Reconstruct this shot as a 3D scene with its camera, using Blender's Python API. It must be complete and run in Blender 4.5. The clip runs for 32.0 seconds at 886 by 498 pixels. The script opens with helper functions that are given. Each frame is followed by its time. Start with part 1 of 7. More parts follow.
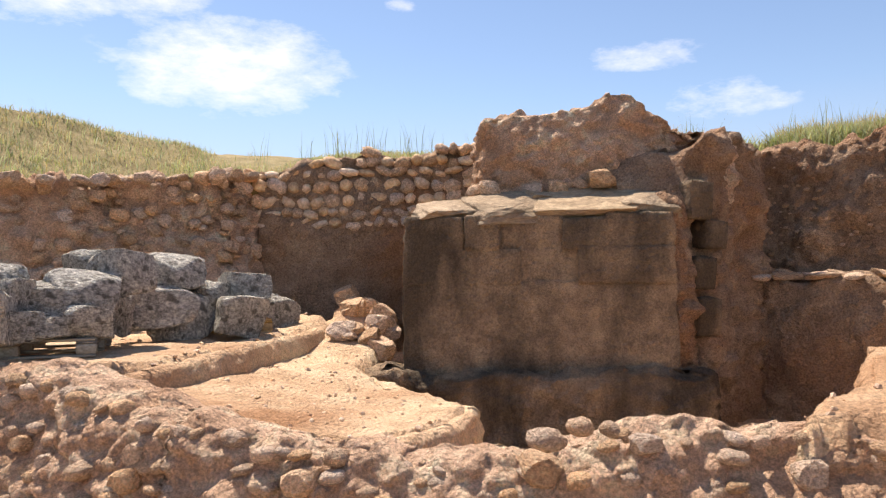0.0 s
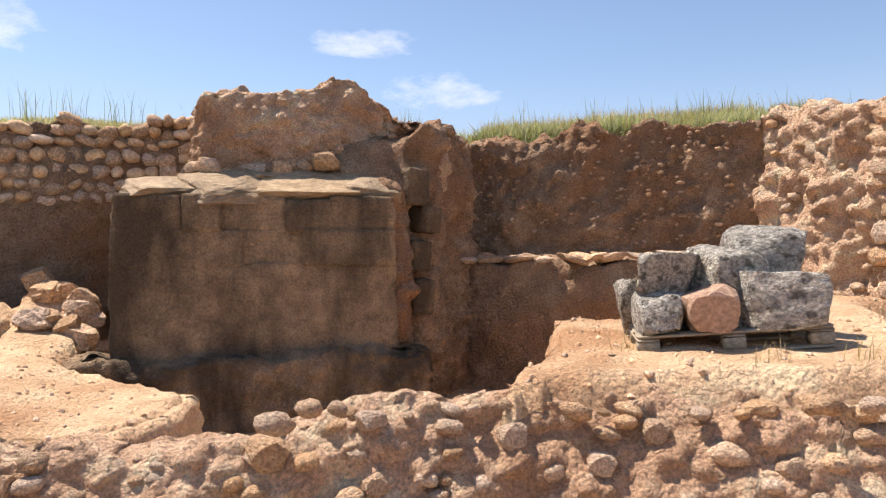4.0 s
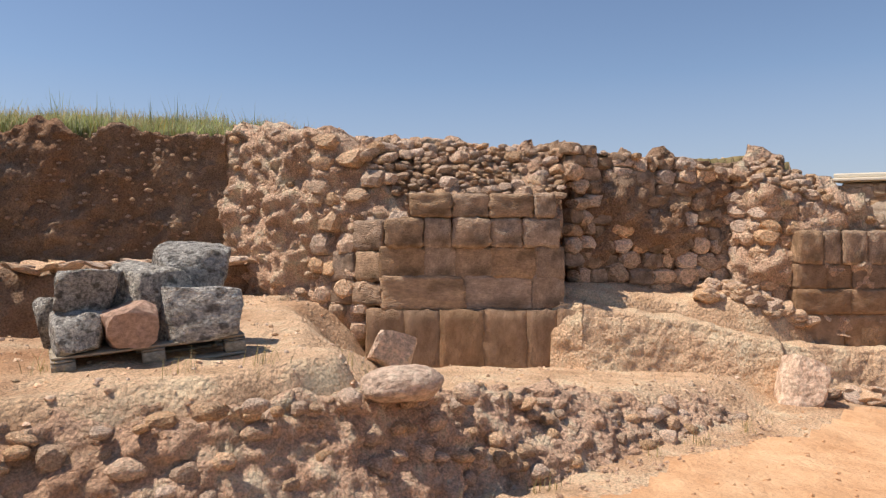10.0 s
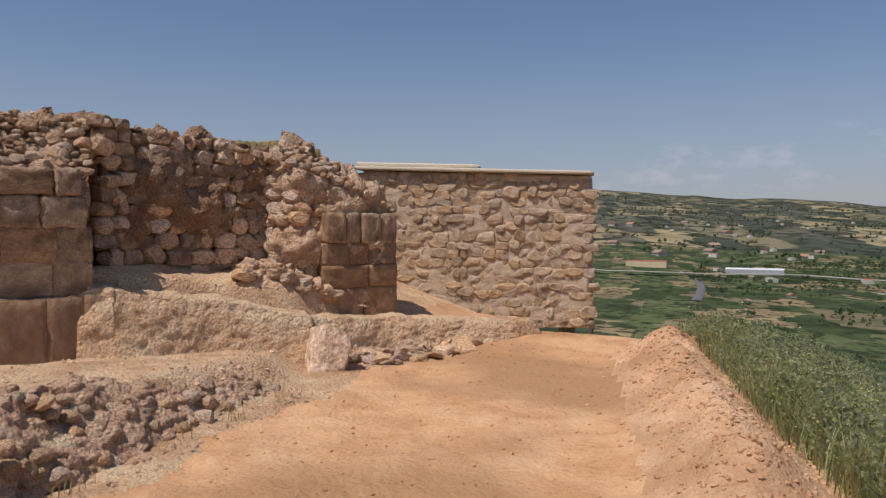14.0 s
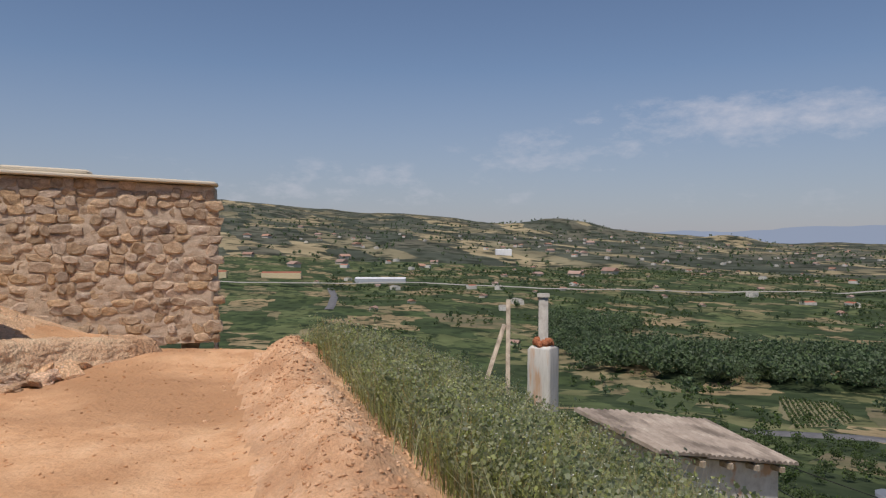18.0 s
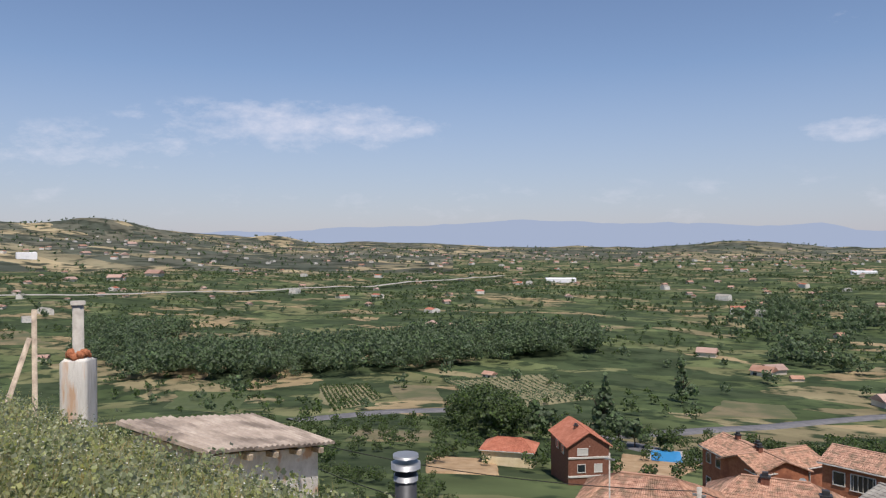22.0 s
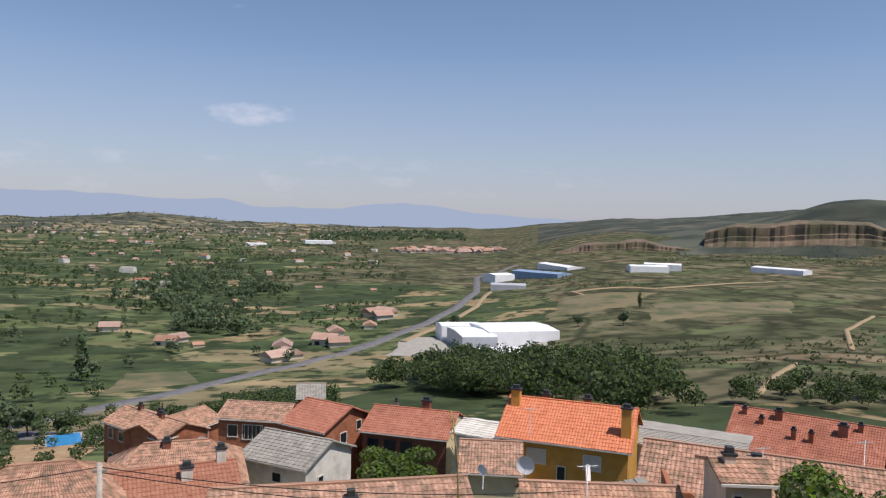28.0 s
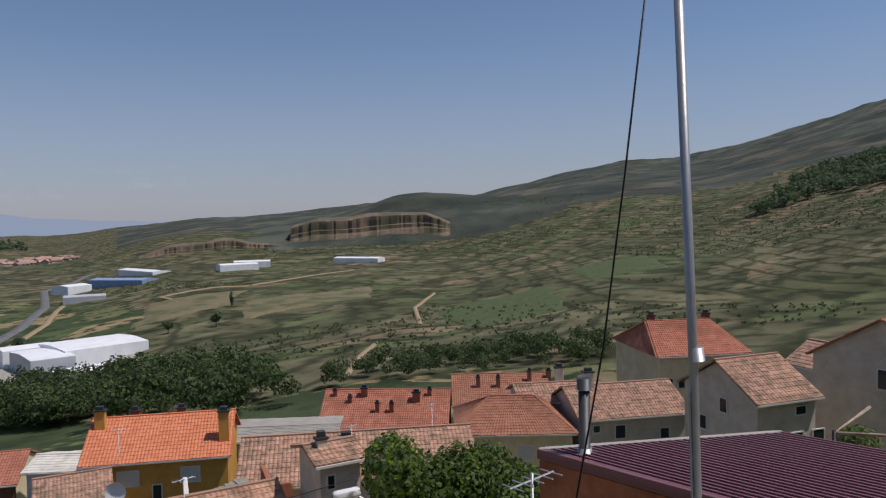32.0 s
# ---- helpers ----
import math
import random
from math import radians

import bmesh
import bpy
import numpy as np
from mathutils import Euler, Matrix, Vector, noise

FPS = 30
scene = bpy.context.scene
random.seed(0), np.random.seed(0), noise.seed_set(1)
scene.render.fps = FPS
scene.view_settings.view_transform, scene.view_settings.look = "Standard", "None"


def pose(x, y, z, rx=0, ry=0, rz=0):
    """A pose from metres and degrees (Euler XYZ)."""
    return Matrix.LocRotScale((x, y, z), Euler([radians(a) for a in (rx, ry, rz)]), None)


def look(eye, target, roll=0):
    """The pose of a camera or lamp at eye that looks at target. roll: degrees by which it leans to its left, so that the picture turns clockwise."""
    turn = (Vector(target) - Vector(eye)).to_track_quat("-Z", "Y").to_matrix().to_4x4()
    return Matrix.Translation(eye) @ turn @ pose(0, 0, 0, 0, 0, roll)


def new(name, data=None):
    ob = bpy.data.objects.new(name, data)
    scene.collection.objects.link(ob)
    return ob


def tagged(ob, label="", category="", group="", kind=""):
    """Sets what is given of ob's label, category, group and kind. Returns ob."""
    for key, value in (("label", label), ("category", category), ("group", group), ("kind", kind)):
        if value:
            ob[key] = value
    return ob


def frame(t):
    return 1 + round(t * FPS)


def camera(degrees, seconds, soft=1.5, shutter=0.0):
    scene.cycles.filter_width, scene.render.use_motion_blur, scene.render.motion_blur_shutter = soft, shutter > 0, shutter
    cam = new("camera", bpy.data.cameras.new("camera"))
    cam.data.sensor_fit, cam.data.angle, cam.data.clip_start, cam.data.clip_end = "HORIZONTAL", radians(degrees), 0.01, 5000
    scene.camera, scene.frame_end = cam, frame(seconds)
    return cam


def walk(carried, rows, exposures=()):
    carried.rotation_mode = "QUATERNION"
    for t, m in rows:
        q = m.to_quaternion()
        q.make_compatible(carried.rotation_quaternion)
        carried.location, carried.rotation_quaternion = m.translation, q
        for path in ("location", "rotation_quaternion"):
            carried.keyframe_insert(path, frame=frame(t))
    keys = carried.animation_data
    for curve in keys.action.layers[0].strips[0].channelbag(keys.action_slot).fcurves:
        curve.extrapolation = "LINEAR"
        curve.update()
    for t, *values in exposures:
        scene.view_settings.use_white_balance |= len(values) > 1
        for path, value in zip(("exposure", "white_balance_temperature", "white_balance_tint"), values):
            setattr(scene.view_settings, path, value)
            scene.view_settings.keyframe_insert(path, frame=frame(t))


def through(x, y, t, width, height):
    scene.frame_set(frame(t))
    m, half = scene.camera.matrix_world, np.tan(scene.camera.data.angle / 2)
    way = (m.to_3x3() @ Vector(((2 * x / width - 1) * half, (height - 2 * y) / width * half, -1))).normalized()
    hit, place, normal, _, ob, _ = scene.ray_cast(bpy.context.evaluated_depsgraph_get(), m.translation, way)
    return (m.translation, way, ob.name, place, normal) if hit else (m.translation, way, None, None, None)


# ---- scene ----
cam = camera(62.0, 32.0, soft=1.25)
PATH = [
    (0, (0.030, 0.039, 1.490), (-0.898, 9.991, 1.789), -0.52),
    (0.5, (0.034, 0.053, 1.489), (-0.441, 10.039, 1.746), -0.43),
    (1, (0.032, 0.058, 1.488), (0.123, 10.055, 1.706), -0.26),
    (1.5, (0.030, 0.064, 1.486), (0.645, 10.043, 1.671), -0.21),
    (2, (0.031, 0.085, 1.484), (1.071, 10.029, 1.639), -0.09),
    (2.5, (0.023, 0.077, 1.482), (1.474, 9.971, 1.624), -0.03),
    (4.5, (-0.058, 0.030, 1.501), (3.255, 9.466, 1.475), -0.14),
    (5, (-0.070, 0.019, 1.503), (3.743, 9.263, 1.410), -0.19),
    (5.5, (-0.070, 0.019, 1.504), (4.344, 8.990, 1.306), -0.27),
    (6, (-0.076, 0.017, 1.494), (5.249, 8.476, 1.200), -0.20),
    (6.5, (-0.077, 0.013, 1.497), (6.111, 7.859, 1.107), -0.32),
    (7, (-0.082, 0.013, 1.501), (6.609, 7.431, 1.053), -0.44),
    (7.5, (0.004, -0.061, 1.502), (6.863, 7.206, 1.112), -0.37),
    (8, (0.158, -0.255, 1.566), (7.105, 6.927, 1.165), -0.39),
    (8.5, (0.230, -0.340, 1.615), (7.281, 6.740, 1.218), -0.15),
    (9, (0.300, -0.379, 1.628), (7.441, 6.613, 1.287), 0.08),
    (9.5, (0.318, -0.384, 1.628), (7.918, 6.113, 1.466), 0.24),
    (10, (0.347, -0.443, 1.621), (8.302, 5.617, 1.625), 0.09),
    (10.5, (0.368, -0.478, 1.614), (8.699, 5.052, 1.494), 0.00),
    (11, (0.374, -0.491, 1.617), (9.081, 4.424, 1.438), -0.09),
    (11.5, (0.368, -0.516, 1.629), (9.398, 3.774, 1.408), -0.20),
    (12, (0.369, -0.521, 1.637), (9.745, 2.949, 1.388), -0.20),
    (12.5, (0.350, -0.554, 1.638), (9.954, 2.224, 1.387), -0.19),
    (13, (0.339, -0.561, 1.642), (10.142, 1.400, 1.389), -0.12),
    (13.5, (0.344, -0.560, 1.645), (10.267, 0.645, 1.375), 0.06),
    (15.5, (0.285, -0.614, 1.652), (10.202, -1.888, 1.442), -0.03),
    (16, (0.256, -0.650, 1.653), (10.051, -2.657, 1.487), 0.06),
    (16.5, (0.271, -0.674, 1.655), (9.890, -3.403, 1.523), 0.15),
    (17, (0.248, -0.696, 1.661), (9.664, -4.063, 1.569), 0.12),
    (17.5, (0.238, -0.714, 1.658), (9.510, -4.458, 1.556), 0.37),
    (18, (0.238, -0.708, 1.656), (9.333, -4.864, 1.556), 0.29),
    (18.5, (0.225, -0.701, 1.658), (8.891, -5.691, 1.601), 0.31),
    (19, (0.218, -0.699, 1.658), (8.381, -6.475, 1.631), 0.18),
    (19.5, (0.188, -0.685, 1.662), (7.907, -7.042, 1.640), 0.04),
    (20, (0.151, -0.669, 1.665), (7.463, -7.490, 1.640), -0.14),
    (20.5, (0.134, -0.654, 1.658), (6.925, -7.995, 1.633), -0.20),
    (21, (0.124, -0.644, 1.670), (6.368, -8.455, 1.634), -0.12),
    (21.5, (0.102, -0.630, 1.674), (5.843, -8.818, 1.610), -0.21),
    (22, (0.099, -0.621, 1.673), (5.292, -9.166, 1.582), -0.24),
    (22.5, (0.139, -0.657, 1.671), (4.721, -9.545, 1.552), -0.13),
    (23, (0.177, -0.705, 1.663), (4.124, -9.892, 1.538), -0.08),
    (23.5, (0.143, -0.654, 1.673), (3.433, -10.096, 1.537), -0.17),
    (24, (0.058, -0.552, 1.693), (2.653, -10.208, 1.510), -0.34),
    (24.5, (0.007, -0.442, 1.680), (1.889, -10.260, 1.409), -0.23),
    (25, (0.012, -0.388, 1.681), (1.256, -10.304, 1.333), -0.15),
    (25.5, (0.049, -0.392, 1.688), (0.658, -10.366, 1.303), -0.18),
    (26, (0.076, -0.411, 1.680), (0.022, -10.404, 1.295), -0.32),
    (26.5, (0.081, -0.433, 1.664), (-0.623, -10.402, 1.299), -0.12),
    (28.5, (-0.021, -0.558, 1.588), (-2.786, -10.159, 1.180), 1.09),
    (29, (-0.095, -0.559, 1.606), (-3.624, -9.906, 1.171), 0.17),
    (29.5, (-0.122, -0.544, 1.644), (-4.621, -9.462, 1.167), -0.15),
    (30, (-0.108, -0.572, 1.665), (-5.274, -9.120, 1.184), -0.40),
    (30.5, (-0.113, -0.534, 1.698), (-5.760, -8.772, 1.204), -0.65),
    (31, (-0.127, -0.519, 1.704), (-6.294, -8.376, 1.212), -0.96),
    (31.5, (-0.167, -0.422, 1.716), (-6.747, -7.939, 1.269), -1.16),
    (32, (-0.170, -0.405, 1.725), (-7.092, -7.611, 1.320), -1.18),
]
EXPOSURES = [(0, 0.66, 6950, 15), (4.5, 0.64, 6950, 15), (7, 0.42, 6850, 14), (9, 0.2, 6750, 14), (11, -0.03, 6650, 15), (13, -0.4, 6600, 16), (16, -0.5, 6600, 16), (18, -0.48, 6550, 16), (19.5, -0.22, 6500, 17),
             (23, 0.0, 6500, 17), (26, 0.0, 6500, 17), (29, -0.05, 6500, 17), (31, 0.14, 6350, 17), (32, -0.48, 6350, 17)]
walk(cam, [(t, look(eye, target, roll)) for t, eye, target, roll in PATH], EXPOSURES)

# ---- light: clear noon sky with a few clouds, one sun ----
SUN_AZ = math.atan2(-0.68, 0.73)
SUN_EL = radians(63)
world = bpy.data.worlds.new("sky")
scene.world = world
world.use_nodes = True
wn, wl = world.node_tree.nodes, world.node_tree.links
wn.clear()
sky = wn.new("ShaderNodeTexSky")
sky.sky_type, sky.sun_disc = "NISHITA", False
sky.sun_elevation, sky.sun_rotation = SUN_EL, SUN_AZ
sky.altitude, sky.air_density, sky.dust_density = 500, 1.0, 0.25
sky.ozone_density = 2.4
bg = wn.new("ShaderNodeBackground")
bg.inputs["Strength"].default_value = 0.11
wout = wn.new("ShaderNodeOutputWorld")
wl.new(bg.outputs[0], wout.inputs[0])


def node(kind, op=None, *values):
    n = wn.new(kind)
    if op:
        n.operation = op
    for k, v in enumerate(values):
        if isinstance(v, (int, float)):
            n.inputs[k].default_value = v
        elif v is not None:
            wl.new(v, n.inputs[k])
    return n.outputs[0]


# a few fair-weather clouds: azimuth to the left of north, height, half width, half height, thickness
CLOUDS = [(21.5, 15.2, 10.5, 4.2, 1.2), (36, 19.5, 11, 3.2, 1.1), (27, 20, 5, 3.0, 0.9), (-10, 15.7, 5.5, 1.4, 0.75), (-16, 12.2, 6, 1.7, 0.65), (8.5, 20, 1.6, 0.6, 0.5), (-104, 4.2, 26, 2.6, 0.4),
          (-137, 8.8, 15, 2.3, 0.75), (-124, 6.8, 11, 2.2, 0.5), (-178, 7.6, 4.2, 1.1, 0.8), (-177, 14.9, 1.5, 0.5, 0.3), (-232, 18.5, 3.2, 1.6, 0.5), (-217, 11, 1.2, 0.5, 0.4), (-165, 3.2, 60, 2.6, 0.22)]
tc = wn.new("ShaderNodeTexCoord")
sp = wn.new("ShaderNodeSeparateXYZ")
wl.new(tc.outputs["Generated"], sp.inputs[0])
caz = node("ShaderNodeMath", "MULTIPLY", node("ShaderNodeMath", "ARCTAN2", node("ShaderNodeMath", "MULTIPLY", sp.outputs[0], -1.0), sp.outputs[1]), 180 / math.pi)
cel = node("ShaderNodeMath", "MULTIPLY", node("ShaderNodeMath", "ARCSINE", sp.outputs[2]), 180 / math.pi)
mpc = wn.new("ShaderNodeMapping")
mpc.inputs["Scale"].default_value = (7, 7, 17)
wl.new(tc.outputs["Generated"], mpc.inputs["Vector"])
cn = wn.new("ShaderNodeTexNoise")
cn.inputs["Scale"].default_value, cn.inputs["Detail"].default_value, cn.inputs["Roughness"].default_value = 2.1, 10, 0.66
wl.new(mpc.outputs[0], cn.inputs["Vector"])
total = None
for ca, ce, wa, we, thick in CLOUDS:
    d = node("ShaderNodeMath", "SUBTRACT", caz, ca)
    d = node("ShaderNodeMath", "WRAP", d, 180.0, -180.0)
    a2 = node("ShaderNodeMath", "POWER", node("ShaderNodeMath", "ABSOLUTE", node("ShaderNodeMath", "MULTIPLY", d, 1 / wa)), 2.0)
    e2 = node("ShaderNodeMath", "POWER", node("ShaderNodeMath", "ABSOLUTE", node("ShaderNodeMath", "MULTIPLY", node("ShaderNodeMath", "SUBTRACT", cel, ce), 1 / we)), 2.0)
    mk = node("ShaderNodeMath", "MULTIPLY", node("ShaderNodeMath", "MAXIMUM", node("ShaderNodeMath", "SUBTRACT", 1.0, node("ShaderNodeMath", "ADD", a2, e2)), 0.0), thick)
    total = mk if total is None else node("ShaderNodeMath", "MAXIMUM", total, mk)
cm = node("ShaderNodeMath", "MULTIPLY", node("ShaderNodeMath", "SUBTRACT", node("ShaderNodeMath", "ADD", cn.outputs["Fac"], node("ShaderNodeMath", "MULTIPLY", total, 0.42)), 0.62), 2.0)
cm = node("ShaderNodeMath", "MULTIPLY", node("ShaderNodeMath", "MINIMUM", node("ShaderNodeMath", "MAXIMUM", cm, 0.0), 1.0), node("ShaderNodeMath", "MINIMUM", node("ShaderNodeMath", "MULTIPLY", total, 3.0), 0.9))
mixc = wn.new("ShaderNodeMix")
mixc.data_type = "RGBA"
wl.new(cm, mixc.inputs[0])
haze = wn.new("ShaderNodeMapRange")
haze.inputs["From Min"].default_value, haze.inputs["From Max"].default_value = 0.0, 13.0
haze.inputs["To Min"].default_value, haze.inputs["To Max"].default_value = 0.75, 0.0
wl.new(cel, haze.inputs["Value"])
mixh = wn.new("ShaderNodeMix")
mixh.data_type = "RGBA"
wl.new(haze.outputs[0], mixh.inputs[0])
wl.new(sky.outputs[0], mixh.inputs[6])
mixh.inputs[7].default_value = (3.3, 3.6, 4.6, 1)
wl.new(mixh.outputs[2], mixc.inputs[6])
mixc.inputs[7].default_value = (7.2, 7.4, 8.0, 1)
wl.new(mixc.outputs[2], bg.inputs[0])

sun = new("sun", bpy.data.lights.new("sun", "SUN"))
sun.data.energy, sun.data.angle, sun.data.color = 4.7, radians(0.55), (1.0, 0.94, 0.85)
SUN_DIR = Vector((math.sin(SUN_AZ) * math.cos(SUN_EL), math.cos(SUN_AZ) * math.cos(SUN_EL), math.sin(SUN_EL)))
sun.matrix_world = look(SUN_DIR * 50, (0, 0, 0))

# ---- materials ----
def rgb(h):
    """A linear colour from an sRGB hex code."""
    c = [int(h[i:i + 2], 16) / 255 for i in (0, 2, 4)]
    return tuple(v / 12.92 if v < 0.04045 else ((v + 0.055) / 1.055) ** 2.4 for v in c) + (1,)


def material(name, colors, scale=3.0, detail=8.0, rough=0.9, bump=0.3, bump_scale=None, fine=None, spec=0.2, metal=0.0,
             vary=0.0, second=None, dist=0.02, space="Object", grit=0.0, grit_scale=50.0, streak=1.0):
    """Noise between several colours, with a second larger stain, fine relief and a change from piece to piece."""
    m = bpy.data.materials.new(name)
    m.use_nodes = True
    n, l = m.node_tree.nodes, m.node_tree.links
    b = n["Principled BSDF"]
    b.inputs["Roughness"].default_value, b.inputs["Metallic"].default_value = rough, metal
    b.inputs["Specular IOR Level"].default_value = spec
    co = n.new("ShaderNodeTexCoord")
    geo = n.new("ShaderNodeNewGeometry")
    place = geo.outputs["Position"] if space == "World" else co.outputs["Object"]
    tex = n.new("ShaderNodeTexNoise")
    tex.inputs["Scale"].default_value, tex.inputs["Detail"].default_value = scale, detail
    tex.inputs["Roughness"].default_value = 0.65
    l.new(place, tex.inputs["Vector"])
    ramp = n.new("ShaderNodeValToRGB")
    el = ramp.color_ramp.elements
    for i, c in enumerate(colors):
        e = el[i] if i < 2 else el.new(0.5)
    for i, c in enumerate(colors):
        el[i].position = 0.3 + 0.4 * i / max(1, len(colors) - 1)
        el[i].color = c
    l.new(tex.outputs["Fac"], ramp.inputs["Fac"])
    col = ramp.outputs["Color"]
    if second:
        color2, scale2, lo, hi = second
        t2 = n.new("ShaderNodeTexNoise")
        t2.inputs["Scale"].default_value, t2.inputs["Detail"].default_value = scale2, 5
        if streak != 1.0:
            mp = n.new("ShaderNodeMapping")
            mp.inputs["Scale"].default_value = (1, 1, streak)
            l.new(place, mp.inputs["Vector"])
            l.new(mp.outputs[0], t2.inputs["Vector"])
        else:
            l.new(place, t2.inputs["Vector"])
        r2 = n.new("ShaderNodeMapRange")
        r2.inputs["From Min"].default_value, r2.inputs["From Max"].default_value = lo, hi
        l.new(t2.outputs["Fac"], r2.inputs["Value"])
        mx = n.new("ShaderNodeMix")
        mx.data_type = "RGBA"
        l.new(r2.outputs[0], mx.inputs[0])
        l.new(col, mx.inputs[6])
        mx.inputs[7].default_value = color2
        col = mx.outputs[2]
    if vary:
        oi = n.new("ShaderNodeObjectInfo")
        add = n.new("ShaderNodeMath")
        l.new(oi.outputs["Random"], add.inputs[0])
        l.new(geo.outputs["Random Per Island"], add.inputs[1])
        fr = n.new("ShaderNodeMath")
        fr.operation = "FRACT"
        l.new(add.outputs[0], fr.inputs[0])
        mr = n.new("ShaderNodeMapRange")
        mr.inputs["To Min"].default_value, mr.inputs["To Max"].default_value = 1 - vary, 1 + vary
        l.new(fr.outputs[0], mr.inputs["Value"])
        hsv = n.new("ShaderNodeHueSaturation")
        l.new(mr.outputs[0], hsv.inputs["Value"])
        mh = n.new("ShaderNodeMapRange")
        mh.inputs["To Min"].default_value, mh.inputs["To Max"].default_value = 1 + vary, 1 - vary
        sq = n.new("ShaderNodeMath")
        sq.operation = "FRACT"
        m7 = n.new("ShaderNodeMath")
        m7.operation = "MULTIPLY"
        m7.inputs[1].default_value = 7.31
        l.new(fr.outputs[0], m7.inputs[0])
        l.new(m7.outputs[0], sq.inputs[0])
        l.new(sq.outputs[0], mh.inputs["Value"])
        l.new(mh.outputs[0], hsv.inputs["Saturation"])
        l.new(col, hsv.inputs["Color"])
        col = hsv.outputs["Color"]
    if grit:
        tg = n.new("ShaderNodeTexNoise")
        tg.inputs["Scale"].default_value, tg.inputs["Detail"].default_value, tg.inputs["Roughness"].default_value = grit_scale, 4, 0.8
        l.new(place, tg.inputs["Vector"])
        mg = n.new("ShaderNodeMapRange")
        mg.inputs["From Min"].default_value, mg.inputs["From Max"].default_value = 0.36, 0.62
        mg.inputs["To Min"].default_value, mg.inputs["To Max"].default_value = 1 - grit, 1 + grit * 0.55
        l.new(tg.outputs["Fac"], mg.inputs["Value"])
        hg = n.new("ShaderNodeHueSaturation")
        l.new(mg.outputs[0], hg.inputs["Value"])
        l.new(col, hg.inputs["Color"])
        col = hg.outputs["Color"]
    l.new(col, b.inputs["Base Color"])
    if bump:
        t3 = n.new("ShaderNodeTexNoise")
        t3.inputs["Scale"].default_value, t3.inputs["Detail"].default_value = bump_scale or scale * 6, 6
        t3.inputs["Roughness"].default_value = 0.7
        l.new(place, t3.inputs["Vector"])
        bp = n.new("ShaderNodeBump")
        bp.inputs["Strength"].default_value, bp.inputs["Distance"].default_value = bump, dist
        if grit:
            vo = n.new("ShaderNodeTexVoronoi")
            vo.inputs["Scale"].default_value = (bump_scale or scale * 6) * 1.7
            l.new(place, vo.inputs["Vector"])
            ma = n.new("ShaderNodeMath")
            ma.operation = "MULTIPLY_ADD"
            ma.inputs[1].default_value = -0.35
            l.new(vo.outputs["Distance"], ma.inputs[0])
            l.new(t3.outputs["Fac"], ma.inputs[2])
            l.new(ma.outputs[0], bp.inputs["Height"])
        else:
            l.new(t3.outputs["Fac"], bp.inputs["Height"])
        l.new(bp.outputs[0], b.inputs["Normal"])
    return m


def plain(name, color, rough=0.6, metal=0.0, spec=0.3):
    return material(name, [tuple(c * 0.85 for c in color[:3]) + (1,), color], scale=4, rough=rough, metal=metal, spec=spec, bump=0.1)


def earth(h):
    """The dig's dusty earth and stone, a little greyer than the code."""
    r, g, b, _ = rgb(h)
    m = (r + g + b) / 3
    return tuple(min(0.85, k * (c * 0.92 + m * 0.08)) for c, k in ((r, 1.46), (g, 1.42), (b, 1.37))) + (1,)


def leafy(name, colors, vary=0.3, through=0.45):
    """Thin leaves and blades that let some light through."""
    m = material(name, colors, scale=2, rough=0.7, bump=0, vary=vary, spec=0.1)
    n, l = m.node_tree.nodes, m.node_tree.links
    b = n["Principled BSDF"]
    tr = n.new("ShaderNodeBsdfTranslucent")
    l.new(b.inputs["Base Color"].links[0].from_socket, tr.inputs["Color"])
    mx = n.new("ShaderNodeMixShader")
    mx.inputs[0].default_value = through
    l.new(b.outputs[0], mx.inputs[1])
    l.new(tr.outputs[0], mx.inputs[2])
    l.new(mx.outputs[0], n["Material Output"].inputs["Surface"])
    return m


EARTH = material("dry_earth", [earth("a88868"), earth("c4a483"), earth("d3b898")], scale=2.2, bump=1.0, bump_scale=16, dist=0.055, grit=0.34,
                 second=(earth("9a7250"), 0.6, 0.5, 0.7), space="World")
BANK = material("red_earth_bank", [earth("7b6552"), earth("947a63"), earth("ab937a")], scale=3.5, bump=1.0, bump_scale=15, dist=0.08, grit=0.42,
                second=(earth("8f6c50"), 0.9, 0.45, 0.65), space="World")
MORTAR = material("lime_mortar_rubble", [earth("a3836a"), earth("c2a186"), earth("d8bda0")], scale=5, bump=1.0, bump_scale=17, dist=0.07, grit=0.38,
                  second=(earth("a88468"), 0.9, 0.5, 0.68), space="World")
STONE = material("river_cobble", [earth("a88a6c"), earth("c4a687"), earth("d6bea0")], scale=3, bump=0.7, bump_scale=7, dist=0.02, vary=0.2, grit=0.2, grit_scale=9)
ASHLAR = material("weathered_sandstone", [earth("7f6a57"), earth("9c836b"), earth("b3997f")], scale=5, bump=1.0, bump_scale=12, dist=0.03, grit=0.2, grit_scale=16,
                  vary=0.14, second=(earth("6b5844"), 1.4, 0.52, 0.7))
SLABM = material("grey_capping_slab", [earth("7d6c57"), earth("94816a"), earth("a8957b")], scale=3.5, bump=1.0, bump_scale=10, dist=0.03, grit=0.2, grit_scale=14, second=(earth("776650"), 1.6, 0.5, 0.66), vary=0.08)
PIER = material("stained_pier_stone", [earth("6a5a48"), earth("8f7961"), earth("aa9172")], scale=4.0, bump=1.0, bump_scale=15, dist=0.07, grit=0.34, streak=0.3,
                second=(earth("54483a"), 1.7, 0.48, 0.64), space="World")
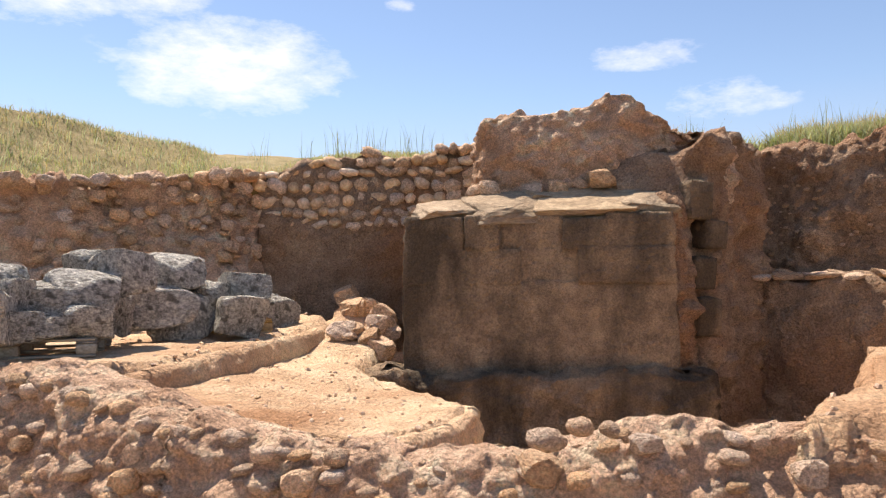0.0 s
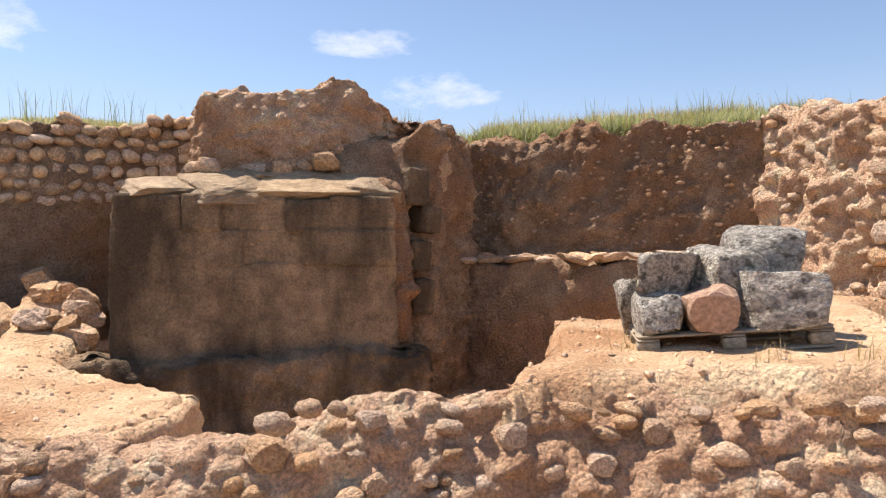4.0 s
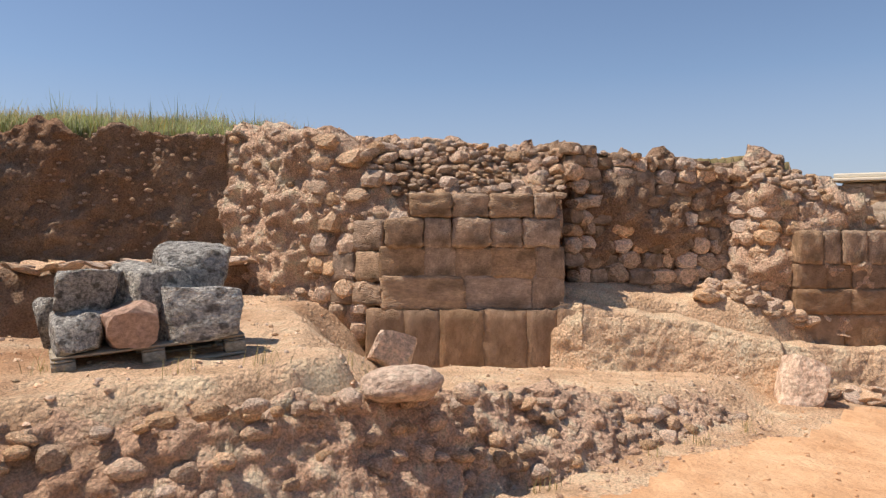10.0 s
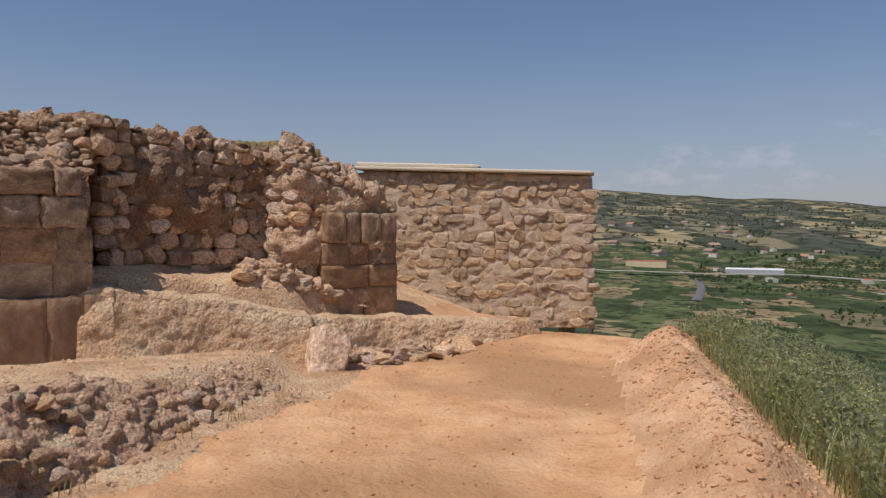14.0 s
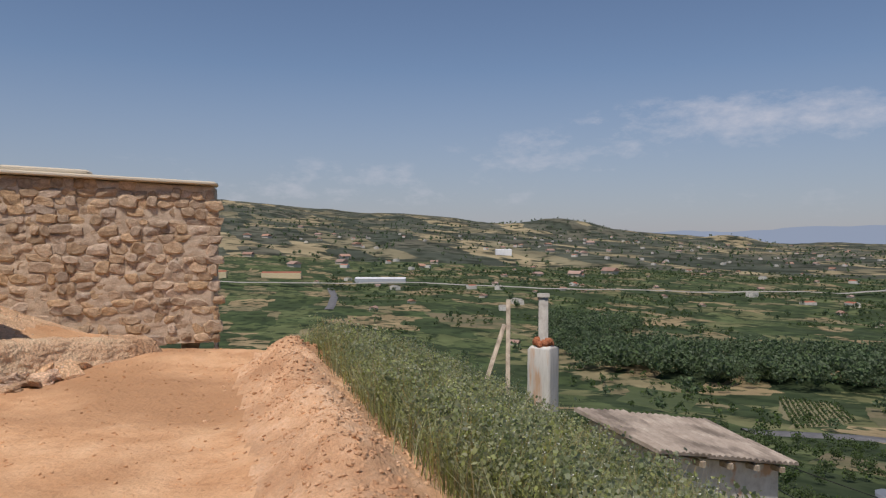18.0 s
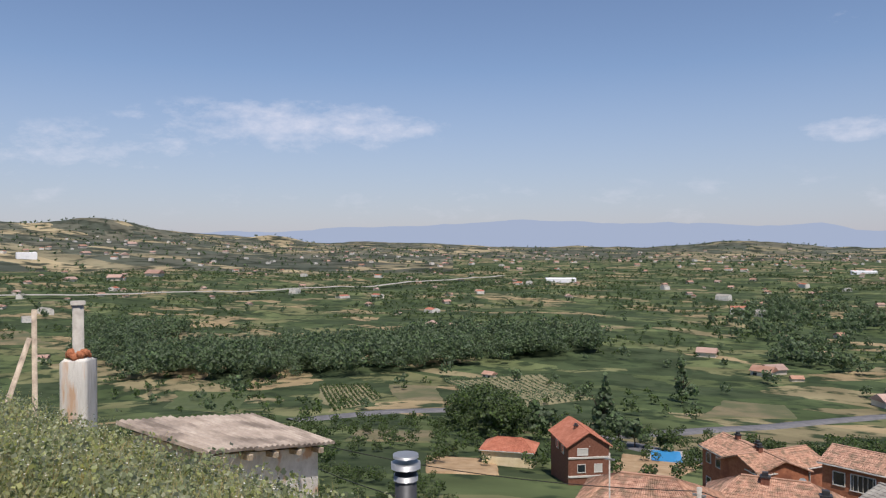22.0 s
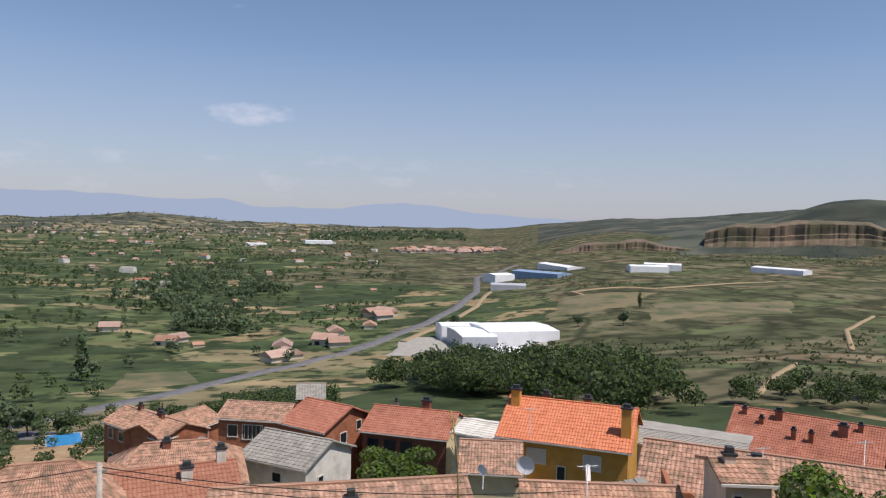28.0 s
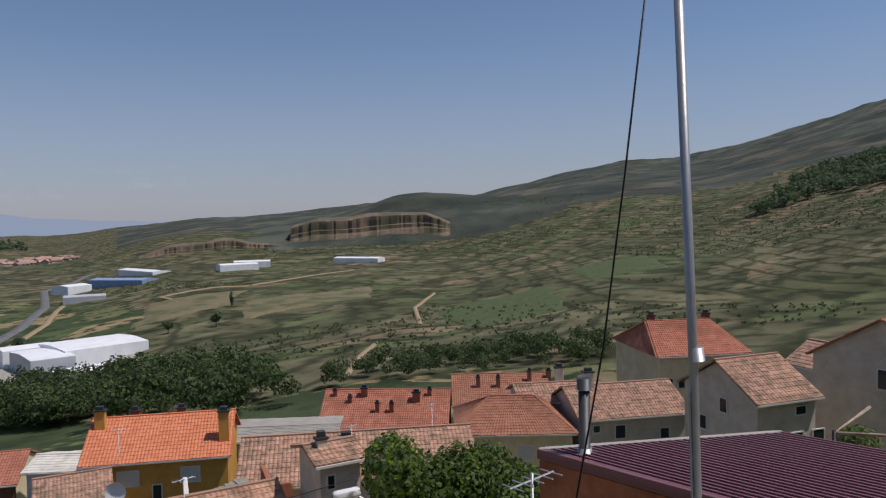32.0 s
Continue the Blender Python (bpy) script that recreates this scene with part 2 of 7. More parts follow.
GREY = material("grey_lichened_block", [rgb("9c9488"), rgb("c6beb1"), rgb("e2dccf")], scale=4, bump=1.0, bump_scale=11, dist=0.06,
                second=(rgb("7c756b"), 5.5, 0.55, 0.66), vary=0.12, grit=0.5, grit_scale=16)
ROSE = material("rose_stone_block", [earth("8c7161"), earth("b08f7a"), earth("c7ab96")], scale=9, bump=0.9, bump_scale=24, dist=0.03)
WOOD = material("raw_pallet_wood", [earth("8a6d4a"), earth("b3925f"), earth("c9a974")], scale=3, bump=0.3, bump_scale=30, dist=0.004, vary=0.12)
GREYWOOD = material("grey_weathered_wood", [earth("6d6458"), earth("8f8576"), earth("a89d8c")], scale=4, bump=0.4, bump_scale=30, dist=0.006, vary=0.1)
PATHM = material("ochre_path_earth", [rgb("c09066"), rgb("d8aa80"), rgb("e6bd93")], scale=1.6, bump=1.0, bump_scale=12, dist=0.025, grit=0.1,
                 second=(rgb("b98e68"), 0.35, 0.45, 0.6), space="World")
DUSTY = material("dusty_bedded_stone", [earth("a3866c"), earth("bea085"), earth("d0b598")], scale=7, bump=1.0, bump_scale=7, dist=0.035, vary=0.2, grit=0.38, grit_scale=9)
GRAVEL = material("reddish_gravel", [rgb("cc9f7a"), rgb("e2b78f"), rgb("edcba8")], scale=7, bump=1.0, bump_scale=26, dist=0.022, grit=0.15, second=(rgb("c0946f"), 0.8, 0.45, 0.65), space="World")

# ---- mesh helpers ----
def mesh_object(name, verts, faces, mat, parent=None, label="", smooth=False):
    me = bpy.data.meshes.new(name)
    me.from_pydata([tuple(v) for v in verts], [], faces)
    me.materials.append(mat)
    if smooth:
        me.polygons.foreach_set("use_smooth", [True] * len(me.polygons))
    ob = new(name, me)
    if parent is not None:
        ob.parent = parent
    if label:
        tagged(ob, label)
    return ob


def grid_object(name, V, mats, parent=None, wrap=False, smooth=True, index=None):
    """A sheet from an array of rows x columns x 3."""
    r, c = V.shape[:2]
    me = bpy.data.meshes.new(name)
    i = np.arange(r * c).reshape(r, c)
    if wrap:
        i = np.concatenate([i, i[:, :1]], 1)
    q = np.stack([i[:-1, :-1], i[:-1, 1:], i[1:, 1:], i[1:, :-1]], -1).reshape(-1, 4)
    me.vertices.add(r * c)
    me.vertices.foreach_set("co", V.reshape(-1).astype(np.float32))
    me.loops.add(q.size)
    me.loops.foreach_set("vertex_index", q.reshape(-1).astype(np.int32))
    me.polygons.add(len(q))
    me.polygons.foreach_set("loop_start", np.arange(0, q.size, 4, dtype=np.int32))
    me.polygons.foreach_set("use_smooth", np.full(len(q), smooth))
    for m in mats if isinstance(mats, (list, tuple)) else [mats]:
        me.materials.append(m)
    if index is not None:
        me.polygons.foreach_set("material_index", index.reshape(-1).astype(np.int32))
    me.update(calc_edges=True)
    ob = new(name, me)
    if parent is not None:
        ob.parent = parent
    return ob


def value_noise(x, y, z=0.0, seed=0):
    """Smooth random values between -1 and 1 on arrays."""
    x, y, z = np.broadcast_arrays(np.asarray(x, float), np.asarray(y, float), np.asarray(z, float))
    xi, yi, zi = np.floor(x).astype(np.int64), np.floor(y).astype(np.int64), np.floor(z).astype(np.int64)
    fx, fy, fz = x - xi, y - yi, z - zi
    fx, fy, fz = (f * f * (3 - 2 * f) for f in (fx, fy, fz))

    def h(a, b, c):
        k = (a * 374761393 + b * 668265263 + c * 2147483647 + seed * 144665) & 0xFFFFFFFF
        k = ((k ^ (k >> 13)) * 1274126177) & 0xFFFFFFFF
        k = ((k ^ (k >> 16)) * 2246822519) & 0xFFFFFFFF
        return ((k ^ (k >> 15)) & 0xFFFF) / 32767.5 - 1

    out = 0
    for a in (0, 1):
        for b in (0, 1):
            for c in (0, 1):
                out = out + h(xi + a, yi + b, zi + c) * (fx if a else 1 - fx) * (fy if b else 1 - fy) * (fz if c else 1 - fz)
    return out


def fractal(x, y, z=0.0, octaves=4, seed=0, gain=0.5):
    out, amp, k = 0, 1.0, 1.0
    for o in range(octaves):
        out = out + amp * value_noise(np.asarray(x) * k, np.asarray(y) * k, np.asarray(z) * k, seed + o)
        amp, k = amp * gain, k * 2.03
    return out


def cells(x, y, z, seed=0):
    """Distance to the nearest of one random point a cell, about 0 to 1: rounded lumps packed side by side."""
    xi, yi, zi = (np.floor(v).astype(np.int64) for v in (x, y, z))
    best = np.full(np.shape(x), 9.0)
    for a in (-1, 0, 1):
        for b in (-1, 0, 1):
            for c in (-1, 0, 1):
                i, j, k = xi + a, yi + b, zi + c
                h = (i * 374761393 + j * 668265263 + k * 1274126177 + seed * 144665) & 0xFFFFFFFF
                h = ((h ^ (h >> 13)) * 1274126177) & 0xFFFFFFFF
                h = ((h ^ (h >> 16)) * 2246822519) & 0xFFFFFFFF
                h = h ^ (h >> 15)
                px, py, pz = i + (h & 1023) / 1023, j + ((h >> 10) & 1023) / 1023, k + ((h >> 20) & 1023) / 1023
                best = np.minimum(best, (x - px) ** 2 + (y - py) ** 2 + (z - pz) ** 2)
    return np.sqrt(best)


def inside(x, y, poly, soft=0.1):
    """1 inside a polygon, 0 outside, with a slope soft wide."""
    p = np.array(poly, float)
    d = np.full(np.shape(x), 1e9)
    odd = np.zeros(np.shape(x), bool)
    for (ax, ay), (bx, by) in zip(p, np.roll(p, -1, 0)):
        ex, ey = bx - ax, by - ay
        t = np.clip(((x - ax) * ex + (y - ay) * ey) / (ex * ex + ey * ey), 0, 1)
        d = np.minimum(d, np.hypot(x - ax - t * ex, y - ay - t * ey))
        cross = ((ay > y) != (by > y)) & (x < (bx - ax) * (y - ay) / (by - ay + 1e-12) + ax)
        odd ^= cross
    s = np.clip(np.where(odd, d, -d) / soft + 0.5, 0, 1)
    return s * s * (3 - 2 * s)


# ---- the ground: one sheet from the dig to the horizon ----
LEDGE_LEFT = [(-3.5, 4.72), (-2.55, 4.95), (-2.42, 5.4), (-2.3, 7.0), (-2.15, 8.5), (-2.55, 8.85), (-3.3, 9.4), (-5.6, 8.0), (-6.4, 6.2), (-5.2, 5.2)]
FLOOR_LEFT = [(-2.6, 4.6), (-2.4, 7.2), (-2.1, 9.3), (-1.3, 8.6), (-1.46, 7.2), (-1.02, 6.46), (-0.28, 5.55), (-0.43, 4.88), (-0.9, 4.36), (-1.9, 4.1)]
LEDGE_RIGHT = [(1.36, 3.75), (1.64, 4.2), (2.05, 4.55), (2.32, 5.15), (2.88, 6.12), (3.3, 5.78), (4.6, 6.9), (6.2, 7.0), (6.3, 5.2), (5.6, 4.9), (4.9, 3.9), (4.1, 3.1), (3.8, 2.9), (3.4, 2.94), (2.9, 3.16), (2.35, 3.5), (1.7, 3.72)]
FLOOR_RIGHT = [(3.7, 2.85), (4.6, 4.0), (6.1, 4.9), (7.4, 4.0), (8.3, 2.7), (8.8, 1.7), (7.7, 1.6), (5.5, 2.3)]
TRENCH = [(-1.4, 7.6), (-1.2, 6.9), (-0.4, 5.9), (-0.2, 5.1), (-0.7, 4.3), (-0.1, 4.1), (1.5, 3.9), (2.7, 5.2), (3.3, 6.6), (4.4, 7.4), (5.2, 7.4), (3.2, 9.6)]
LEDGE_FAR = [(7.6, 4.4), (8.05, 3.45), (8.85, 2.7), (9.45, 1.75), (10.45, 1.05), (11.4, -0.5), (11.9, -1.1), (12.6, -1.0), (13.5, 1), (13, 5)]
PLATEAU = [(-60, 3.0), (-7.8, 6.0), (-5.5, 8.9), (-3.1, 9.7), (-0.4, 9.9), (1.5, 9.6), (3.3, 10.4), (5.3, 9.1), (6.7, 8.0), (7.6, 6.9), (9.9, 4.3), (13.2, 2.2), (40, 6), (60, 80), (-60, 80)]
BERM = [(-3.0, -1.75), (0.5, -1.55), (3.6, -1.95), (6.3, -2.35), (9.3, -2.75), (10.5, -3.1)]

FAR_AZ = np.array([-75, -97, -110, -125, -140, -160, -180, -195, -207, -222, -240, -262], float)
FAR_R = np.array([60, 160, 320, 700, 1060, 1140, 1500, 3000, 4800], float)
FAR_Z = np.array([
    [-14, -34, -52, -50, -38, -34, -20, 100, 250],
    [-16, -36, -58, -56, -45, -42, -30, 92, 256],
    [-18, -38, -60, -58, -48, -46, -40, 50, 182],
    [-20, -39, -60, -60, -56, -55, -52, 18, 85],
    [-22, -40, -60, -60, -59, -59, -58, -34, 6],
    [-24, -41, -60, -60, -60, -60, -60, -60, -48],
    [-25, -41, -60, -60, -60, -60, -60, -60, -58],
    [-25, -40, -56, -58, -57, -56, -54, -52, -50],
    [-25, -37, -48, -47, -40, -24, -8, 22, 34],
    [-24, -34, -44, -42, -32, -4, 26, 62, 120],
    [-22, -31, -36, -20, 22, 32, 66, 170, 352],
    [-18, -26, -26, 30, 85, 92, 140, 400, 700]], float)


HILLS = [(2898, -1962, 220, 58), (3050, -1780, 420, 22), (2566, -2666, 170, 46), (640, -3950, 330, 58), (1450, -3900, 500, 25), (-60, -4100, 380, 25), (-915, -1000, 150, 30), (-880, -1010, 60, 8)]


def far_height(x, y):
    r = np.hypot(x, y)
    az = np.degrees(np.arctan2(-x, y))
    az = np.where(az > 60, az - 360, az)
    lr = np.log(np.clip(r, 61, 4790))
    i = np.clip(np.searchsorted(np.log(FAR_R), lr) - 1, 0, len(FAR_R) - 2)
    g = (lr - np.log(FAR_R)[i]) / np.diff(np.log(FAR_R))[i]
    a = np.clip(az, FAR_AZ[-1] + 0.01, FAR_AZ[0] - 0.01)
    order = -FAR_AZ
    j = np.clip(np.searchsorted(order, -a) - 1, 0, len(FAR_AZ) - 2)
    f = (-a - order[j]) / np.diff(order)[j]
    f = f * f * (3 - 2 * f)
    z = (FAR_Z[j, i] * (1 - f) + FAR_Z[j + 1, i] * f) * (1 - g) + (FAR_Z[j, i + 1] * (1 - f) + FAR_Z[j + 1, i + 1] * f) * g
    return z


def segment_distance(x, y, line):
    """Distance to a polyline and how far along it, 0 to 1."""
    best, along = np.full(np.shape(x), 1e9), np.zeros(np.shape(x))
    n = len(line) - 1
    for k in range(n):
        (ax, ay), (bx, by) = line[k], line[k + 1]
        ex, ey = bx - ax, by - ay
        t = np.clip(((x - ax) * ex + (y - ay) * ey) / (ex * ex + ey * ey), 0, 1)
        d = np.hypot(x - ax - t * ex, y - ay - t * ey)
        along = np.where(d < best, (k + t) / n, along)
        best = np.minimum(best, d)
    return best, along


def ground_height(x, y):
    x, y = np.asarray(x, float), np.asarray(y, float)
    r = np.hypot(x, y)
    z = 0.06 * fractal(x * 0.7, y * 0.7, octaves=2, seed=5)
    # edge of the terrace: the hill falls away to the south
    edge = -2.35 - 0.12 * np.clip(x, -1, 12) + 0.7 * np.clip(-x - 1, 0, 8)
    fall = edge - y
    fall = np.maximum(fall, (x - 13.2) * 0.8 - np.clip(y, -50, 50) * 0.5)
    slope = np.where(fall > 0, -0.33 * np.minimum(fall, 1.8) - 0.72 * np.clip(fall - 1.8, 0, None), 0)
    lower = np.maximum(slope, np.minimum(-3.2 - 0.42 * (r - 5), -3.2))
    k = np.clip((r - 25) / 35, 0, 1)
    lower = lower * (1 - k) + np.minimum(far_height(x, y), 900) * k
    z = np.where(fall > 0, np.where(r > 60, far_height(x, y), lower), z)
    # berm of spoil along the edge of the path
    d, a = segment_distance(x, y, BERM)
    z = z + 0.38 * np.exp(-(d / 0.42) ** 2) * np.clip(a * 6, 0, 1) * (1 - np.clip((a - 0.93) * 14, 0, 1)) * (1 + 0.25 * fractal(x * 3, y * 3, seed=9, octaves=2))
    # terraces of the dig
    for poly, level, soft in ((TRENCH, -0.2, 0.22), (FLOOR_LEFT, 0.5, 0.14), (LEDGE_LEFT, 0.86, 0.1), (FLOOR_RIGHT, 0.38, 0.5),
                              (LEDGE_FAR, 0.8, 0.3), (LEDGE_RIGHT, 0.84, 0.2)):
        wob = 0.03
        if poly is LEDGE_RIGHT:
            soft = np.where((y < np.where(x > 4.5, 6.2, 5.2) - 1.3 * np.clip(3.5 - x, 0, 1)) & (x > 1.7), np.where(x > 4.0, 1.0, 0.4), 0.12)
        m = inside(x + wob * fractal(x * 3, y * 3, seed=21, octaves=3), y + wob * fractal(x * 3, y * 3, seed=22, octaves=3), poly, soft)
        if poly is LEDGE_RIGHT:
            level = 0.89 + 0.055 * (x - 3.2) + 0.015 * (y - 4.4)
        if poly is FLOOR_LEFT:
            level = 0.49 + 0.13 * np.clip(-x - 1.0, 0, 1.3) + 0.12 * np.clip(y - 7.6, 0, 2)
        if poly is LEDGE_FAR:
            level = np.clip(1.02 + 0.083 * (x - 7.68) + 0.324 * (y - 3.25), 0.22, 1.2)
        if poly is FLOOR_RIGHT:
            level = np.clip(0.46 - 0.05 * (x - 5), 0.15, 0.46)
        z = z * (1 - m) + m * (level + 0.022 * fractal(x * 1.3, y * 1.3, seed=31, octaves=3))
    top = 3.15 + 0.12 * fractal(x * 0.4, y * 0.4, seed=41, octaves=3) + np.clip(y - 10, 0, 30) * 0.02
    rim = np.interp(x, [-60, -7.8, -5.5, -3.1, -0.4], [3.0, 6.0, 8.9, 9.7, 9.9])
    hill = np.interp(x, [-5.5, -4.3, -3.2, -2.4, -0.6], [2.5, 2.66, 2.8, 2.96, 3.02]) + np.clip(y - rim, 0, 4.5) * np.interp(x, [-7.5, -5, -3, 0], [0.34, 0.27, 0.2, 0.12]) + 0.05 * fractal(x * 1.1, y * 1.1, seed=42, octaves=3)
    rim_east = np.interp(x, [0.4, 1.5, 3.3, 5.3, 6.7, 7.6], [9.8, 9.6, 10.4, 9.1, 8.0, 6.9])
    top = top - 0.12 + 0.2 * np.clip(y - rim_east - 0.15, 0, 1.6)
    west = np.clip((-x - 0.4) / 0.8, 0, 1)
    top = top * (1 - west) + hill * west
    m = inside(x, y, PLATEAU, 0.25)
    z = z * (1 - m) + m * top
    z = z + (0.32 * np.exp(-((x + 1.9) ** 2 + (y - 9.1) ** 2) / 0.55) + 0.3 * np.exp(-((x - 9.75) ** 2 + (y - 2.1) ** 2) / 0.3)) * (1 - m)
    near = np.clip(1 - r / 30, 0, 1)
    z = z + near * 0.018 * fractal(x * 5, y * 5, octaves=3, seed=3)
    for hx, hy, wide, high in HILLS:
        z = z + high * np.exp(-((x - hx) ** 2 + (y - hy) ** 2) / wide ** 2)
    far = np.clip((r - 60) / 300, 0, 1) * np.where(np.abs(y + 0.3 * x) < 0, 0, 1)
    return z + far * (2.2 + r * 0.0014) * fractal(x * 0.006, y * 0.006, octaves=4, seed=51)


def gz(x, y):
    return float(ground_height(np.array([x]), np.array([y]))[0])


def build_ground():
    radii = np.concatenate([[0.02, 0.4, 0.7], np.arange(1.0, 13.5, 0.06), 13.5 * 1.019 ** np.arange(0, 313)])
    ang = np.radians(np.arange(0, 360, 0.5))
    R, A = np.meshgrid(radii, ang, indexing="ij")
    x, y = R * np.sin(-A), R * np.cos(A)
    V = np.stack([x, y, ground_height(x, y)], -1)
    xc, yc = V[:-1, :, 0], V[:-1, :, 1]
    rc = np.hypot(xc, yc)
    plateau = inside(xc, yc, PLATEAU, 0.05) > 0.5
    edge = -2.35 - 0.12 * np.clip(xc, -1, 12) + 0.7 * np.clip(-xc - 1, 0, 8)
    index = np.where(plateau, 2, 0)
    d, a = segment_distance(xc, yc, [(-8, 1.0), (0, 0.6), (3, 0.4), (7, -0.7), (11, -1.4)])
    index = np.where((d < 1.7 + 0.3 * fractal(xc, yc, seed=77)) & ~plateau, 1, index)
    index = np.where((yc < edge - 0.3) & ~plateau, 2, index)
    bd, ba = segment_distance(xc, yc, BERM)
    index = np.where((bd < 0.62 + 0.12 * fractal(xc * 2, yc * 2, seed=79)) & ~plateau, 6, index)
    az = np.degrees(np.arctan2(-xc, yc))
    az = np.where(az > 60, az - 360, az)
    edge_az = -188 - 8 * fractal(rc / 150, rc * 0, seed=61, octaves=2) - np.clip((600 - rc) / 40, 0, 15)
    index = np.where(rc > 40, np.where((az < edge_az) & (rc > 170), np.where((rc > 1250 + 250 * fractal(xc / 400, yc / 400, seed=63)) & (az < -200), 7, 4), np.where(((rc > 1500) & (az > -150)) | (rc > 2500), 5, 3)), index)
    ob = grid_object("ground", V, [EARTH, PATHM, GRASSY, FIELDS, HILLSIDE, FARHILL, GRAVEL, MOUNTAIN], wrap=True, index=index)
    return tagged(ob, "dry ochre earth of the dig, falling away to green valley fields", "ground", kind="structure")


GRASSY = material("dry_grass_soil", [rgb("7a6d49"), rgb("94845c"), rgb("ac9970")], scale=4, bump=0.6, bump_scale=24, dist=0.02, grit=0.25, space="World")


def patchwork(name, ramp_colors, cell, stretch, turn, speck, speck_scale, speck_lo, speck_hi, noise_scale, terraces=0):
    """Fields or terraces: one colour a plot, with bushes and rows speckled over them."""
    m = bpy.data.materials.new(name)
    m.use_nodes = True
    n, l = m.node_tree.nodes, m.node_tree.links
    b = n["Principled BSDF"]
    b.inputs["Roughness"].default_value, b.inputs["Specular IOR Level"].default_value = 0.95, 0.05
    geo = n.new("ShaderNodeNewGeometry")
    warp = n.new("ShaderNodeTexNoise")
    warp.inputs["Scale"].default_value = 0.012
    l.new(geo.outputs["Position"], warp.inputs["Vector"])
    wm = n.new("ShaderNodeVectorMath")
    wm.operation = "MULTIPLY_ADD"
    wm.inputs[1].default_value = (10, 10, 0)
    l.new(warp.outputs["Color"], wm.inputs[0])
    l.new(geo.outputs["Position"], wm.inputs[2])
    mp = n.new("ShaderNodeMapping")
    mp.inputs["Rotation"].default_value = (0, 0, radians(turn))
    mp.inputs["Scale"].default_value = (1, stretch, 0)
    l.new(wm.outputs[0], mp.inputs["Vector"])
    v = n.new("ShaderNodeTexVoronoi")
    v.distance = "CHEBYCHEV"
    v.inputs["Scale"].default_value = cell
    l.new(mp.outputs[0], v.inputs["Vector"])
    sep = n.new("ShaderNodeSeparateColor")
    l.new(v.outputs["Color"], sep.inputs[0])
    ramp = n.new("ShaderNodeValToRGB")
    ramp.color_ramp.interpolation = "CONSTANT"
    el = ramp.color_ramp.elements
    for i in range(len(ramp_colors) - 2):
        el.new(0.5)
    for i, c in enumerate(ramp_colors):
        el[i].position, el[i].color = i / len(ramp_colors), c
    l.new(sep.outputs[0], ramp.inputs["Fac"])
    t = n.new("ShaderNodeTexNoise")
    t.inputs["Scale"].default_value, t.inputs["Detail"].default_value = speck_scale, 6
    l.new(geo.outputs["Position"], t.inputs["Vector"])
    mr = n.new("ShaderNodeMapRange")
    mr.inputs["From Min"].default_value, mr.inputs["From Max"].default_value = speck_lo, speck_hi
    l.new(t.outputs["Fac"], mr.inputs["Value"])
    mx = n.new("ShaderNodeMix")
    mx.data_type = "RGBA"
    l.new(mr.outputs[0], mx.inputs[0])
    l.new(ramp.outputs["Color"], mx.inputs[6])
    mx.inputs[7].default_value = speck
    t2 = n.new("ShaderNodeTexNoise")
    t2.inputs["Scale"].default_value, t2.inputs["Detail"].default_value = noise_scale, 8
    l.new(geo.outputs["Position"], t2.inputs["Vector"])
    m2 = n.new("ShaderNodeMapRange")
    m2.inputs["From Min"].default_value, m2.inputs["From Max"].default_value = 0.3, 0.7
    m2.inputs["To Min"].default_value, m2.inputs["To Max"].default_value = 0.7, 1.3
    l.new(t2.outputs["Fac"], m2.inputs["Value"])
    last = mx.outputs[2]
    if terraces:
        sz = n.new("ShaderNodeSeparateXYZ")
        l.new(geo.outputs["Position"], sz.inputs[0])
        ad = n.new("ShaderNodeMath")
        ad.operation = "MULTIPLY_ADD"
        l.new(t2.outputs["Fac"], ad.inputs[0])
        ad.inputs[1].default_value = terraces * 1.6
        l.new(sz.outputs[2], ad.inputs[2])
        md = n.new("ShaderNodeMath")
        md.operation = "PINGPONG"
        md.inputs[1].default_value = terraces
        l.new(ad.outputs[0], md.inputs[0])
        rk = n.new("ShaderNodeMapRange")
        rk.inputs["From Min"].default_value, rk.inputs["From Max"].default_value = terraces * 0.05, terraces * 0.3
        rk.inputs["To Min"].default_value, rk.inputs["To Max"].default_value = 0.9, 0.0
        l.new(md.outputs[0], rk.inputs["Value"])
        m3 = n.new("ShaderNodeMix")
        m3.data_type = "RGBA"
        l.new(rk.outputs[0], m3.inputs[0])
        l.new(last, m3.inputs[6])
        m3.inputs[7].default_value = speck
        last = m3.outputs[2]
    hs = n.new("ShaderNodeHueSaturation")
    l.new(m2.outputs[0], hs.inputs["Value"])
    l.new(last, hs.inputs["Color"])
    l.new(hs.outputs[0], b.inputs["Base Color"])
    return m


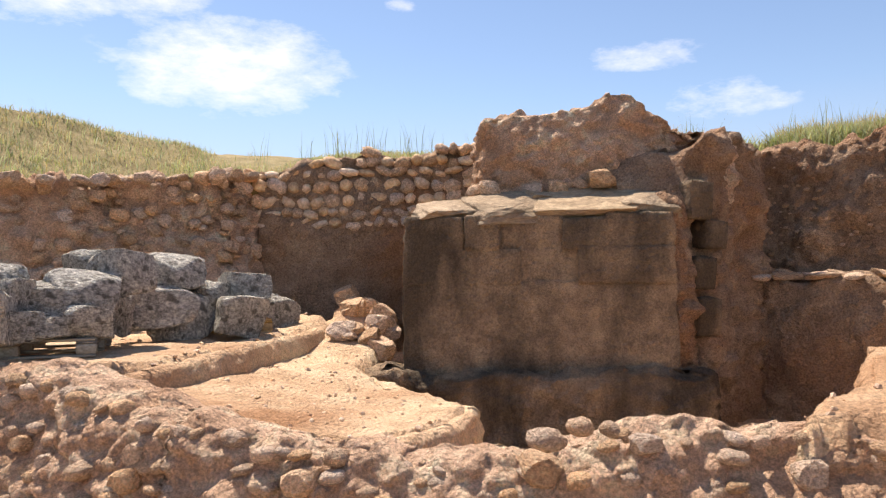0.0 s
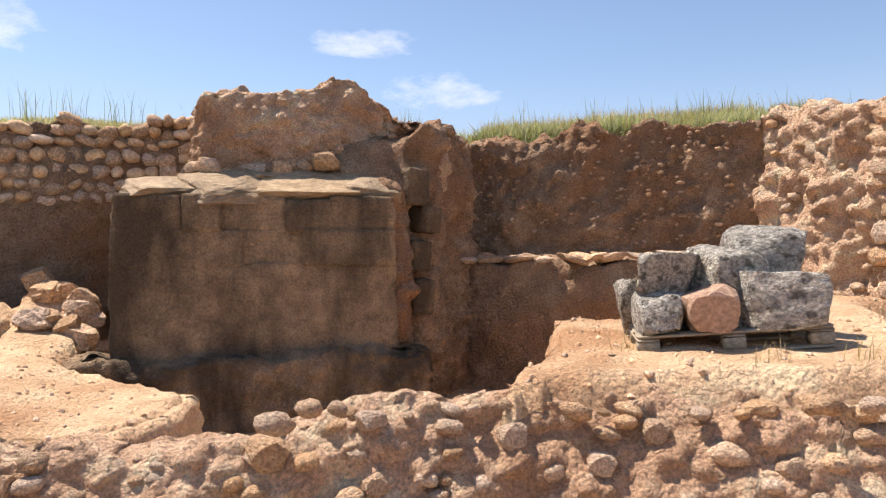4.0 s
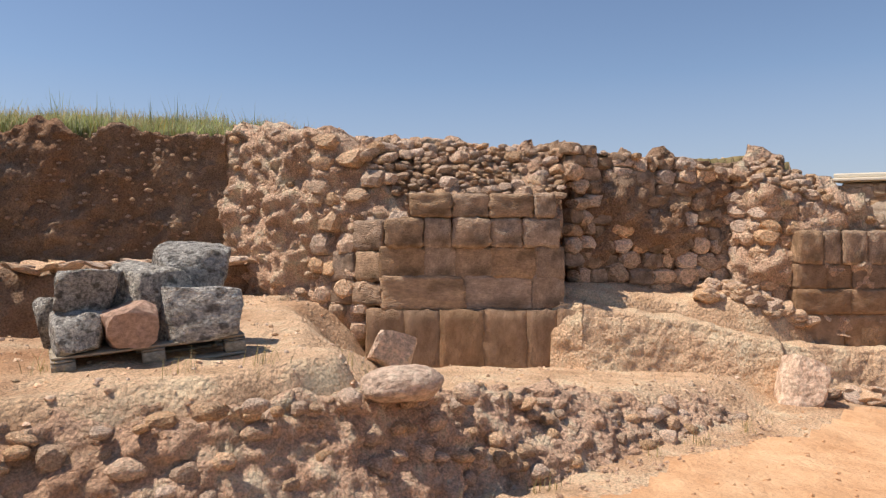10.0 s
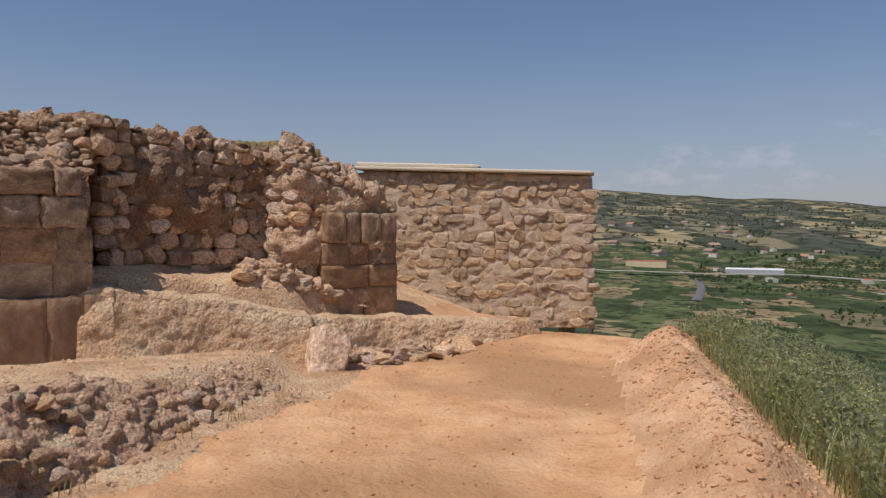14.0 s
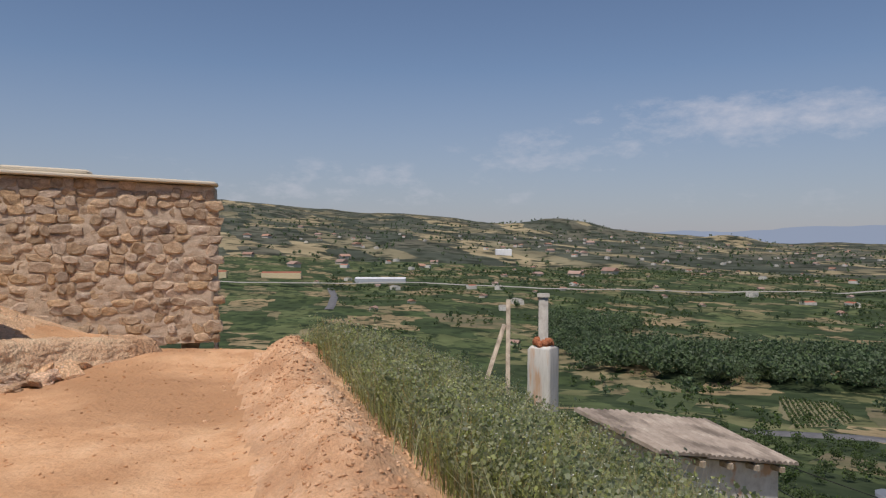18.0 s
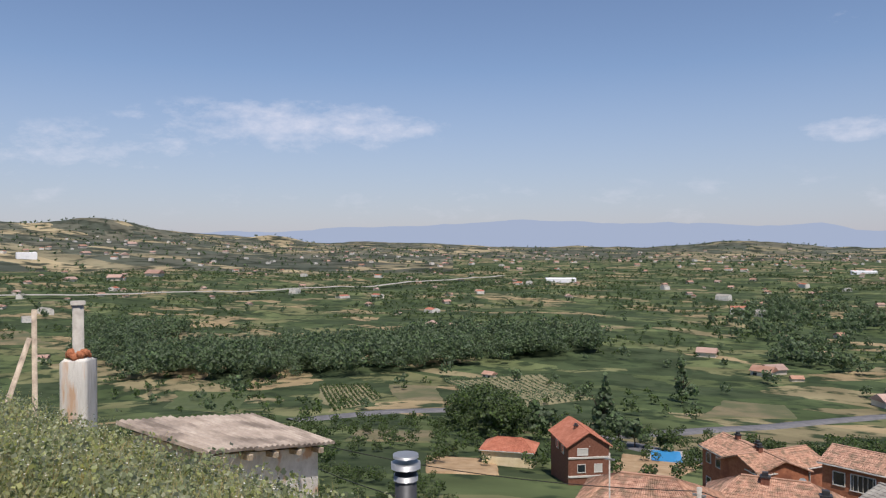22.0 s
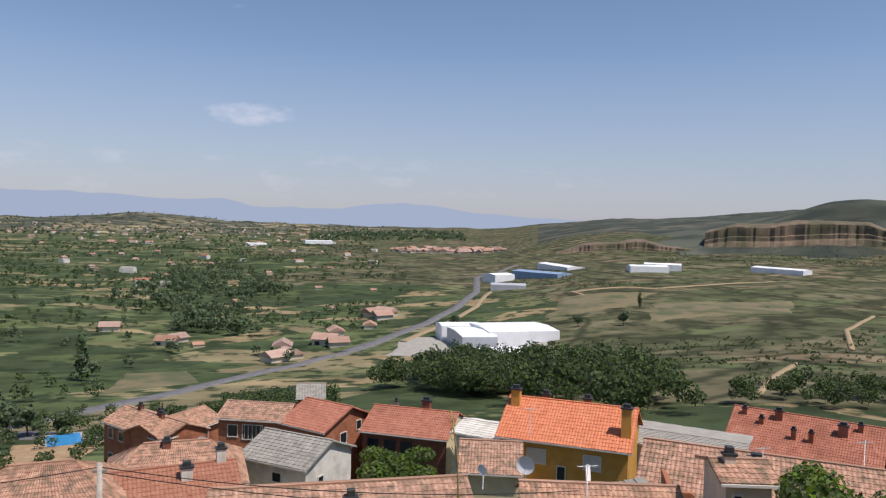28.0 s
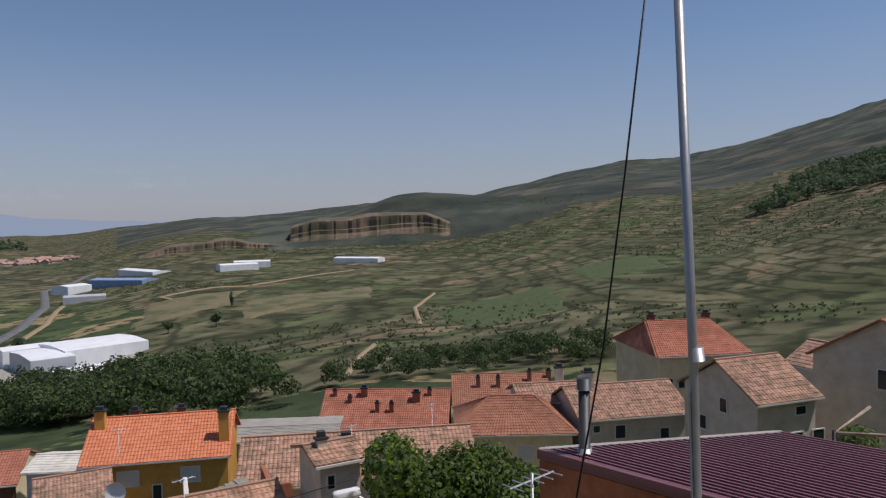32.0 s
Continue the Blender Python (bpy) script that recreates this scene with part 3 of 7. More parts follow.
FIELDS = patchwork("valley_fields", [rgb("404b35"), rgb("4b573a"), rgb("7f775b"), rgb("424e35"), rgb("5f6846"), rgb("475437"), rgb("8f8062"), rgb("515c3d"), rgb("6a6c4c"), rgb("3d4832")],
                   0.022, 1.7, 25, rgb("333f2b"), 0.11, 0.5, 0.6, 0.05)
HILLSIDE = patchwork("scrub_hillside", [rgb("5d5c46"), rgb("67634d"), rgb("53563f"), rgb("6b6850"), rgb("5a6244"), rgb("786c56"), rgb("55583f")],
                     0.014, 3.2, 38, rgb("383c2b"), 0.09, 0.48, 0.62, 0.05, 1.3)
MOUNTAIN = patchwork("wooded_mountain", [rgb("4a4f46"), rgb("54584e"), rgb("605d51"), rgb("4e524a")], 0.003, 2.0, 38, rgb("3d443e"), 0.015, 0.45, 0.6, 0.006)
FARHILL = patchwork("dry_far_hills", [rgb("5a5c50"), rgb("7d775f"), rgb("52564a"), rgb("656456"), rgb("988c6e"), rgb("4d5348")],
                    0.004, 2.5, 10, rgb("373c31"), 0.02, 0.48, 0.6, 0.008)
build_ground()

# ---- masonry helpers ----
def empty(name, x=0, y=0, z=0):
    ob = new(name)
    ob.location = (x, y, z)
    return ob


def resample(line, step):
    """Points at even steps along a polyline, and their place along it from 0 to its corner count."""
    p = np.array(line, float)
    seg = np.hypot(*np.diff(p[:, :2], axis=0).T)
    s = np.concatenate([[0], np.cumsum(seg)])
    n = max(2, int(s[-1] / step) + 1)
    q = np.linspace(0, s[-1], n)
    return np.stack([np.interp(q, s, p[:, k]) for k in range(p.shape[1])], 1), s[-1]


def normals(p):
    d = np.gradient(p[:, :2], axis=0)
    d /= np.linalg.norm(d, axis=1, keepdims=True)
    return np.stack([d[:, 1], -d[:, 0]], 1)


def rough_mass(name, line, thick, mat, amp=0.05, batter=0.0, step=0.05, freq=2.5, seed=1, parent=None, top_slope=0.0, jag=0.05, close=True, lump=0.0, lump_size=0.14):
    """A thick eroded wall along a line of (x, y, base z, top z), its face to the right of the line's way."""
    p, length = resample(line, step)
    n = normals(p)
    rows = max(6, int((p[:, 3] - p[:, 2]).max() / step))
    kt = max(3, int(thick / step / 1.2))
    s = np.linspace(0, length, len(p))
    top = p[:, 3] + jag * fractal(s * 3.1, seed * 1.7, octaves=4, seed=seed + 50)
    V = []
    for k in range(rows + 1):
        f = k / rows
        z = p[:, 2] + (top - p[:, 2]) * f
        out = -batter * f - 0.06 * max(0, f - 0.85) ** 0.5
        V.append(np.stack([p[:, 0] + n[:, 0] * out, p[:, 1] + n[:, 1] * out, z], 1))
    front_top = V[-1].copy()
    for k in range(1, kt + 1):
        f = k / kt
        q = front_top.copy()
        q[:, :2] -= n * thick * f
        q[:, 2] += (p[:, 4] if p.shape[1] > 4 else top_slope) * f + 0.04 * math.sin(math.pi * f) + jag * 0.8 * fractal(s * 4, f * thick * 4, octaves=3, seed=seed + 8)
        V.append(q)
    last = V[-1]
    q = last.copy()
    q[:, 2] = p[:, 2]
    V.append(q)
    V = np.array(V)
    x, y, z = V[..., 0], V[..., 1], V[..., 2]
    w = amp * (fractal(x * freq, y * freq, z * freq, octaves=6, seed=seed, gain=0.62) + 0.3 * fractal(x * freq * 5, y * freq * 5, z * freq * 5, octaves=3, seed=seed + 3))
    if lump:
        c1 = cells(x / lump_size, y / lump_size, z / lump_size * 1.3, seed)
        c2 = cells(x / lump_size * 2.3, y / lump_size * 2.3, z / lump_size * 2.6, seed + 1)
        patch = np.clip(0.65 + 0.6 * fractal(x * 1.7, y * 1.7, z * 1.7, octaves=2, seed=seed + 6), 0.15, 1)
        w = w + lump * patch * (0.62 - c1) * 1.3 + lump * 0.4 * (0.6 - c2)
    fade = np.ones(V.shape[0])
    fade[-1] = 0
    V = V.copy()
    V[..., :2] += (n[None] * (w * fade[:, None])[..., None])
    V[..., 2] += 0.5 * w * (np.arange(V.shape[0]) > rows)[:, None]
    if close:
        mid = V[:, :1].copy(), V[:, -1:].copy()
        a, b = mid
        a[..., :] = V[:, :1].mean(0, keepdims=True)
        b[..., :] = V[:, -1:].mean(0, keepdims=True)
        V = np.concatenate([a, V, b], 1)
    ob = grid_object(name, V, mat, parent=parent)
    ob["face"] = 1
    return ob


def pebble_mesh(name, seed, mat, levels=2, squash=(1, 1, 1), amp=0.18, freq=1.3, box=0.0):
    """A rounded, lumpy stone about 1 across; box pulls it towards a block."""
    bm = bmesh.new()
    bmesh.ops.create_icosphere(bm, subdivisions=levels, radius=0.5)
    rnd = random.Random(seed)
    off = Vector((rnd.uniform(-9, 9), rnd.uniform(-9, 9), rnd.uniform(-9, 9)))
    for v in bm.verts:
        c = v.co.normalized()
        if box:
            m = max(abs(c.x), abs(c.y), abs(c.z))
            c = c.lerp(c / m * 0.92, box)
        d = 1 + amp * noise.noise(c * freq + off) + amp * 0.5 * noise.noise(c * freq * 2.7 + off)
        v.co = Vector((c.x * squash[0], c.y * squash[1], c.z * squash[2])) * 0.5 * d
    for f in bm.faces:
        f.smooth = True
    me = bpy.data.meshes.new(name)
    bm.to_mesh(me)
    bm.free()
    me.materials.append(mat)
    return me


def block_mesh(name, seed, mat, rough=0.03, cuts=5, edge=0.08):
    """A unit block with worn edges and a chipped face."""
    bm = bmesh.new()
    bmesh.ops.create_cube(bm, size=1.0)
    bmesh.ops.subdivide_edges(bm, edges=bm.edges[:], cuts=cuts, use_grid_fill=True)
    rnd = random.Random(seed)
    off = Vector((rnd.uniform(-9, 9), rnd.uniform(-9, 9), rnd.uniform(-9, 9)))
    for v in bm.verts:
        c = v.co * 2
        near = sorted((abs(c.x), abs(c.y), abs(c.z)))
        wear = max(0, near[1] - (1 - edge * 2)) / (edge * 2)
        pull = edge * 0.5 * wear * (1.2 + noise.noise(c * 1.7 + off))
        v.co -= v.co * pull
        v.co += c.normalized() * rough * (noise.noise(c * 1.6 + off) + 0.6 * noise.noise(c * 3.9 + off))
    for f in bm.faces:
        f.smooth = True
    me = bpy.data.meshes.new(name)
    bm.to_mesh(me)
    bm.free()
    me.materials.append(mat)
    return me


def rock_mesh(name, seed, mat, levels=2, planes=9, amp=0.07, flat=True, bulk=0.66):
    """An angular broken stone about 1 across, split along a few planes."""
    bm = bmesh.new()
    bmesh.ops.create_icosphere(bm, subdivisions=levels, radius=bulk)
    rnd = random.Random(seed)
    off = Vector((rnd.uniform(-9, 9), rnd.uniform(-9, 9), rnd.uniform(-9, 9)))
    cuts = [(Vector(d), rnd.uniform(0.4, 0.5)) for d in ((1, 0, 0), (-1, 0, 0), (0, 1, 0), (0, -1, 0), (0, 0, 1), (0, 0, -1))]
    cuts = [((d + Vector((rnd.uniform(-.25, .25), rnd.uniform(-.25, .25), rnd.uniform(-.25, .25)))).normalized(), h) for d, h in cuts]
    cuts += [(Vector((rnd.gauss(0, 1), rnd.gauss(0, 1), rnd.gauss(0, 1))).normalized(), rnd.uniform(0.42, 0.54)) for _ in range(planes - 6)]
    for v in bm.verts:
        v.co += v.co.normalized() * 0.05 * noise.noise(v.co * 2 + off)
        for d, h in cuts:
            over = v.co.dot(d) - h
            if over > 0:
                v.co -= d * over * 0.93
        v.co += v.co.normalized() * amp * (noise.noise(v.co * 3.1 + off) + 0.6 * noise.noise(v.co * 7.3 + off))
    for f in bm.faces:
        f.smooth = not flat
    me = bpy.data.meshes.new(name)
    bm.to_mesh(me)
    bm.free()
    me.materials.append(mat)
    return me


PEBBLES = [pebble_mesh("stone", 10 + i, STONE, 2 if i < 3 else 1, (1, 0.85, 0.75), box=0.3 * (i % 3) / 2) for i in range(7)]
DUSTS = [pebble_mesh("stone", 20 + i, DUSTY, 2, (1, 0.85, 0.8), amp=0.3, box=0.35 * (i % 3) / 2) for i in range(6)]
BLOCKS = [block_mesh("block", 40 + i, ASHLAR, 0.09, 8, 0.12) for i in range(5)]
ROCKS = [rock_mesh("stone", 90 + i, DUSTY, 2, 10) for i in range(6)]
CRAGS = [rock_mesh("stone", 100 + i, ASHLAR, 2, 9) for i in range(4)]


def piece(name, me, parent, at, size, turn=(0, 0, 0)):
    ob = new(name, me)
    ob.parent = parent
    ob.matrix_basis = Matrix.LocRotScale(at, Euler(turn), size)
    return ob


def stud(parent, line, count, seed, size=(0.1, 0.2), meshes=None, sink=0.25, batter=0.0, low=0.05, high=1.0, flat=1.0, name="stone", even=False, deep=0.9):
    """Stones bedded in a wall's face."""
    rnd = random.Random(seed)
    meshes = meshes or PEBBLES
    p, length = resample(line, 0.05)
    n = normals(p)
    spots = []
    tries = 0
    while len(spots) < count and tries < count * 30:
        tries += 1
        i = rnd.randrange(len(p))
        f = low + (high - low) * rnd.random()
        z = p[i, 2] + (p[i, 3] - p[i, 2]) * f
        w = rnd.uniform(*size) * (1.0 if rnd.random() < 0.8 else 1.35)
        at = Vector((p[i, 0] - n[i, 0] * batter * f, p[i, 1] - n[i, 1] * batter * f, z))
        if any((at - b).length < (w + c) * (0.42 if even else 0.38) for b, c in spots):
            continue
        spots.append((at, w))
        yaw = math.atan2(n[i, 1], n[i, 0]) + math.pi / 2
        out = Vector((n[i, 0], n[i, 1], 0)) * w * (0.5 - sink) * 0.6
        piece(name, rnd.choice(meshes), parent, at + out - Vector((n[i, 0], n[i, 1], 0)) * 0.04,
              (w, w * deep * rnd.uniform(0.9, 1.1), w * rnd.uniform(0.62, 0.9) * flat), (rnd.uniform(-0.25, 0.25), rnd.uniform(-0.3, 0.3), yaw + rnd.uniform(-0.2, 0.2)))
    return spots


def bedded(parent, line, seed, row=0.2, meshes=None, fill=1.0, depth=0.24, proud=0.05, batter=0.0, wide=(0.8, 1.9), name="stone", tilt=0.14, skip=0.0):
    """Irregular rows of stones packed side by side over a wall's face."""
    rnd = random.Random(seed)
    p, length = resample(line, 0.03)
    n = normals(p)
    high = (p[:, 3] - p[:, 2]).max()
    k = 0
    z = 0.0
    while z < high:
        h = row * rnd.uniform(0.8, 1.25)
        s = -rnd.uniform(0, row)
        while s < length:
            w = row * rnd.uniform(*wide)
            i = int(np.clip((s + w / 2) / length * (len(p) - 1), 0, len(p) - 1))
            zc = p[i, 2] + z + h / 2 + rnd.uniform(-0.2, 0.2) * row
            s += w
            if zc > p[i, 3] + 0.02 or rnd.random() < skip:
                continue
            f = (zc - p[i, 2]) / max(0.1, p[i, 3] - p[i, 2])
            o = proud + rnd.uniform(-0.03, 0.03) - depth / 2 - batter * f
            piece(name, rnd.choice(meshes or ROCKS), parent, (p[i, 0] + n[i, 0] * o, p[i, 1] + n[i, 1] * o, zc),
                  (w * fill * rnd.uniform(0.88, 1.08), depth, h * fill * rnd.uniform(0.85, 1.15)),
                  (rnd.choice([0, math.pi]), rnd.uniform(-tilt, tilt), math.atan2(n[i, 1], n[i, 0]) + math.pi / 2 + rnd.uniform(-0.12, 0.12)))
        z += h * 0.97
        k += 1


def capstones(parent, line, thick, count, seed, size=(0.12, 0.24), meshes=None, slope=0.0, lift=0.02, flat=0.7):
    """Loose and bedded stones on a wall's top."""
    rnd = random.Random(seed)
    p, length = resample(line, 0.05)
    n = normals(p)
    spots = []
    tries = 0
    while len(spots) < count and tries < count * 20:
        tries += 1
        i = rnd.randrange(len(p))
        f = rnd.random()
        w = rnd.uniform(*size)
        at = Vector((p[i, 0] - n[i, 0] * thick * f, p[i, 1] - n[i, 1] * thick * f, p[i, 3] + (p[i, 4] if p.shape[1] > 4 else slope) * f + lift))
        if any((at - b).length < (w + c) * 0.4 for b, c in spots):
            continue
        spots.append((at, w))
        piece("stone", rnd.choice(meshes or PEBBLES), parent, at, (w, w * rnd.uniform(0.7, 1), w * flat * rnd.uniform(0.7, 1.1)),
              (rnd.uniform(-0.3, 0.3), rnd.uniform(-0.3, 0.3), rnd.uniform(0, 6.3)))


def courses(parent, a, b, rows, depth, seed, meshes=None, name="block", gap=0.012, proud=0.02):
    """Courses of squared blocks on a straight face from a to b; rows of (base z, top z, mean block length)."""
    rnd = random.Random(seed)
    a, b = Vector(a), Vector(b)
    way = (b - a)
    length = way.length
    way.normalize()
    n = Vector((way.y, -way.x))
    yaw = math.atan2(way.y, way.x)
    for z0, z1, mean, *extra in rows:
        s0, s1 = extra if extra else (0, length)
        s = s0 - rnd.uniform(0, 0.06)
        while s < s1 - 0.05:
            w = mean * rnd.uniform(0.72, 1.3)
            if s + w > s1 - mean * 0.35:
                w = s1 - s
            c = a + way * (s + w / 2) - n * (depth / 2 - proud - rnd.uniform(-0.015, 0.02))
            piece(name, rnd.choice(meshes or BLOCKS), parent, (c.x, c.y, (z0 + z1) / 2), (w - gap, depth, z1 - z0 - gap), (rnd.choice([0, math.pi]), 0, yaw + rnd.uniform(-0.01, 0.01)))
            s += w


# ---- low rubble wall along the path ----
NEAR = [(-5.4, 4.93, 0.1, 0.84), (-3.3, 4.23, 0.05, 0.82), (-2.8, 4.03, 0.0, 0.78), (-1.95, 3.68, -0.05, 0.64), (-0.6, 3.53, -0.1, 0.46), (0.1, 3.51, -0.1, 0.47), (0.4, 3.49, -0.1, 0.63), (1.4, 3.43, -0.1, 0.66),
        (2.2, 3.13, -0.1, 0.64), (2.8, 2.75, -0.1, 0.68), (3.35, 2.53, -0.1, 0.68), (3.6, 2.45, -0.1, 0.67), (4.2, 2.27, -0.05, 0.63), (5.4, 1.99, 0, 0.44), (6.7, 1.65, 0, 0.27), (7.7, 1.41, 0, 0.24)]
low_wall = empty("rubble_wall")
tagged(low_wall, "low eroded rubble wall of mortar and river cobbles beside the path", "wall", kind="structure")
rough_mass("wall_core", NEAR, 0.38, MORTAR, 0.06, 0.4, 0.025, 3.4, 3, low_wall, jag=0.045, lump=0.1, lump_size=0.17)
stud(low_wall, NEAR, 290, 8, (0.07, 0.17), batter=0.4, low=0.06, high=1.0, sink=0.16, meshes=DUSTS + ROCKS[:2], deep=1.1)
capstones(low_wall, [(a, b + 0.34, c, d) for a, b, c, d in NEAR], 0.16, 80, 6, (0.08, 0.19), lift=-0.02, meshes=DUSTS + ROCKS[:3])
for x, y, z, w in ((0.35, 3.68, 0.73, 0.17), (0.19, 3.7, 0.66, 0.21), (0.49, 3.68, 0.72, 0.14), (2.75, 2.98, 0.74, 0.2), (3.0, 2.9, 0.74, 0.16), (3.55, 2.7, 0.72, 0.2), (4.35, 2.4, 0.66, 0.26)):
    piece("stone", DUSTS[int(w * 100) % 6], low_wall, (x, y, z), (w, w * 0.85, w * 0.7), (0.1, 0.1, x * 3))

# ---- big pier ----
pier = empty("stone_pier")
tagged(pier, "massive weathered sandstone pier with stained courses and rubble core on top", "pier")
PIERB = [block_mesh("block", 60 + i, PIER, 0.028, 14, 0.05) for i in range(5)]
TOPB = [block_mesh("block", 70 + i, PIER, 0.05, 10, 0.11) for i in range(4)]
rough_mass("plinth", [(-1.6, 8.3, -0.3, 0.42), (-1.45, 7.35, -0.3, 0.42), (-1.35, 7.22, -0.3, 0.43), (1.75, 7.24, -0.3, 0.44), (1.95, 7.3, -0.3, 0.45), (2.3, 8.4, -0.3, 0.45)], 0.5, PIER, 0.06, 0.03, 0.03, 2.4, 12, pier, jag=0.05, lump=0.08, lump_size=0.2)
rough_mass("body", [(-1.0, 8.9, 0.3, 1.98), (-0.99, 7.62, 0.3, 1.98), (-0.92, 7.56, 0.3, 1.98), (1.55, 7.57, 0.3, 2.02), (1.62, 7.64, 0.3, 2.02), (1.66, 9.0, 0.3, 2.02)], 0.7, PIER, 0.035, 0.0, 0.03, 2.0, 14, pier, jag=0.03, lump=0.03, lump_size=0.22)
# courses from below: (left, right, foot, top, how far proud)
for k, (x0, x1, z0, z1, o) in enumerate([(-1.06, 0.22, 0.42, 1.36, 0.0), (0.2, 1.64, 0.42, 1.37, 0.012), (-1.06, -0.42, 1.35, 1.7, 0.0), (-0.43, 0.1, 1.36, 1.69, 0.01), (0.09, 0.7, 1.35, 1.7, -0.02), (0.7, 1.62, 1.37, 1.71, 0.04),
                                         (-1.05, -0.47, 1.7, 2.03, 0.0), (-0.43, -0.1, 1.7, 2.04, 0.03), (-0.1, 0.55, 1.7, 2.03, -0.02), (0.56, 0.98, 1.7, 2.0, 0.03), (0.97, 1.62, 1.71, 2.05, 0.02)]):
    piece("block", (PIERB if k < 6 else TOPB)[k % 4], pier, ((x0 + x1) / 2, 7.66 - o, (z0 + z1) / 2), (x1 - x0 + 0.035, 0.34, z1 - z0 + 0.035), (math.pi * (k % 2), 0.006 * (k % 3 - 1), 0.008 * (k % 3 - 1)))
rough_mass("flank", [(1.62, 7.6, 0.3, 2.1), (1.85, 7.75, 0.2, 2.15), (1.92, 8.0, 0.0, 2.8), (2.1, 7.98, -0.2, 2.95), (2.3, 8.08, -0.3, 2.95), (2.5, 8.6, -0.3, 2.95), (2.95, 8.9, -0.3, 2.85), (3.1, 9.9, -0.3, 2.9)], 0.8, BANK, 0.08, 0.05, 0.035, 2.2, 17, pier, jag=0.1, lump=0.1, lump_size=0.2)
for x, y, z, w, h in ((2.12, 7.98, 1.85, 0.3, 0.3), (1.98, 7.86, 1.45, 0.26, 0.34), (2.02, 7.9, 1.0, 0.3, 0.4), (1.94, 7.84, 2.2, 0.3, 0.4)):
    piece("block", TOPB[int(z * 10) % 4], pier, (x - 0.02, y + 0.06, z), (w, 0.26, h), (0.05, 0.04, 0.5))
SLABS = [rock_mesh("slab", 80 + i, SLABM, 4, 11, 0.05, True, 0.8) for i in range(4)]
for k, (x, y, z, w, d, h, r, tilt) in enumerate([(-0.64, 7.78, 2.15, 0.74, 0.74, 0.13, 0.12, 0.28), (-0.02, 7.72, 2.18, 0.86, 0.74, 0.15, -0.06, 0.36), (0.92, 7.8, 2.2, 1.12, 0.8, 0.2, 0.03, 0.4), (0.36, 8.0, 2.3, 0.5, 0.44, 0.14, 0.3, 0.3),
                                                (1.38, 7.76, 2.16, 0.66, 0.6, 0.26, -0.1, 0.45), (0.62, 7.66, 2.06, 0.4, 0.3, 0.16, 0.1, 0.4), (-0.72, 7.62, 2.06, 0.34, 0.24, 0.14, 0.2, 0.3)]):
    piece("slab", SLABS[k % 4], pier, (x, y + 0.1, z - 0.01), (w, d, h), (tilt, -0.06 if k == 0 else 0.02, r))
CORE = [(-0.36, 9.0, 2.0, 3.15), (-0.34, 8.2, 2.0, 3.18), (-0.28, 8.1, 2.0, 3.18), (0.32, 8.1, 2.0, 3.22), (0.95, 8.12, 2.0, 3.3), (1.2, 8.14, 2.0, 3.43), (1.35, 8.15, 2.0, 3.43), (1.58, 8.18, 2.0, 3.22), (1.78, 8.2, 2.0, 3.0), (2.1, 8.3, 2.0, 2.92), (2.5, 8.5, 2.0, 2.9), (2.6, 9.3, 2.0, 2.9)]
rough_mass("core", CORE, 0.8, MORTAR, 0.08, 0.05, 0.03, 2.8, 19, pier, jag=0.05, lump=0.09, lump_size=0.16)
piece("stone", ROCKS[2], pier, (0.99, 8.0, 2.46), (0.28, 0.24, 0.2), (0, 0, 0.3))
stud(pier, CORE[1:7], 30, 21, (0.14, 0.28), low=0.08, high=0.35, meshes=ROCKS)

# ---- earth bank cut behind the dig ----
bank = empty("earth_bank")
tagged(bank, "tall cut bank of brown earth full of pebbles", "bank", kind="structure")
BANK_LINE = [(2.4, 10.0, -0.3, 2.95), (3.4, 9.75, -0.3, 3.02), (5.0, 8.6, -0.3, 3.1), (6.3, 7.6, 0.5, 3.08), (6.9, 6.9, 0.6, 3.05)]
rough_mass("bank_face", BANK_LINE, 0.5, BANK, 0.12, 0.2, 0.04, 1.8, 23, bank, jag=0.1, lump=0.06, lump_size=0.12)
stud(bank, [(a, b, 1.5, d) for a, b, c, d in BANK_LINE], 290, 24, (0.025, 0.075), batter=0.12, sink=0.25, meshes=DUSTS)
SHELF = [(2.7, 8.95, -0.3, 1.32), (3.9, 8.1, -0.3, 1.33), (5.3, 7.35, -0.3, 1.38), (6.4, 6.9, 0.3, 1.42)]
rough_mass("shelf", SHELF, 1.3, BANK, 0.07, 0.05, 0.05, 2.2, 25, bank, jag=0.04, lump=0.05)
capstones(bank, SHELF, 1.0, 120, 26, (0.18, 0.42), flat=0.3, lift=0.07, meshes=ROCKS)

# ---- cobble wall at the back, left ----
cobble = empty("cobble_wall")
tagged(cobble, "old wall of rounded river cobbles on an earth footing", "wall", kind="structure")
COB = [(-3.3, 9.5, 0.8, 2.82), (-2.5, 9.55, 0.8, 2.9), (-2.3, 9.55, 0.8, 3.0), (-1.5, 9.57, 0.8, 3.03), (0.4, 9.65, 0.8, 3.1)]
rough_mass("footing", [(a, b, c, d - 0.03) for a, b, c, d in COB], 0.4, BANK, 0.06, 0.0, 0.05, 2.5, 27, cobble, jag=0.05, lump=0.06)
bedded(cobble, [(a, b, 2.05, d + 0.02) for a, b, c, d in COB], 28, 0.17, PEBBLES + DUSTS, 1.2, 0.24, 0.09, 0.0, (0.7, 1.5), tilt=0.6, skip=0.05)
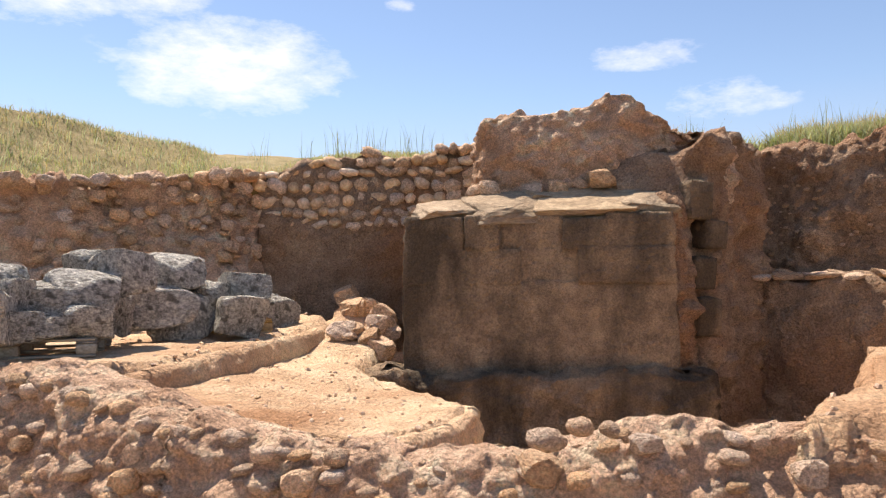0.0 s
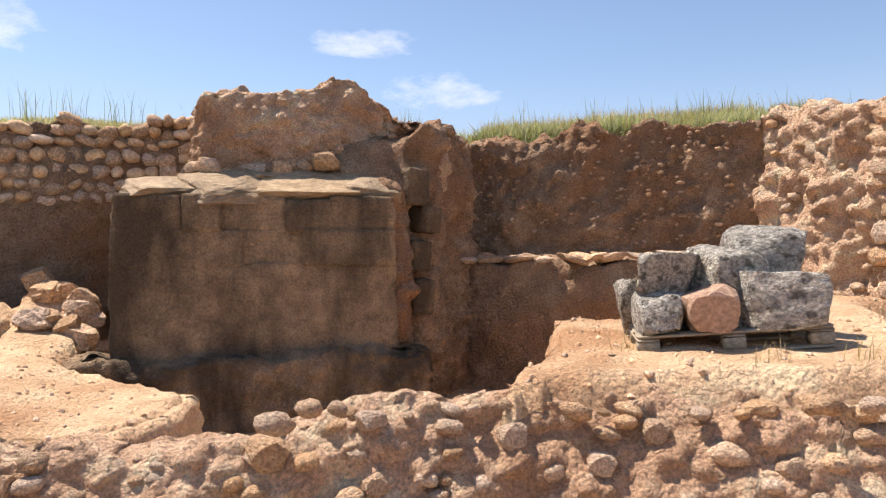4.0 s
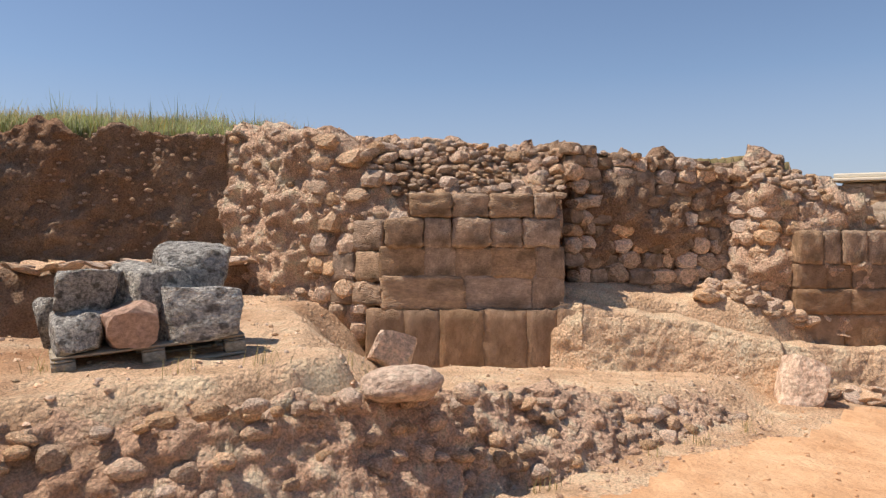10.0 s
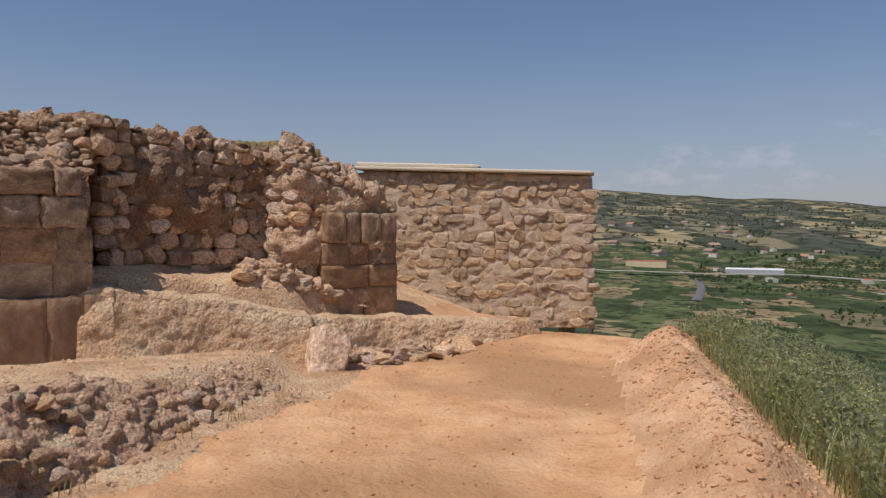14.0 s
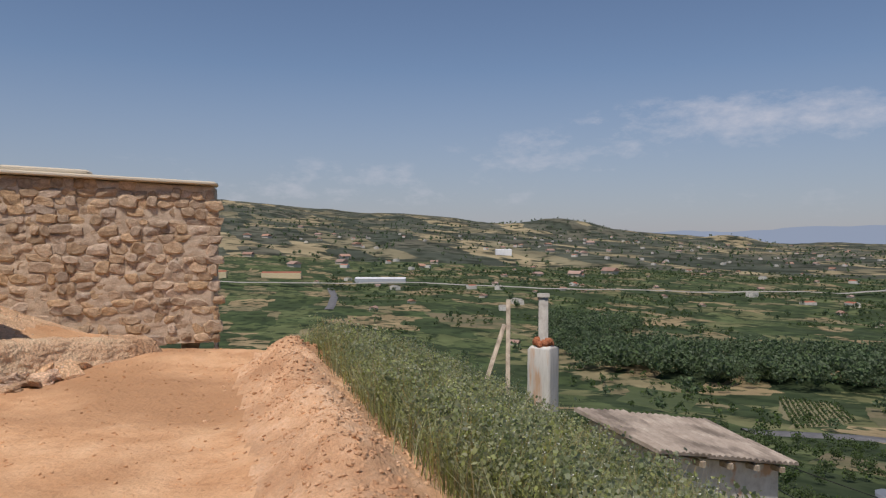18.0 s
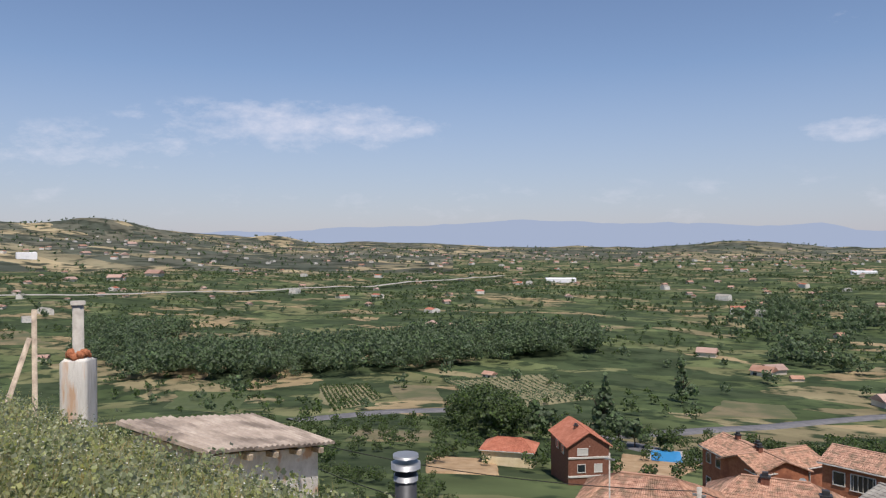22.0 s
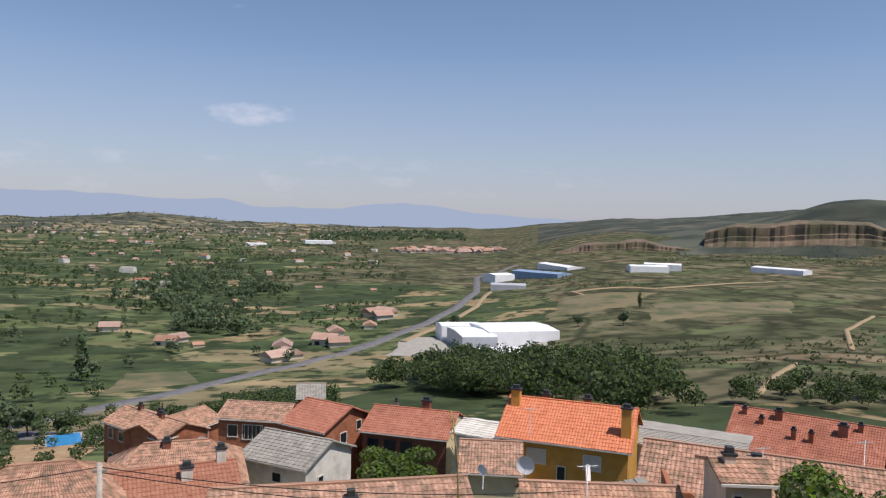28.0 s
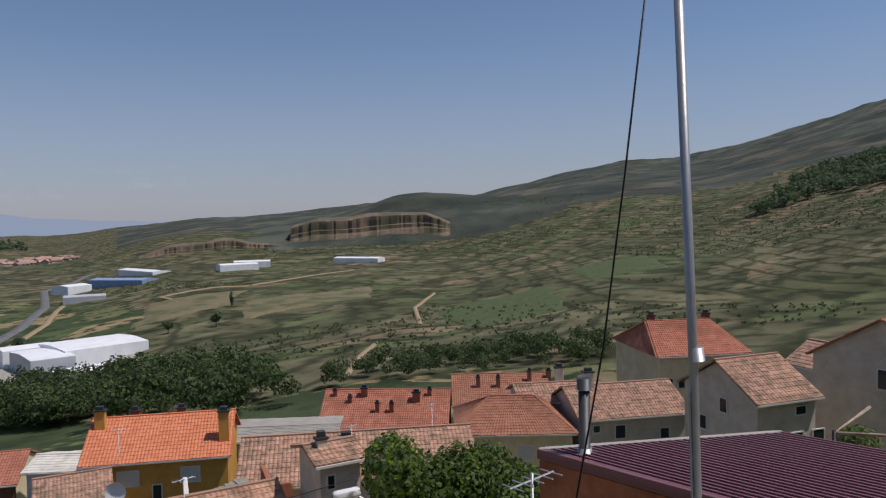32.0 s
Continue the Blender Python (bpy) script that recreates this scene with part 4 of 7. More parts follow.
RETURN = [(-6.6, 6.3, 0.6, 2.5), (-5.2, 7.6, 0.7, 2.5), (-4.3, 8.35, 0.8, 2.6), (-3.35, 8.9, 0.8, 2.68), (-3.2, 9.5, 0.8, 2.75)]
rough_mass("rubble_core", RETURN, 0.9, MORTAR, 0.12, 0.25, 0.045, 2.2, 29, cobble, jag=0.1, lump=0.12, lump_size=0.2)
stud(cobble, RETURN, 190, 30, (0.08, 0.2), batter=0.25, low=0.3, meshes=ROCKS + DUSTS[:2], sink=0.25)
capstones(cobble, RETURN, 0.7, 70, 31, (0.15, 0.28), meshes=ROCKS + DUSTS[:2])

# ---- tower with ashlar facing ----
tower = empty("ruined_tower")
tagged(tower, "ruined tower base of rubble core and squared sandstone facing", "tower")
T_CORE = [(6.2, 7.6, 0.4, 3.05, 0), (6.25, 6.6, 0.4, 3.05, 0), (6.35, 5.95, 0.4, 2.95, 0.05), (6.5, 5.35, 0.4, 2.65, 0.3), (6.65, 5.0, 0.4, 2.2, 0.7), (7.1, 4.45, 0.4, 2.2, 0.7), (7.85, 3.55, 0.3, 2.2, 0.65)]
rough_mass("core", T_CORE, 0.75, MORTAR, 0.1, 0.05, 0.04, 2.4, 33, tower, jag=0.1, lump=0.11, lump_size=0.18)
rough_mass("core", [(6.9, 6.9, 0.4, 3.05), (7.2, 5.7, 0.4, 2.95), (8.3, 4.25, 0.4, 2.85), (9.1, 4.1, 0.4, 2.8)], 1.2, MORTAR, 0.1, 0.05, 0.05, 2.4, 32, tower, jag=0.1, lump=0.1, lump_size=0.2)
stud(tower, T_CORE[:3], 60, 33, (0.06, 0.16), batter=0.05, sink=0.3, meshes=DUSTS)
bedded(tower, [(a, b, 0.55, d + 0.05) for a, b, c, d, e in T_CORE[2:5]], 34, 0.26, ROCKS, 0.92, 0.36, 0.12, 0.05, (0.8, 1.5), skip=0.15)
capstones(tower, T_CORE[3:7], 0.75, 190, 35, (0.08, 0.24), slope=0.6, meshes=ROCKS, flat=0.6)
capstones(tower, [(6.9, 6.9, 0.4, 3.05), (7.2, 5.7, 0.4, 2.95), (8.3, 4.25, 0.4, 2.85)], 0.8, 40, 35, (0.12, 0.24), meshes=ROCKS)
FLUSH = [block_mesh("block", 50 + i, ASHLAR, 0.06, 9, 0.09) for i in range(5)]
REDB = material("orange_footing_stone", [earth("786049"), earth("8f745b"), earth("a4886e")], scale=4, bump=0.9, bump_scale=14, dist=0.05, vary=0.1)
FOOT = [block_mesh("footing_block", 55 + i, REDB, 0.05, 5, 0.06) for i in range(3)]
courses(tower, (6.42, 5.0), (7.72, 3.48), [(0.25, 0.95, 0.42, -0.15, 2.25)], 0.4, 38, FOOT, "footing_block", -0.02, 0.1)
courses(tower, (6.42, 5.0), (7.72, 3.48), [(0.95, 1.32, 0.7), (1.3, 1.65, 0.4)], 0.35, 36, FLUSH, gap=-0.025, proud=0.02)
courses(tower, (6.42, 5.0), (7.72, 3.48), [(1.64, 1.97, 0.36, 0.05, 1.95), (1.97, 2.24, 0.5, 0.3, 1.9)], 0.35, 35, gap=-0.005, proud=0.06)
courses(tower, (6.38, 5.75), (6.44, 5.02), [(0.98, 1.25, 0.4), (1.25, 1.6, 0.36), (1.6, 1.95, 0.4, 0.3, 0.73)], 0.3, 37)

RECESS = [(8.5, 3.7, 0.5, 2.85), (8.9, 3.55, 0.5, 2.85), (9.6, 2.85, 0.5, 2.75), (10.1, 2.3, 0.5, 2.6), (10.5, 1.95, 0.5, 2.6)]
recess = empty("ruined_wall")
tagged(recess, "ruined curtain wall of dark rubble with stones fallen out", "wall", kind="structure")
rough_mass("wall_core", RECESS, 0.8, BANK, 0.12, 0.05, 0.05, 2.2, 39, recess, jag=0.1, lump=0.1, lump_size=0.2)
bedded(recess, RECESS, 40, 0.17, ROCKS + CRAGS, 1.16, 0.26, 0.035, 0.05, (0.8, 2.0), skip=0.02)
capstones(recess, RECESS, 0.7, 80, 41, (0.08, 0.2), meshes=ROCKS, lift=-0.01)

JAMB = [(10.0, 2.3, 0.6, 2.55), (9.95, 1.9, 0.6, 2.5), (10.3, 1.2, 0.6, 2.2), (10.7, 0.72, 0.5, 1.9), (11.2, 0.9, 0.5, 1.9)]
jamb = empty("ruined_jamb")
tagged(jamb, "broken wall end with squared jamb stones and sloping rubble", "wall", kind="structure")
rough_mass("wall_core", JAMB[:4], 0.7, MORTAR, 0.1, 0.05, 0.045, 2.2, 43, jamb, jag=0.1, top_slope=0.4, lump=0.1, lump_size=0.2)
courses(jamb, (10.02, 1.55), (10.68, 0.7), [(0.3, 0.85, 0.5), (0.85, 1.15, 0.6), (1.15, 1.45, 0.35)], 0.34, 43, FOOT, gap=-0.01, proud=0.06)
courses(jamb, (10.02, 1.55), (10.68, 0.7), [(1.44, 1.86, 0.3)], 0.34, 44, FLUSH, proud=0.08)
bedded(jamb, JAMB[:3], 45, 0.17, ROCKS, 1.1, 0.26, 0.05, 0.05, (0.8, 1.8), skip=0.06)
capstones(jamb, JAMB[:4], 0.6, 80, 46, (0.08, 0.2), slope=0.32, meshes=ROCKS, lift=-0.01)

# ---- rebuilt stone wall ----
rebuilt = empty("rebuilt_stone_wall")
tagged(rebuilt, "new rubble stone wall in pale mortar with cream coping", "wall", kind="structure")
PALE = material("pale_mortar", [rgb("b3a08a"), rgb("c8b49c"), rgb("d6c4ac")], scale=7, grit=0.15, bump=0.7, bump_scale=30, dist=0.02, space="World")
RUB = material("rose_rubble", [rgb("a08a72"), rgb("bea58a"), rgb("d4bfa5")], scale=3, bump=0.9, bump_scale=9, dist=0.02, vary=0.2, grit=0.2, grit_scale=9)
COPE = plain("cream_coping", rgb("d6cbb6"), 0.8)
RUBS = [rock_mesh("stone", 110 + i, RUB, 2, 10, 0.1) for i in range(8)]
W_LINE = [(13.35, 1.6, 0.0, 2.66), (12.68, -2.3, 0.0, 2.52)]
rough_mass("mortar_body", [(13.9, 1.7, -0.4, 2.66)] + W_LINE + [(13.25, -2.45, -1.0, 2.52)], 0.5, PALE, 0.02, 0, 0.05, 3, 47, rebuilt, jag=0.0, lump=0.03, lump_size=0.16)
bedded(rebuilt, [(a, b, 0.0, d - 0.06) for a, b, c, d in W_LINE], 48, 0.15, RUBS, 1.2, 0.15, 0.03, 0.0, (0.8, 2.2), tilt=0.12)
mesh_box = block_mesh("coping", 120, COPE, 0.004, 3, 0.03)
piece("coping", mesh_box, rebuilt, (13.2, -0.34, 2.645), (4.15, 0.6, 0.06), (0, -0.036, math.atan2(3.9, 0.67)))
piece("coping", mesh_box, rebuilt, (13.4, 0.6, 2.745), (2.2, 0.5, 0.08), (0, -0.036, math.atan2(3.9, 0.67)))

# ---- cut earth faces of the terraces ----
cut = empty("cut_earth_edges")
tagged(cut, "rough cut edges of the excavated earth terraces", "earth", kind="structure")
for k, (line, m) in enumerate([
        ([(-2.5, 4.78, 0.35, 0.84), (-2.38, 4.9, 0.35, 0.84), (-2.28, 5.4, 0.35, 0.85), (-2.16, 7.0, 0.35, 0.86), (-2.0, 8.5, 0.4, 0.86), (-2.4, 8.95, 0.4, 0.86)], EARTH),
        ([(-0.8, 4.3, -0.3, 0.45), (-0.3, 4.85, -0.3, 0.47), (-0.16, 5.6, -0.3, 0.48), (-0.9, 6.52, -0.3, 0.49), (-1.36, 7.25, -0.3, 0.5)], EARTH),
        ([(3.6, 6.1, -0.3, 0.92), (3.3, 5.9, -0.3, 0.9), (2.85, 6.25, -0.3, 0.88), (2.26, 5.22, -0.3, 0.83), (2.0, 4.63, -0.3, 0.81), (1.64, 4.27, -0.3, 0.79), (1.46, 4.0, -0.3, 0.77)], EARTH),
        ([(7.55, 3.6, 0.1, 1.05), (7.68, 3.25, 0.1, 1.02), (8.45, 2.45, 0.1, 0.83), (9.05, 1.45, 0.0, 0.56), (10.15, 0.75, -0.1, 0.44), (11.15, -0.75, -0.1, 0.28), (11.7, -1.4, -0.1, 0.22)], BANK)]):
    if m is BANK:
        rough_mass("cut_face", [(a - 0.16, b - 0.12, c, d) for a, b, c, d in line], 0.5, EARTH, 0.03, 0.26, 0.03, 3.0, 350 + k, cut, jag=0.015, lump=0.025, lump_size=0.1)
    else:
        rough_mass("cut_face", [(a, b, c, d - 0.045) for a, b, c, d in line], 0.14, m, 0.022, 0.04, 0.03, 3.5, 350 + k, cut, jag=0.012, lump=0.025, lump_size=0.09)

# ---- loose stones ----
BIG = [pebble_mesh("boulder", 130 + i, DUSTY, 3, (1, 0.75, 0.6), 0.16) for i in range(4)]
CRAG = [rock_mesh("boulder", 136 + i, DUSTY, 3, 11, 0.08) for i in range(4)]


def boulder(label, at, size, turn, me, mat=None, category="stone"):
    ob = new("boulder", me)
    ob.matrix_basis = Matrix.LocRotScale(at, Euler(turn), size)
    return tagged(ob, label, category)


boulder("flat rounded tan boulder lying on the low wall", (4.0, 2.66, 0.75), (0.58, 0.52, 0.4), (0, 0, -0.5), BIG[0])
WEDGE = rock_mesh("boulder", 140, DUSTY, 3, 8, 0.03, True, 0.76)
boulder("angular pale stone at the foot of the ruined tower", (5.15, 3.75, 0.72), (0.46, 0.38, 0.34), (0.3, 0.3, 0.9), WEDGE)
boulder("upright weathered boulder beside the path", (8.75, 1.25, 0.2), (0.56, 0.5, 0.62), (0.1, 0.15, 0.4), CRAG[0])


# ---- pallets with stone blocks ----
PLANK = block_mesh("plank", 150, WOOD, 0.004, 2, 0.02)
GPLANK = block_mesh("plank", 151, GREYWOOD, 0.004, 2, 0.02)


def pallet(at, turn, me, label, size=(1.2, 0.8)):
    ob = empty("pallet", *at)
    ob.rotation_euler = turn
    tagged(ob, label, "pallet", "pallets of the dig")
    L, D = size
    for k in range(3):
        y = -D / 2 + 0.05 + k * (D - 0.1) / 2
        piece("runner", me, ob, (0, y, 0.011), (L, 0.1, 0.022))
        for j in range(3):
            piece("bearer_block", me, ob, (-L / 2 + 0.07 + j * (L - 0.14) / 2, y, 0.061), (0.14, 0.1, 0.078))
    for j in range(3):
        piece("stringer", me, ob, (-L / 2 + 0.07 + j * (L - 0.14) / 2, 0, 0.111), (0.14, D, 0.022))
    for k in range(5):
        piece("plank", me, ob, (0, -D / 2 + 0.07 + k * (D - 0.14) / 4, 0.133), (L, 0.13, 0.022))
    return ob


GB = [rock_mesh("stone_block", 160 + i, GREY, 4, 7, 0.05, False, 0.76) for i in range(5)]
RB = rock_mesh("stone_block", 170, ROSE, 3, 12, 0.06)


def stone_block(at, size, turn, me, label="pitted grey-white ashlar block stacked on a pallet"):
    ob = new("stone_block", me)
    ob.matrix_basis = Matrix.LocRotScale(at, Euler(turn), size)
    return tagged(ob, label, "stone block", "salvaged stone blocks")


carrier = pallet((3.211, 4.358, 0.877), (0.073, -0.077, -0.417), GPLANK, "grey wooden pallet carrying salvaged stone blocks")
for k, (x, y, z, w, d, h, r) in enumerate([(2.694, 4.292, 1.085, 0.29, 0.32, 0.27, -0.5), (2.955, 4.129, 1.105, 0.34, 0.34, 0.29, -0.3), (3.402, 3.99, 1.181, 0.54, 0.36, 0.35, -0.47), (2.816, 4.399, 1.33, 0.34, 0.36, 0.29, -0.4),
                                           (3.169, 4.271, 1.37, 0.36, 0.36, 0.31, 0.15), (3.598, 4.375, 1.46, 0.47, 0.36, 0.35, -0.5), (2.74, 4.65, 1.11, 0.24, 0.3, 0.3, -0.4), (3.55, 4.42, 1.16, 0.46, 0.3, 0.32, -0.42), (3.15, 4.5, 1.12, 0.34, 0.3, 0.3, -0.42)]):
    stone_block((x, y, z), (w * 1.04, d, h * 1.04), (0.05 * (k % 3 - 1), -0.05 + 0.03 * (k % 2), r), RB if k == 1 else GB[k % 5], "round rose-coloured stone block on a pallet" if k == 1 else "pitted grey-white ashlar block stacked on a pallet")
pallet((-3.88, 5.63, 0.86), (0, 0, 0.4), GPLANK, "grey wooden pallet under a heap of stone blocks", (1.2, 1.0))
pallet((-3.2, 7.68, 0.86), (0, 0, 0.49), PLANK, "raw yellow wooden pallet with stone blocks")
for k, (x, y, z, w, h) in enumerate([(-3.45, 5.35, 1.1, 0.32, 0.2), (-3.27, 5.52, 1.11, 0.34, 0.22), (-3.61, 5.18, 1.11, 0.3, 0.22), (-3.69, 5.25, 1.3, 0.25, 0.3), (-3.58, 5.45, 1.3, 0.38, 0.26), (-3.37, 5.64, 1.32, 0.47, 0.33),
                                     (-3.58, 6.15, 1.52, 0.41, 0.27), (-3.29, 6.09, 1.49, 0.42, 0.35), (-3.23, 5.89, 1.14, 0.2, 0.32), (-3.3, 6.65, 1.2, 0.57, 0.4), (-3.2, 6.92, 1.49, 0.47, 0.33), (-3.1, 7.4, 1.18, 0.47, 0.36),
                                     (-2.81, 7.73, 1.25, 0.51, 0.42), (-2.65, 7.15, 1.05, 0.46, 0.4), (-2.69, 8.2, 1.05, 0.44, 0.4), (-4.05, 5.6, 1.46, 0.35, 0.24), (-3.72, 4.98, 1.19, 0.31, 0.38), (-3.55, 6.1, 1.2, 0.46, 0.4), (-4.0, 5.65, 1.2, 0.46, 0.4), (-3.2, 6.98, 1.1, 0.5, 0.46)]):
    stone_block((x, y, z), (w * 1.05, w * 0.85, h * 1.06), (0.06 * (k % 3 - 1), 0.05 * (k % 2), 0.5 + 0.3 * (k % 4)), GB[k % 5])
rnd = random.Random(77)
for k in range(30):
    x, y = rnd.uniform(-2.05, -1.2), rnd.uniform(8.1, 9.3)
    w = rnd.uniform(0.16, 0.36)
    boulder("fallen tan stone in a heap beside the pier", (x, y, gz(x, y) + w * rnd.uniform(0.05, 0.3)), (w, w * 0.8, w * 0.7), (rnd.uniform(-.5, .5), rnd.uniform(-.5, .5), rnd.uniform(0, 6)), rnd.choice(CRAG + [WEDGE]))
for k in range(48):
    u = rnd.random()
    x, y = 9.5 + 0.6 * u + rnd.uniform(-0.25, 0.15), 2.5 - 1.1 * u + rnd.uniform(-0.25, 0.25)
    w = rnd.uniform(0.08, 0.26)
    boulder("fallen pale stone on the rubble slope below the ruined wall", (x, y, gz(x, y) + w * 0.2), (w * 1.2, w, w * 0.6), (rnd.uniform(-.4, .4), rnd.uniform(-.4, .4), rnd.uniform(0, 6)), rnd.choice(CRAG + [WEDGE]))
for k in range(60):
    x = rnd.uniform(9.2, 10.7)
    y = 0.85 - 0.75 * (x - 9.3) + rnd.uniform(-0.28, 0.3)
    w = rnd.uniform(0.1, 0.3)
    boulder("flat fallen stone in a rubble pile beside the path", (x, y, gz(x, y) + w * 0.1 + 0.05 * rnd.random()), (w * 1.3, w, w * 0.45), (rnd.uniform(-.5, .5), rnd.uniform(-.5, .5), rnd.uniform(0, 6)), rnd.choice(CRAG + [WEDGE]))

# ---- trees and far woods ----
LEAF = leafy("green_leaves", [rgb("3d4a30"), rgb("52623f"), rgb("66764f")], 0.3, 0.35)
DARKLEAF = leafy("dark_poplar_leaves", [rgb("4c5b42"), rgb("617254"), rgb("758464")], 0.25, 0.35)
BRIGHTLEAF = leafy("bright_leaves", [rgb("46582e"), rgb("5d713c"), rgb("748850")], 0.3, 0.35)
BARK = material("grey_bark", [rgb("4a4036"), rgb("6a5c4c")], scale=6, bump=0.5)


def leaf_cloud(seed, n, lobes, size, tall):
    """Vertices and faces of a crown: small bent leaf clumps spread through uneven lobes of (x, y, z, rx, ry, rz)."""
    g = np.random.default_rng(seed)
    lob = np.array(lobes, float)
    w = lob[:, 3] * lob[:, 4] * lob[:, 5]
    k = g.choice(len(lob), n, p=w / w.sum())
    d = g.normal(size=(n, 3))
    d /= np.linalg.norm(d, axis=1, keepdims=True)
    rad = g.uniform(0.55, 1.08, n) ** 0.6
    c = lob[k, :3] + d * lob[k, 3:] * rad[:, None]
    a = g.normal(size=(n, 3))
    a /= np.linalg.norm(a, axis=1, keepdims=True)
    b = np.cross(a, d)
    b /= np.linalg.norm(b, axis=1, keepdims=True) + 1e-9
    s = size * g.uniform(0.6, 1.4, (n, 1))
    V = np.stack([c - a * s - b * s * 0.7, c + a * s * 0.3 - b * s, c + a * s + b * s * 0.6 + d * s * 0.3, c - a * s * 0.4 + b * s], 1).reshape(-1, 3)
    F = np.arange(4 * n).reshape(n, 4)
    return V * tall, F


def crown_lobes(seed, kind="round"):
    r = random.Random(seed)
    if kind == "poplar":
        return [(r.uniform(-.05, .05), r.uniform(-.05, .05), z, .13 - .09 * abs(z - .45), .13 - .09 * abs(z - .45), .14) for z in (.2, .35, .5, .65, .8, .92)]
    if kind == "conifer":
        return [(r.uniform(-.03, .03), r.uniform(-.03, .03), z, .3 * (1.03 - z), .3 * (1.03 - z), .07) for z in (.12, .25, .38, .5, .62, .74, .86, .96)]
    out = [(0, 0, .55, .26, .26, .24)]
    for i in range(7):
        a = i * 0.9 + r.uniform(-.3, .3)
        out.append((math.cos(a) * .24, math.sin(a) * .24, r.uniform(.35, .8), r.uniform(.12, .2), r.uniform(.12, .2), r.uniform(.1, .18)))
    return out


def trunk_mesh(seed, thick=0.025):
    bm = bmesh.new()
    r = random.Random(seed)
    for top, base, w in [((0, 0, .7), (0, 0, -.06), thick)] + [((math.cos(a) * .2, math.sin(a) * .2, r.uniform(.5, .75)), (0, 0, r.uniform(.2, .35)), thick * .5) for a in (0.3, 1.7, 3.1, 4.6)]:
        v = Vector(top) - Vector(base)
        m = Matrix.Translation((Vector(top) + Vector(base)) / 2) @ v.to_track_quat("Z", "Y").to_matrix().to_4x4()
        bmesh.ops.create_cone(bm, segments=6, radius1=w, radius2=w * .4, depth=v.length, matrix=m)
    me = bpy.data.meshes.new("trunk")
    bm.to_mesh(me)
    bm.free()
    me.materials.append(BARK)
    return me


def crown_mesh(seed, n, kind, size, mat):
    V, F = leaf_cloud(seed, n, crown_lobes(seed, kind), size, 1.0)
    me = bpy.data.meshes.new("crown")
    me.from_pydata(V.tolist(), [], F.tolist())
    me.materials.append(mat)
    return me


TRUNK = trunk_mesh(3)
CROWNS = {"round": [crown_mesh(200 + i, 520, "round", 0.045, LEAF) for i in range(3)],
          "bright": [crown_mesh(210 + i, 9000, "round", 0.011, BRIGHTLEAF) for i in range(2)],
          "dark": [crown_mesh(220 + i, 420, "round", 0.05, DARKLEAF) for i in range(3)],
          "poplar": [crown_mesh(230 + i, 380, "poplar", 0.035, DARKLEAF) for i in range(2)],
          "bush": [crown_mesh(250, 8000, "round", 0.013, BRIGHTLEAF)],
          "conifer": [crown_mesh(240, 700, "conifer", 0.035, DARKLEAF)]}
TREE_LABELS = {"bush": "dense green walnut tree beside the white store", "round": "broad green tree among the village gardens", "bright": "fresh green leafy tree beside the roofs",
               "dark": "dark green broadleaf tree below the village", "poplar": "slender dark poplar standing in the fields", "conifer": "tall dark conifer with drooping branches"}


def tree(x, y, tall, kind, seed, z=None, wide=1.0):
    ob = empty("tree", x, y, gz(x, y) if z is None else z)
    tagged(ob, TREE_LABELS[kind], "tree", "trees of the village")
    ob.rotation_euler = (0, 0, seed * 1.3)
    ob.scale = (tall * wide, tall * wide, tall)
    r = random.Random(seed)
    new("trunk", TRUNK).parent = ob
    new("crown", r.choice(CROWNS[kind])).parent = ob
    return ob


def wood(name, label, spots, tall, mat, seed, n=90, kind="round", size=0.06):
    """Many trees too far off to count, in one mesh."""
    g = np.random.default_rng(seed)
    base = [leaf_cloud(seed + i, n, crown_lobes(seed + i, kind), size, 1.0) for i in range(4)]
    spots = np.asarray(spots, float)
    z = ground_height(spots[:, 0], spots[:, 1])
    V, F, o = [], [], 0
    for i, ((x, y), h) in enumerate(zip(spots, z)):
        v, f = base[i % 4]
        a, t = g.uniform(0, 6.28), tall * g.uniform(0.65, 1.25)
        c, s = math.cos(a) * t, math.sin(a) * t
        q = np.stack([v[:, 0] * c - v[:, 1] * s + x, v[:, 0] * s + v[:, 1] * c + y, v[:, 2] * t + h - 0.08 * t], 1)
        V.append(q)
        F.append(f + o)
        o += len(v)
    V, F = np.concatenate(V), np.concatenate(F)
    me = bpy.data.meshes.new(name)
    me.vertices.add(len(V))
    me.vertices.foreach_set("co", V.reshape(-1).astype(np.float32))
    me.loops.add(F.size)
    me.loops.foreach_set("vertex_index", F.reshape(-1).astype(np.int32))
    me.polygons.add(len(F))
    me.polygons.foreach_set("loop_start", np.arange(0, F.size, 4, dtype=np.int32))
    me.update(calc_edges=True)
    me.materials.append(mat)
    return tagged(new(name, me), label, "trees", kind="stuff")


def scatter(poly, count, seed, thin=None):
    """Random points in a polygon."""
    g = np.random.default_rng(seed)
    p = np.array(poly, float)
    out = np.zeros((0, 2))
    while len(out) < count:
        q = g.uniform(p.min(0), p.max(0), (count * 3, 2))
        keep = inside(q[:, 0], q[:, 1], poly, 0.01) > 0.5
        if thin is not None:
            keep &= thin(q[:, 0], q[:, 1])
        out = np.concatenate([out, q[keep]])
    return out[:count]


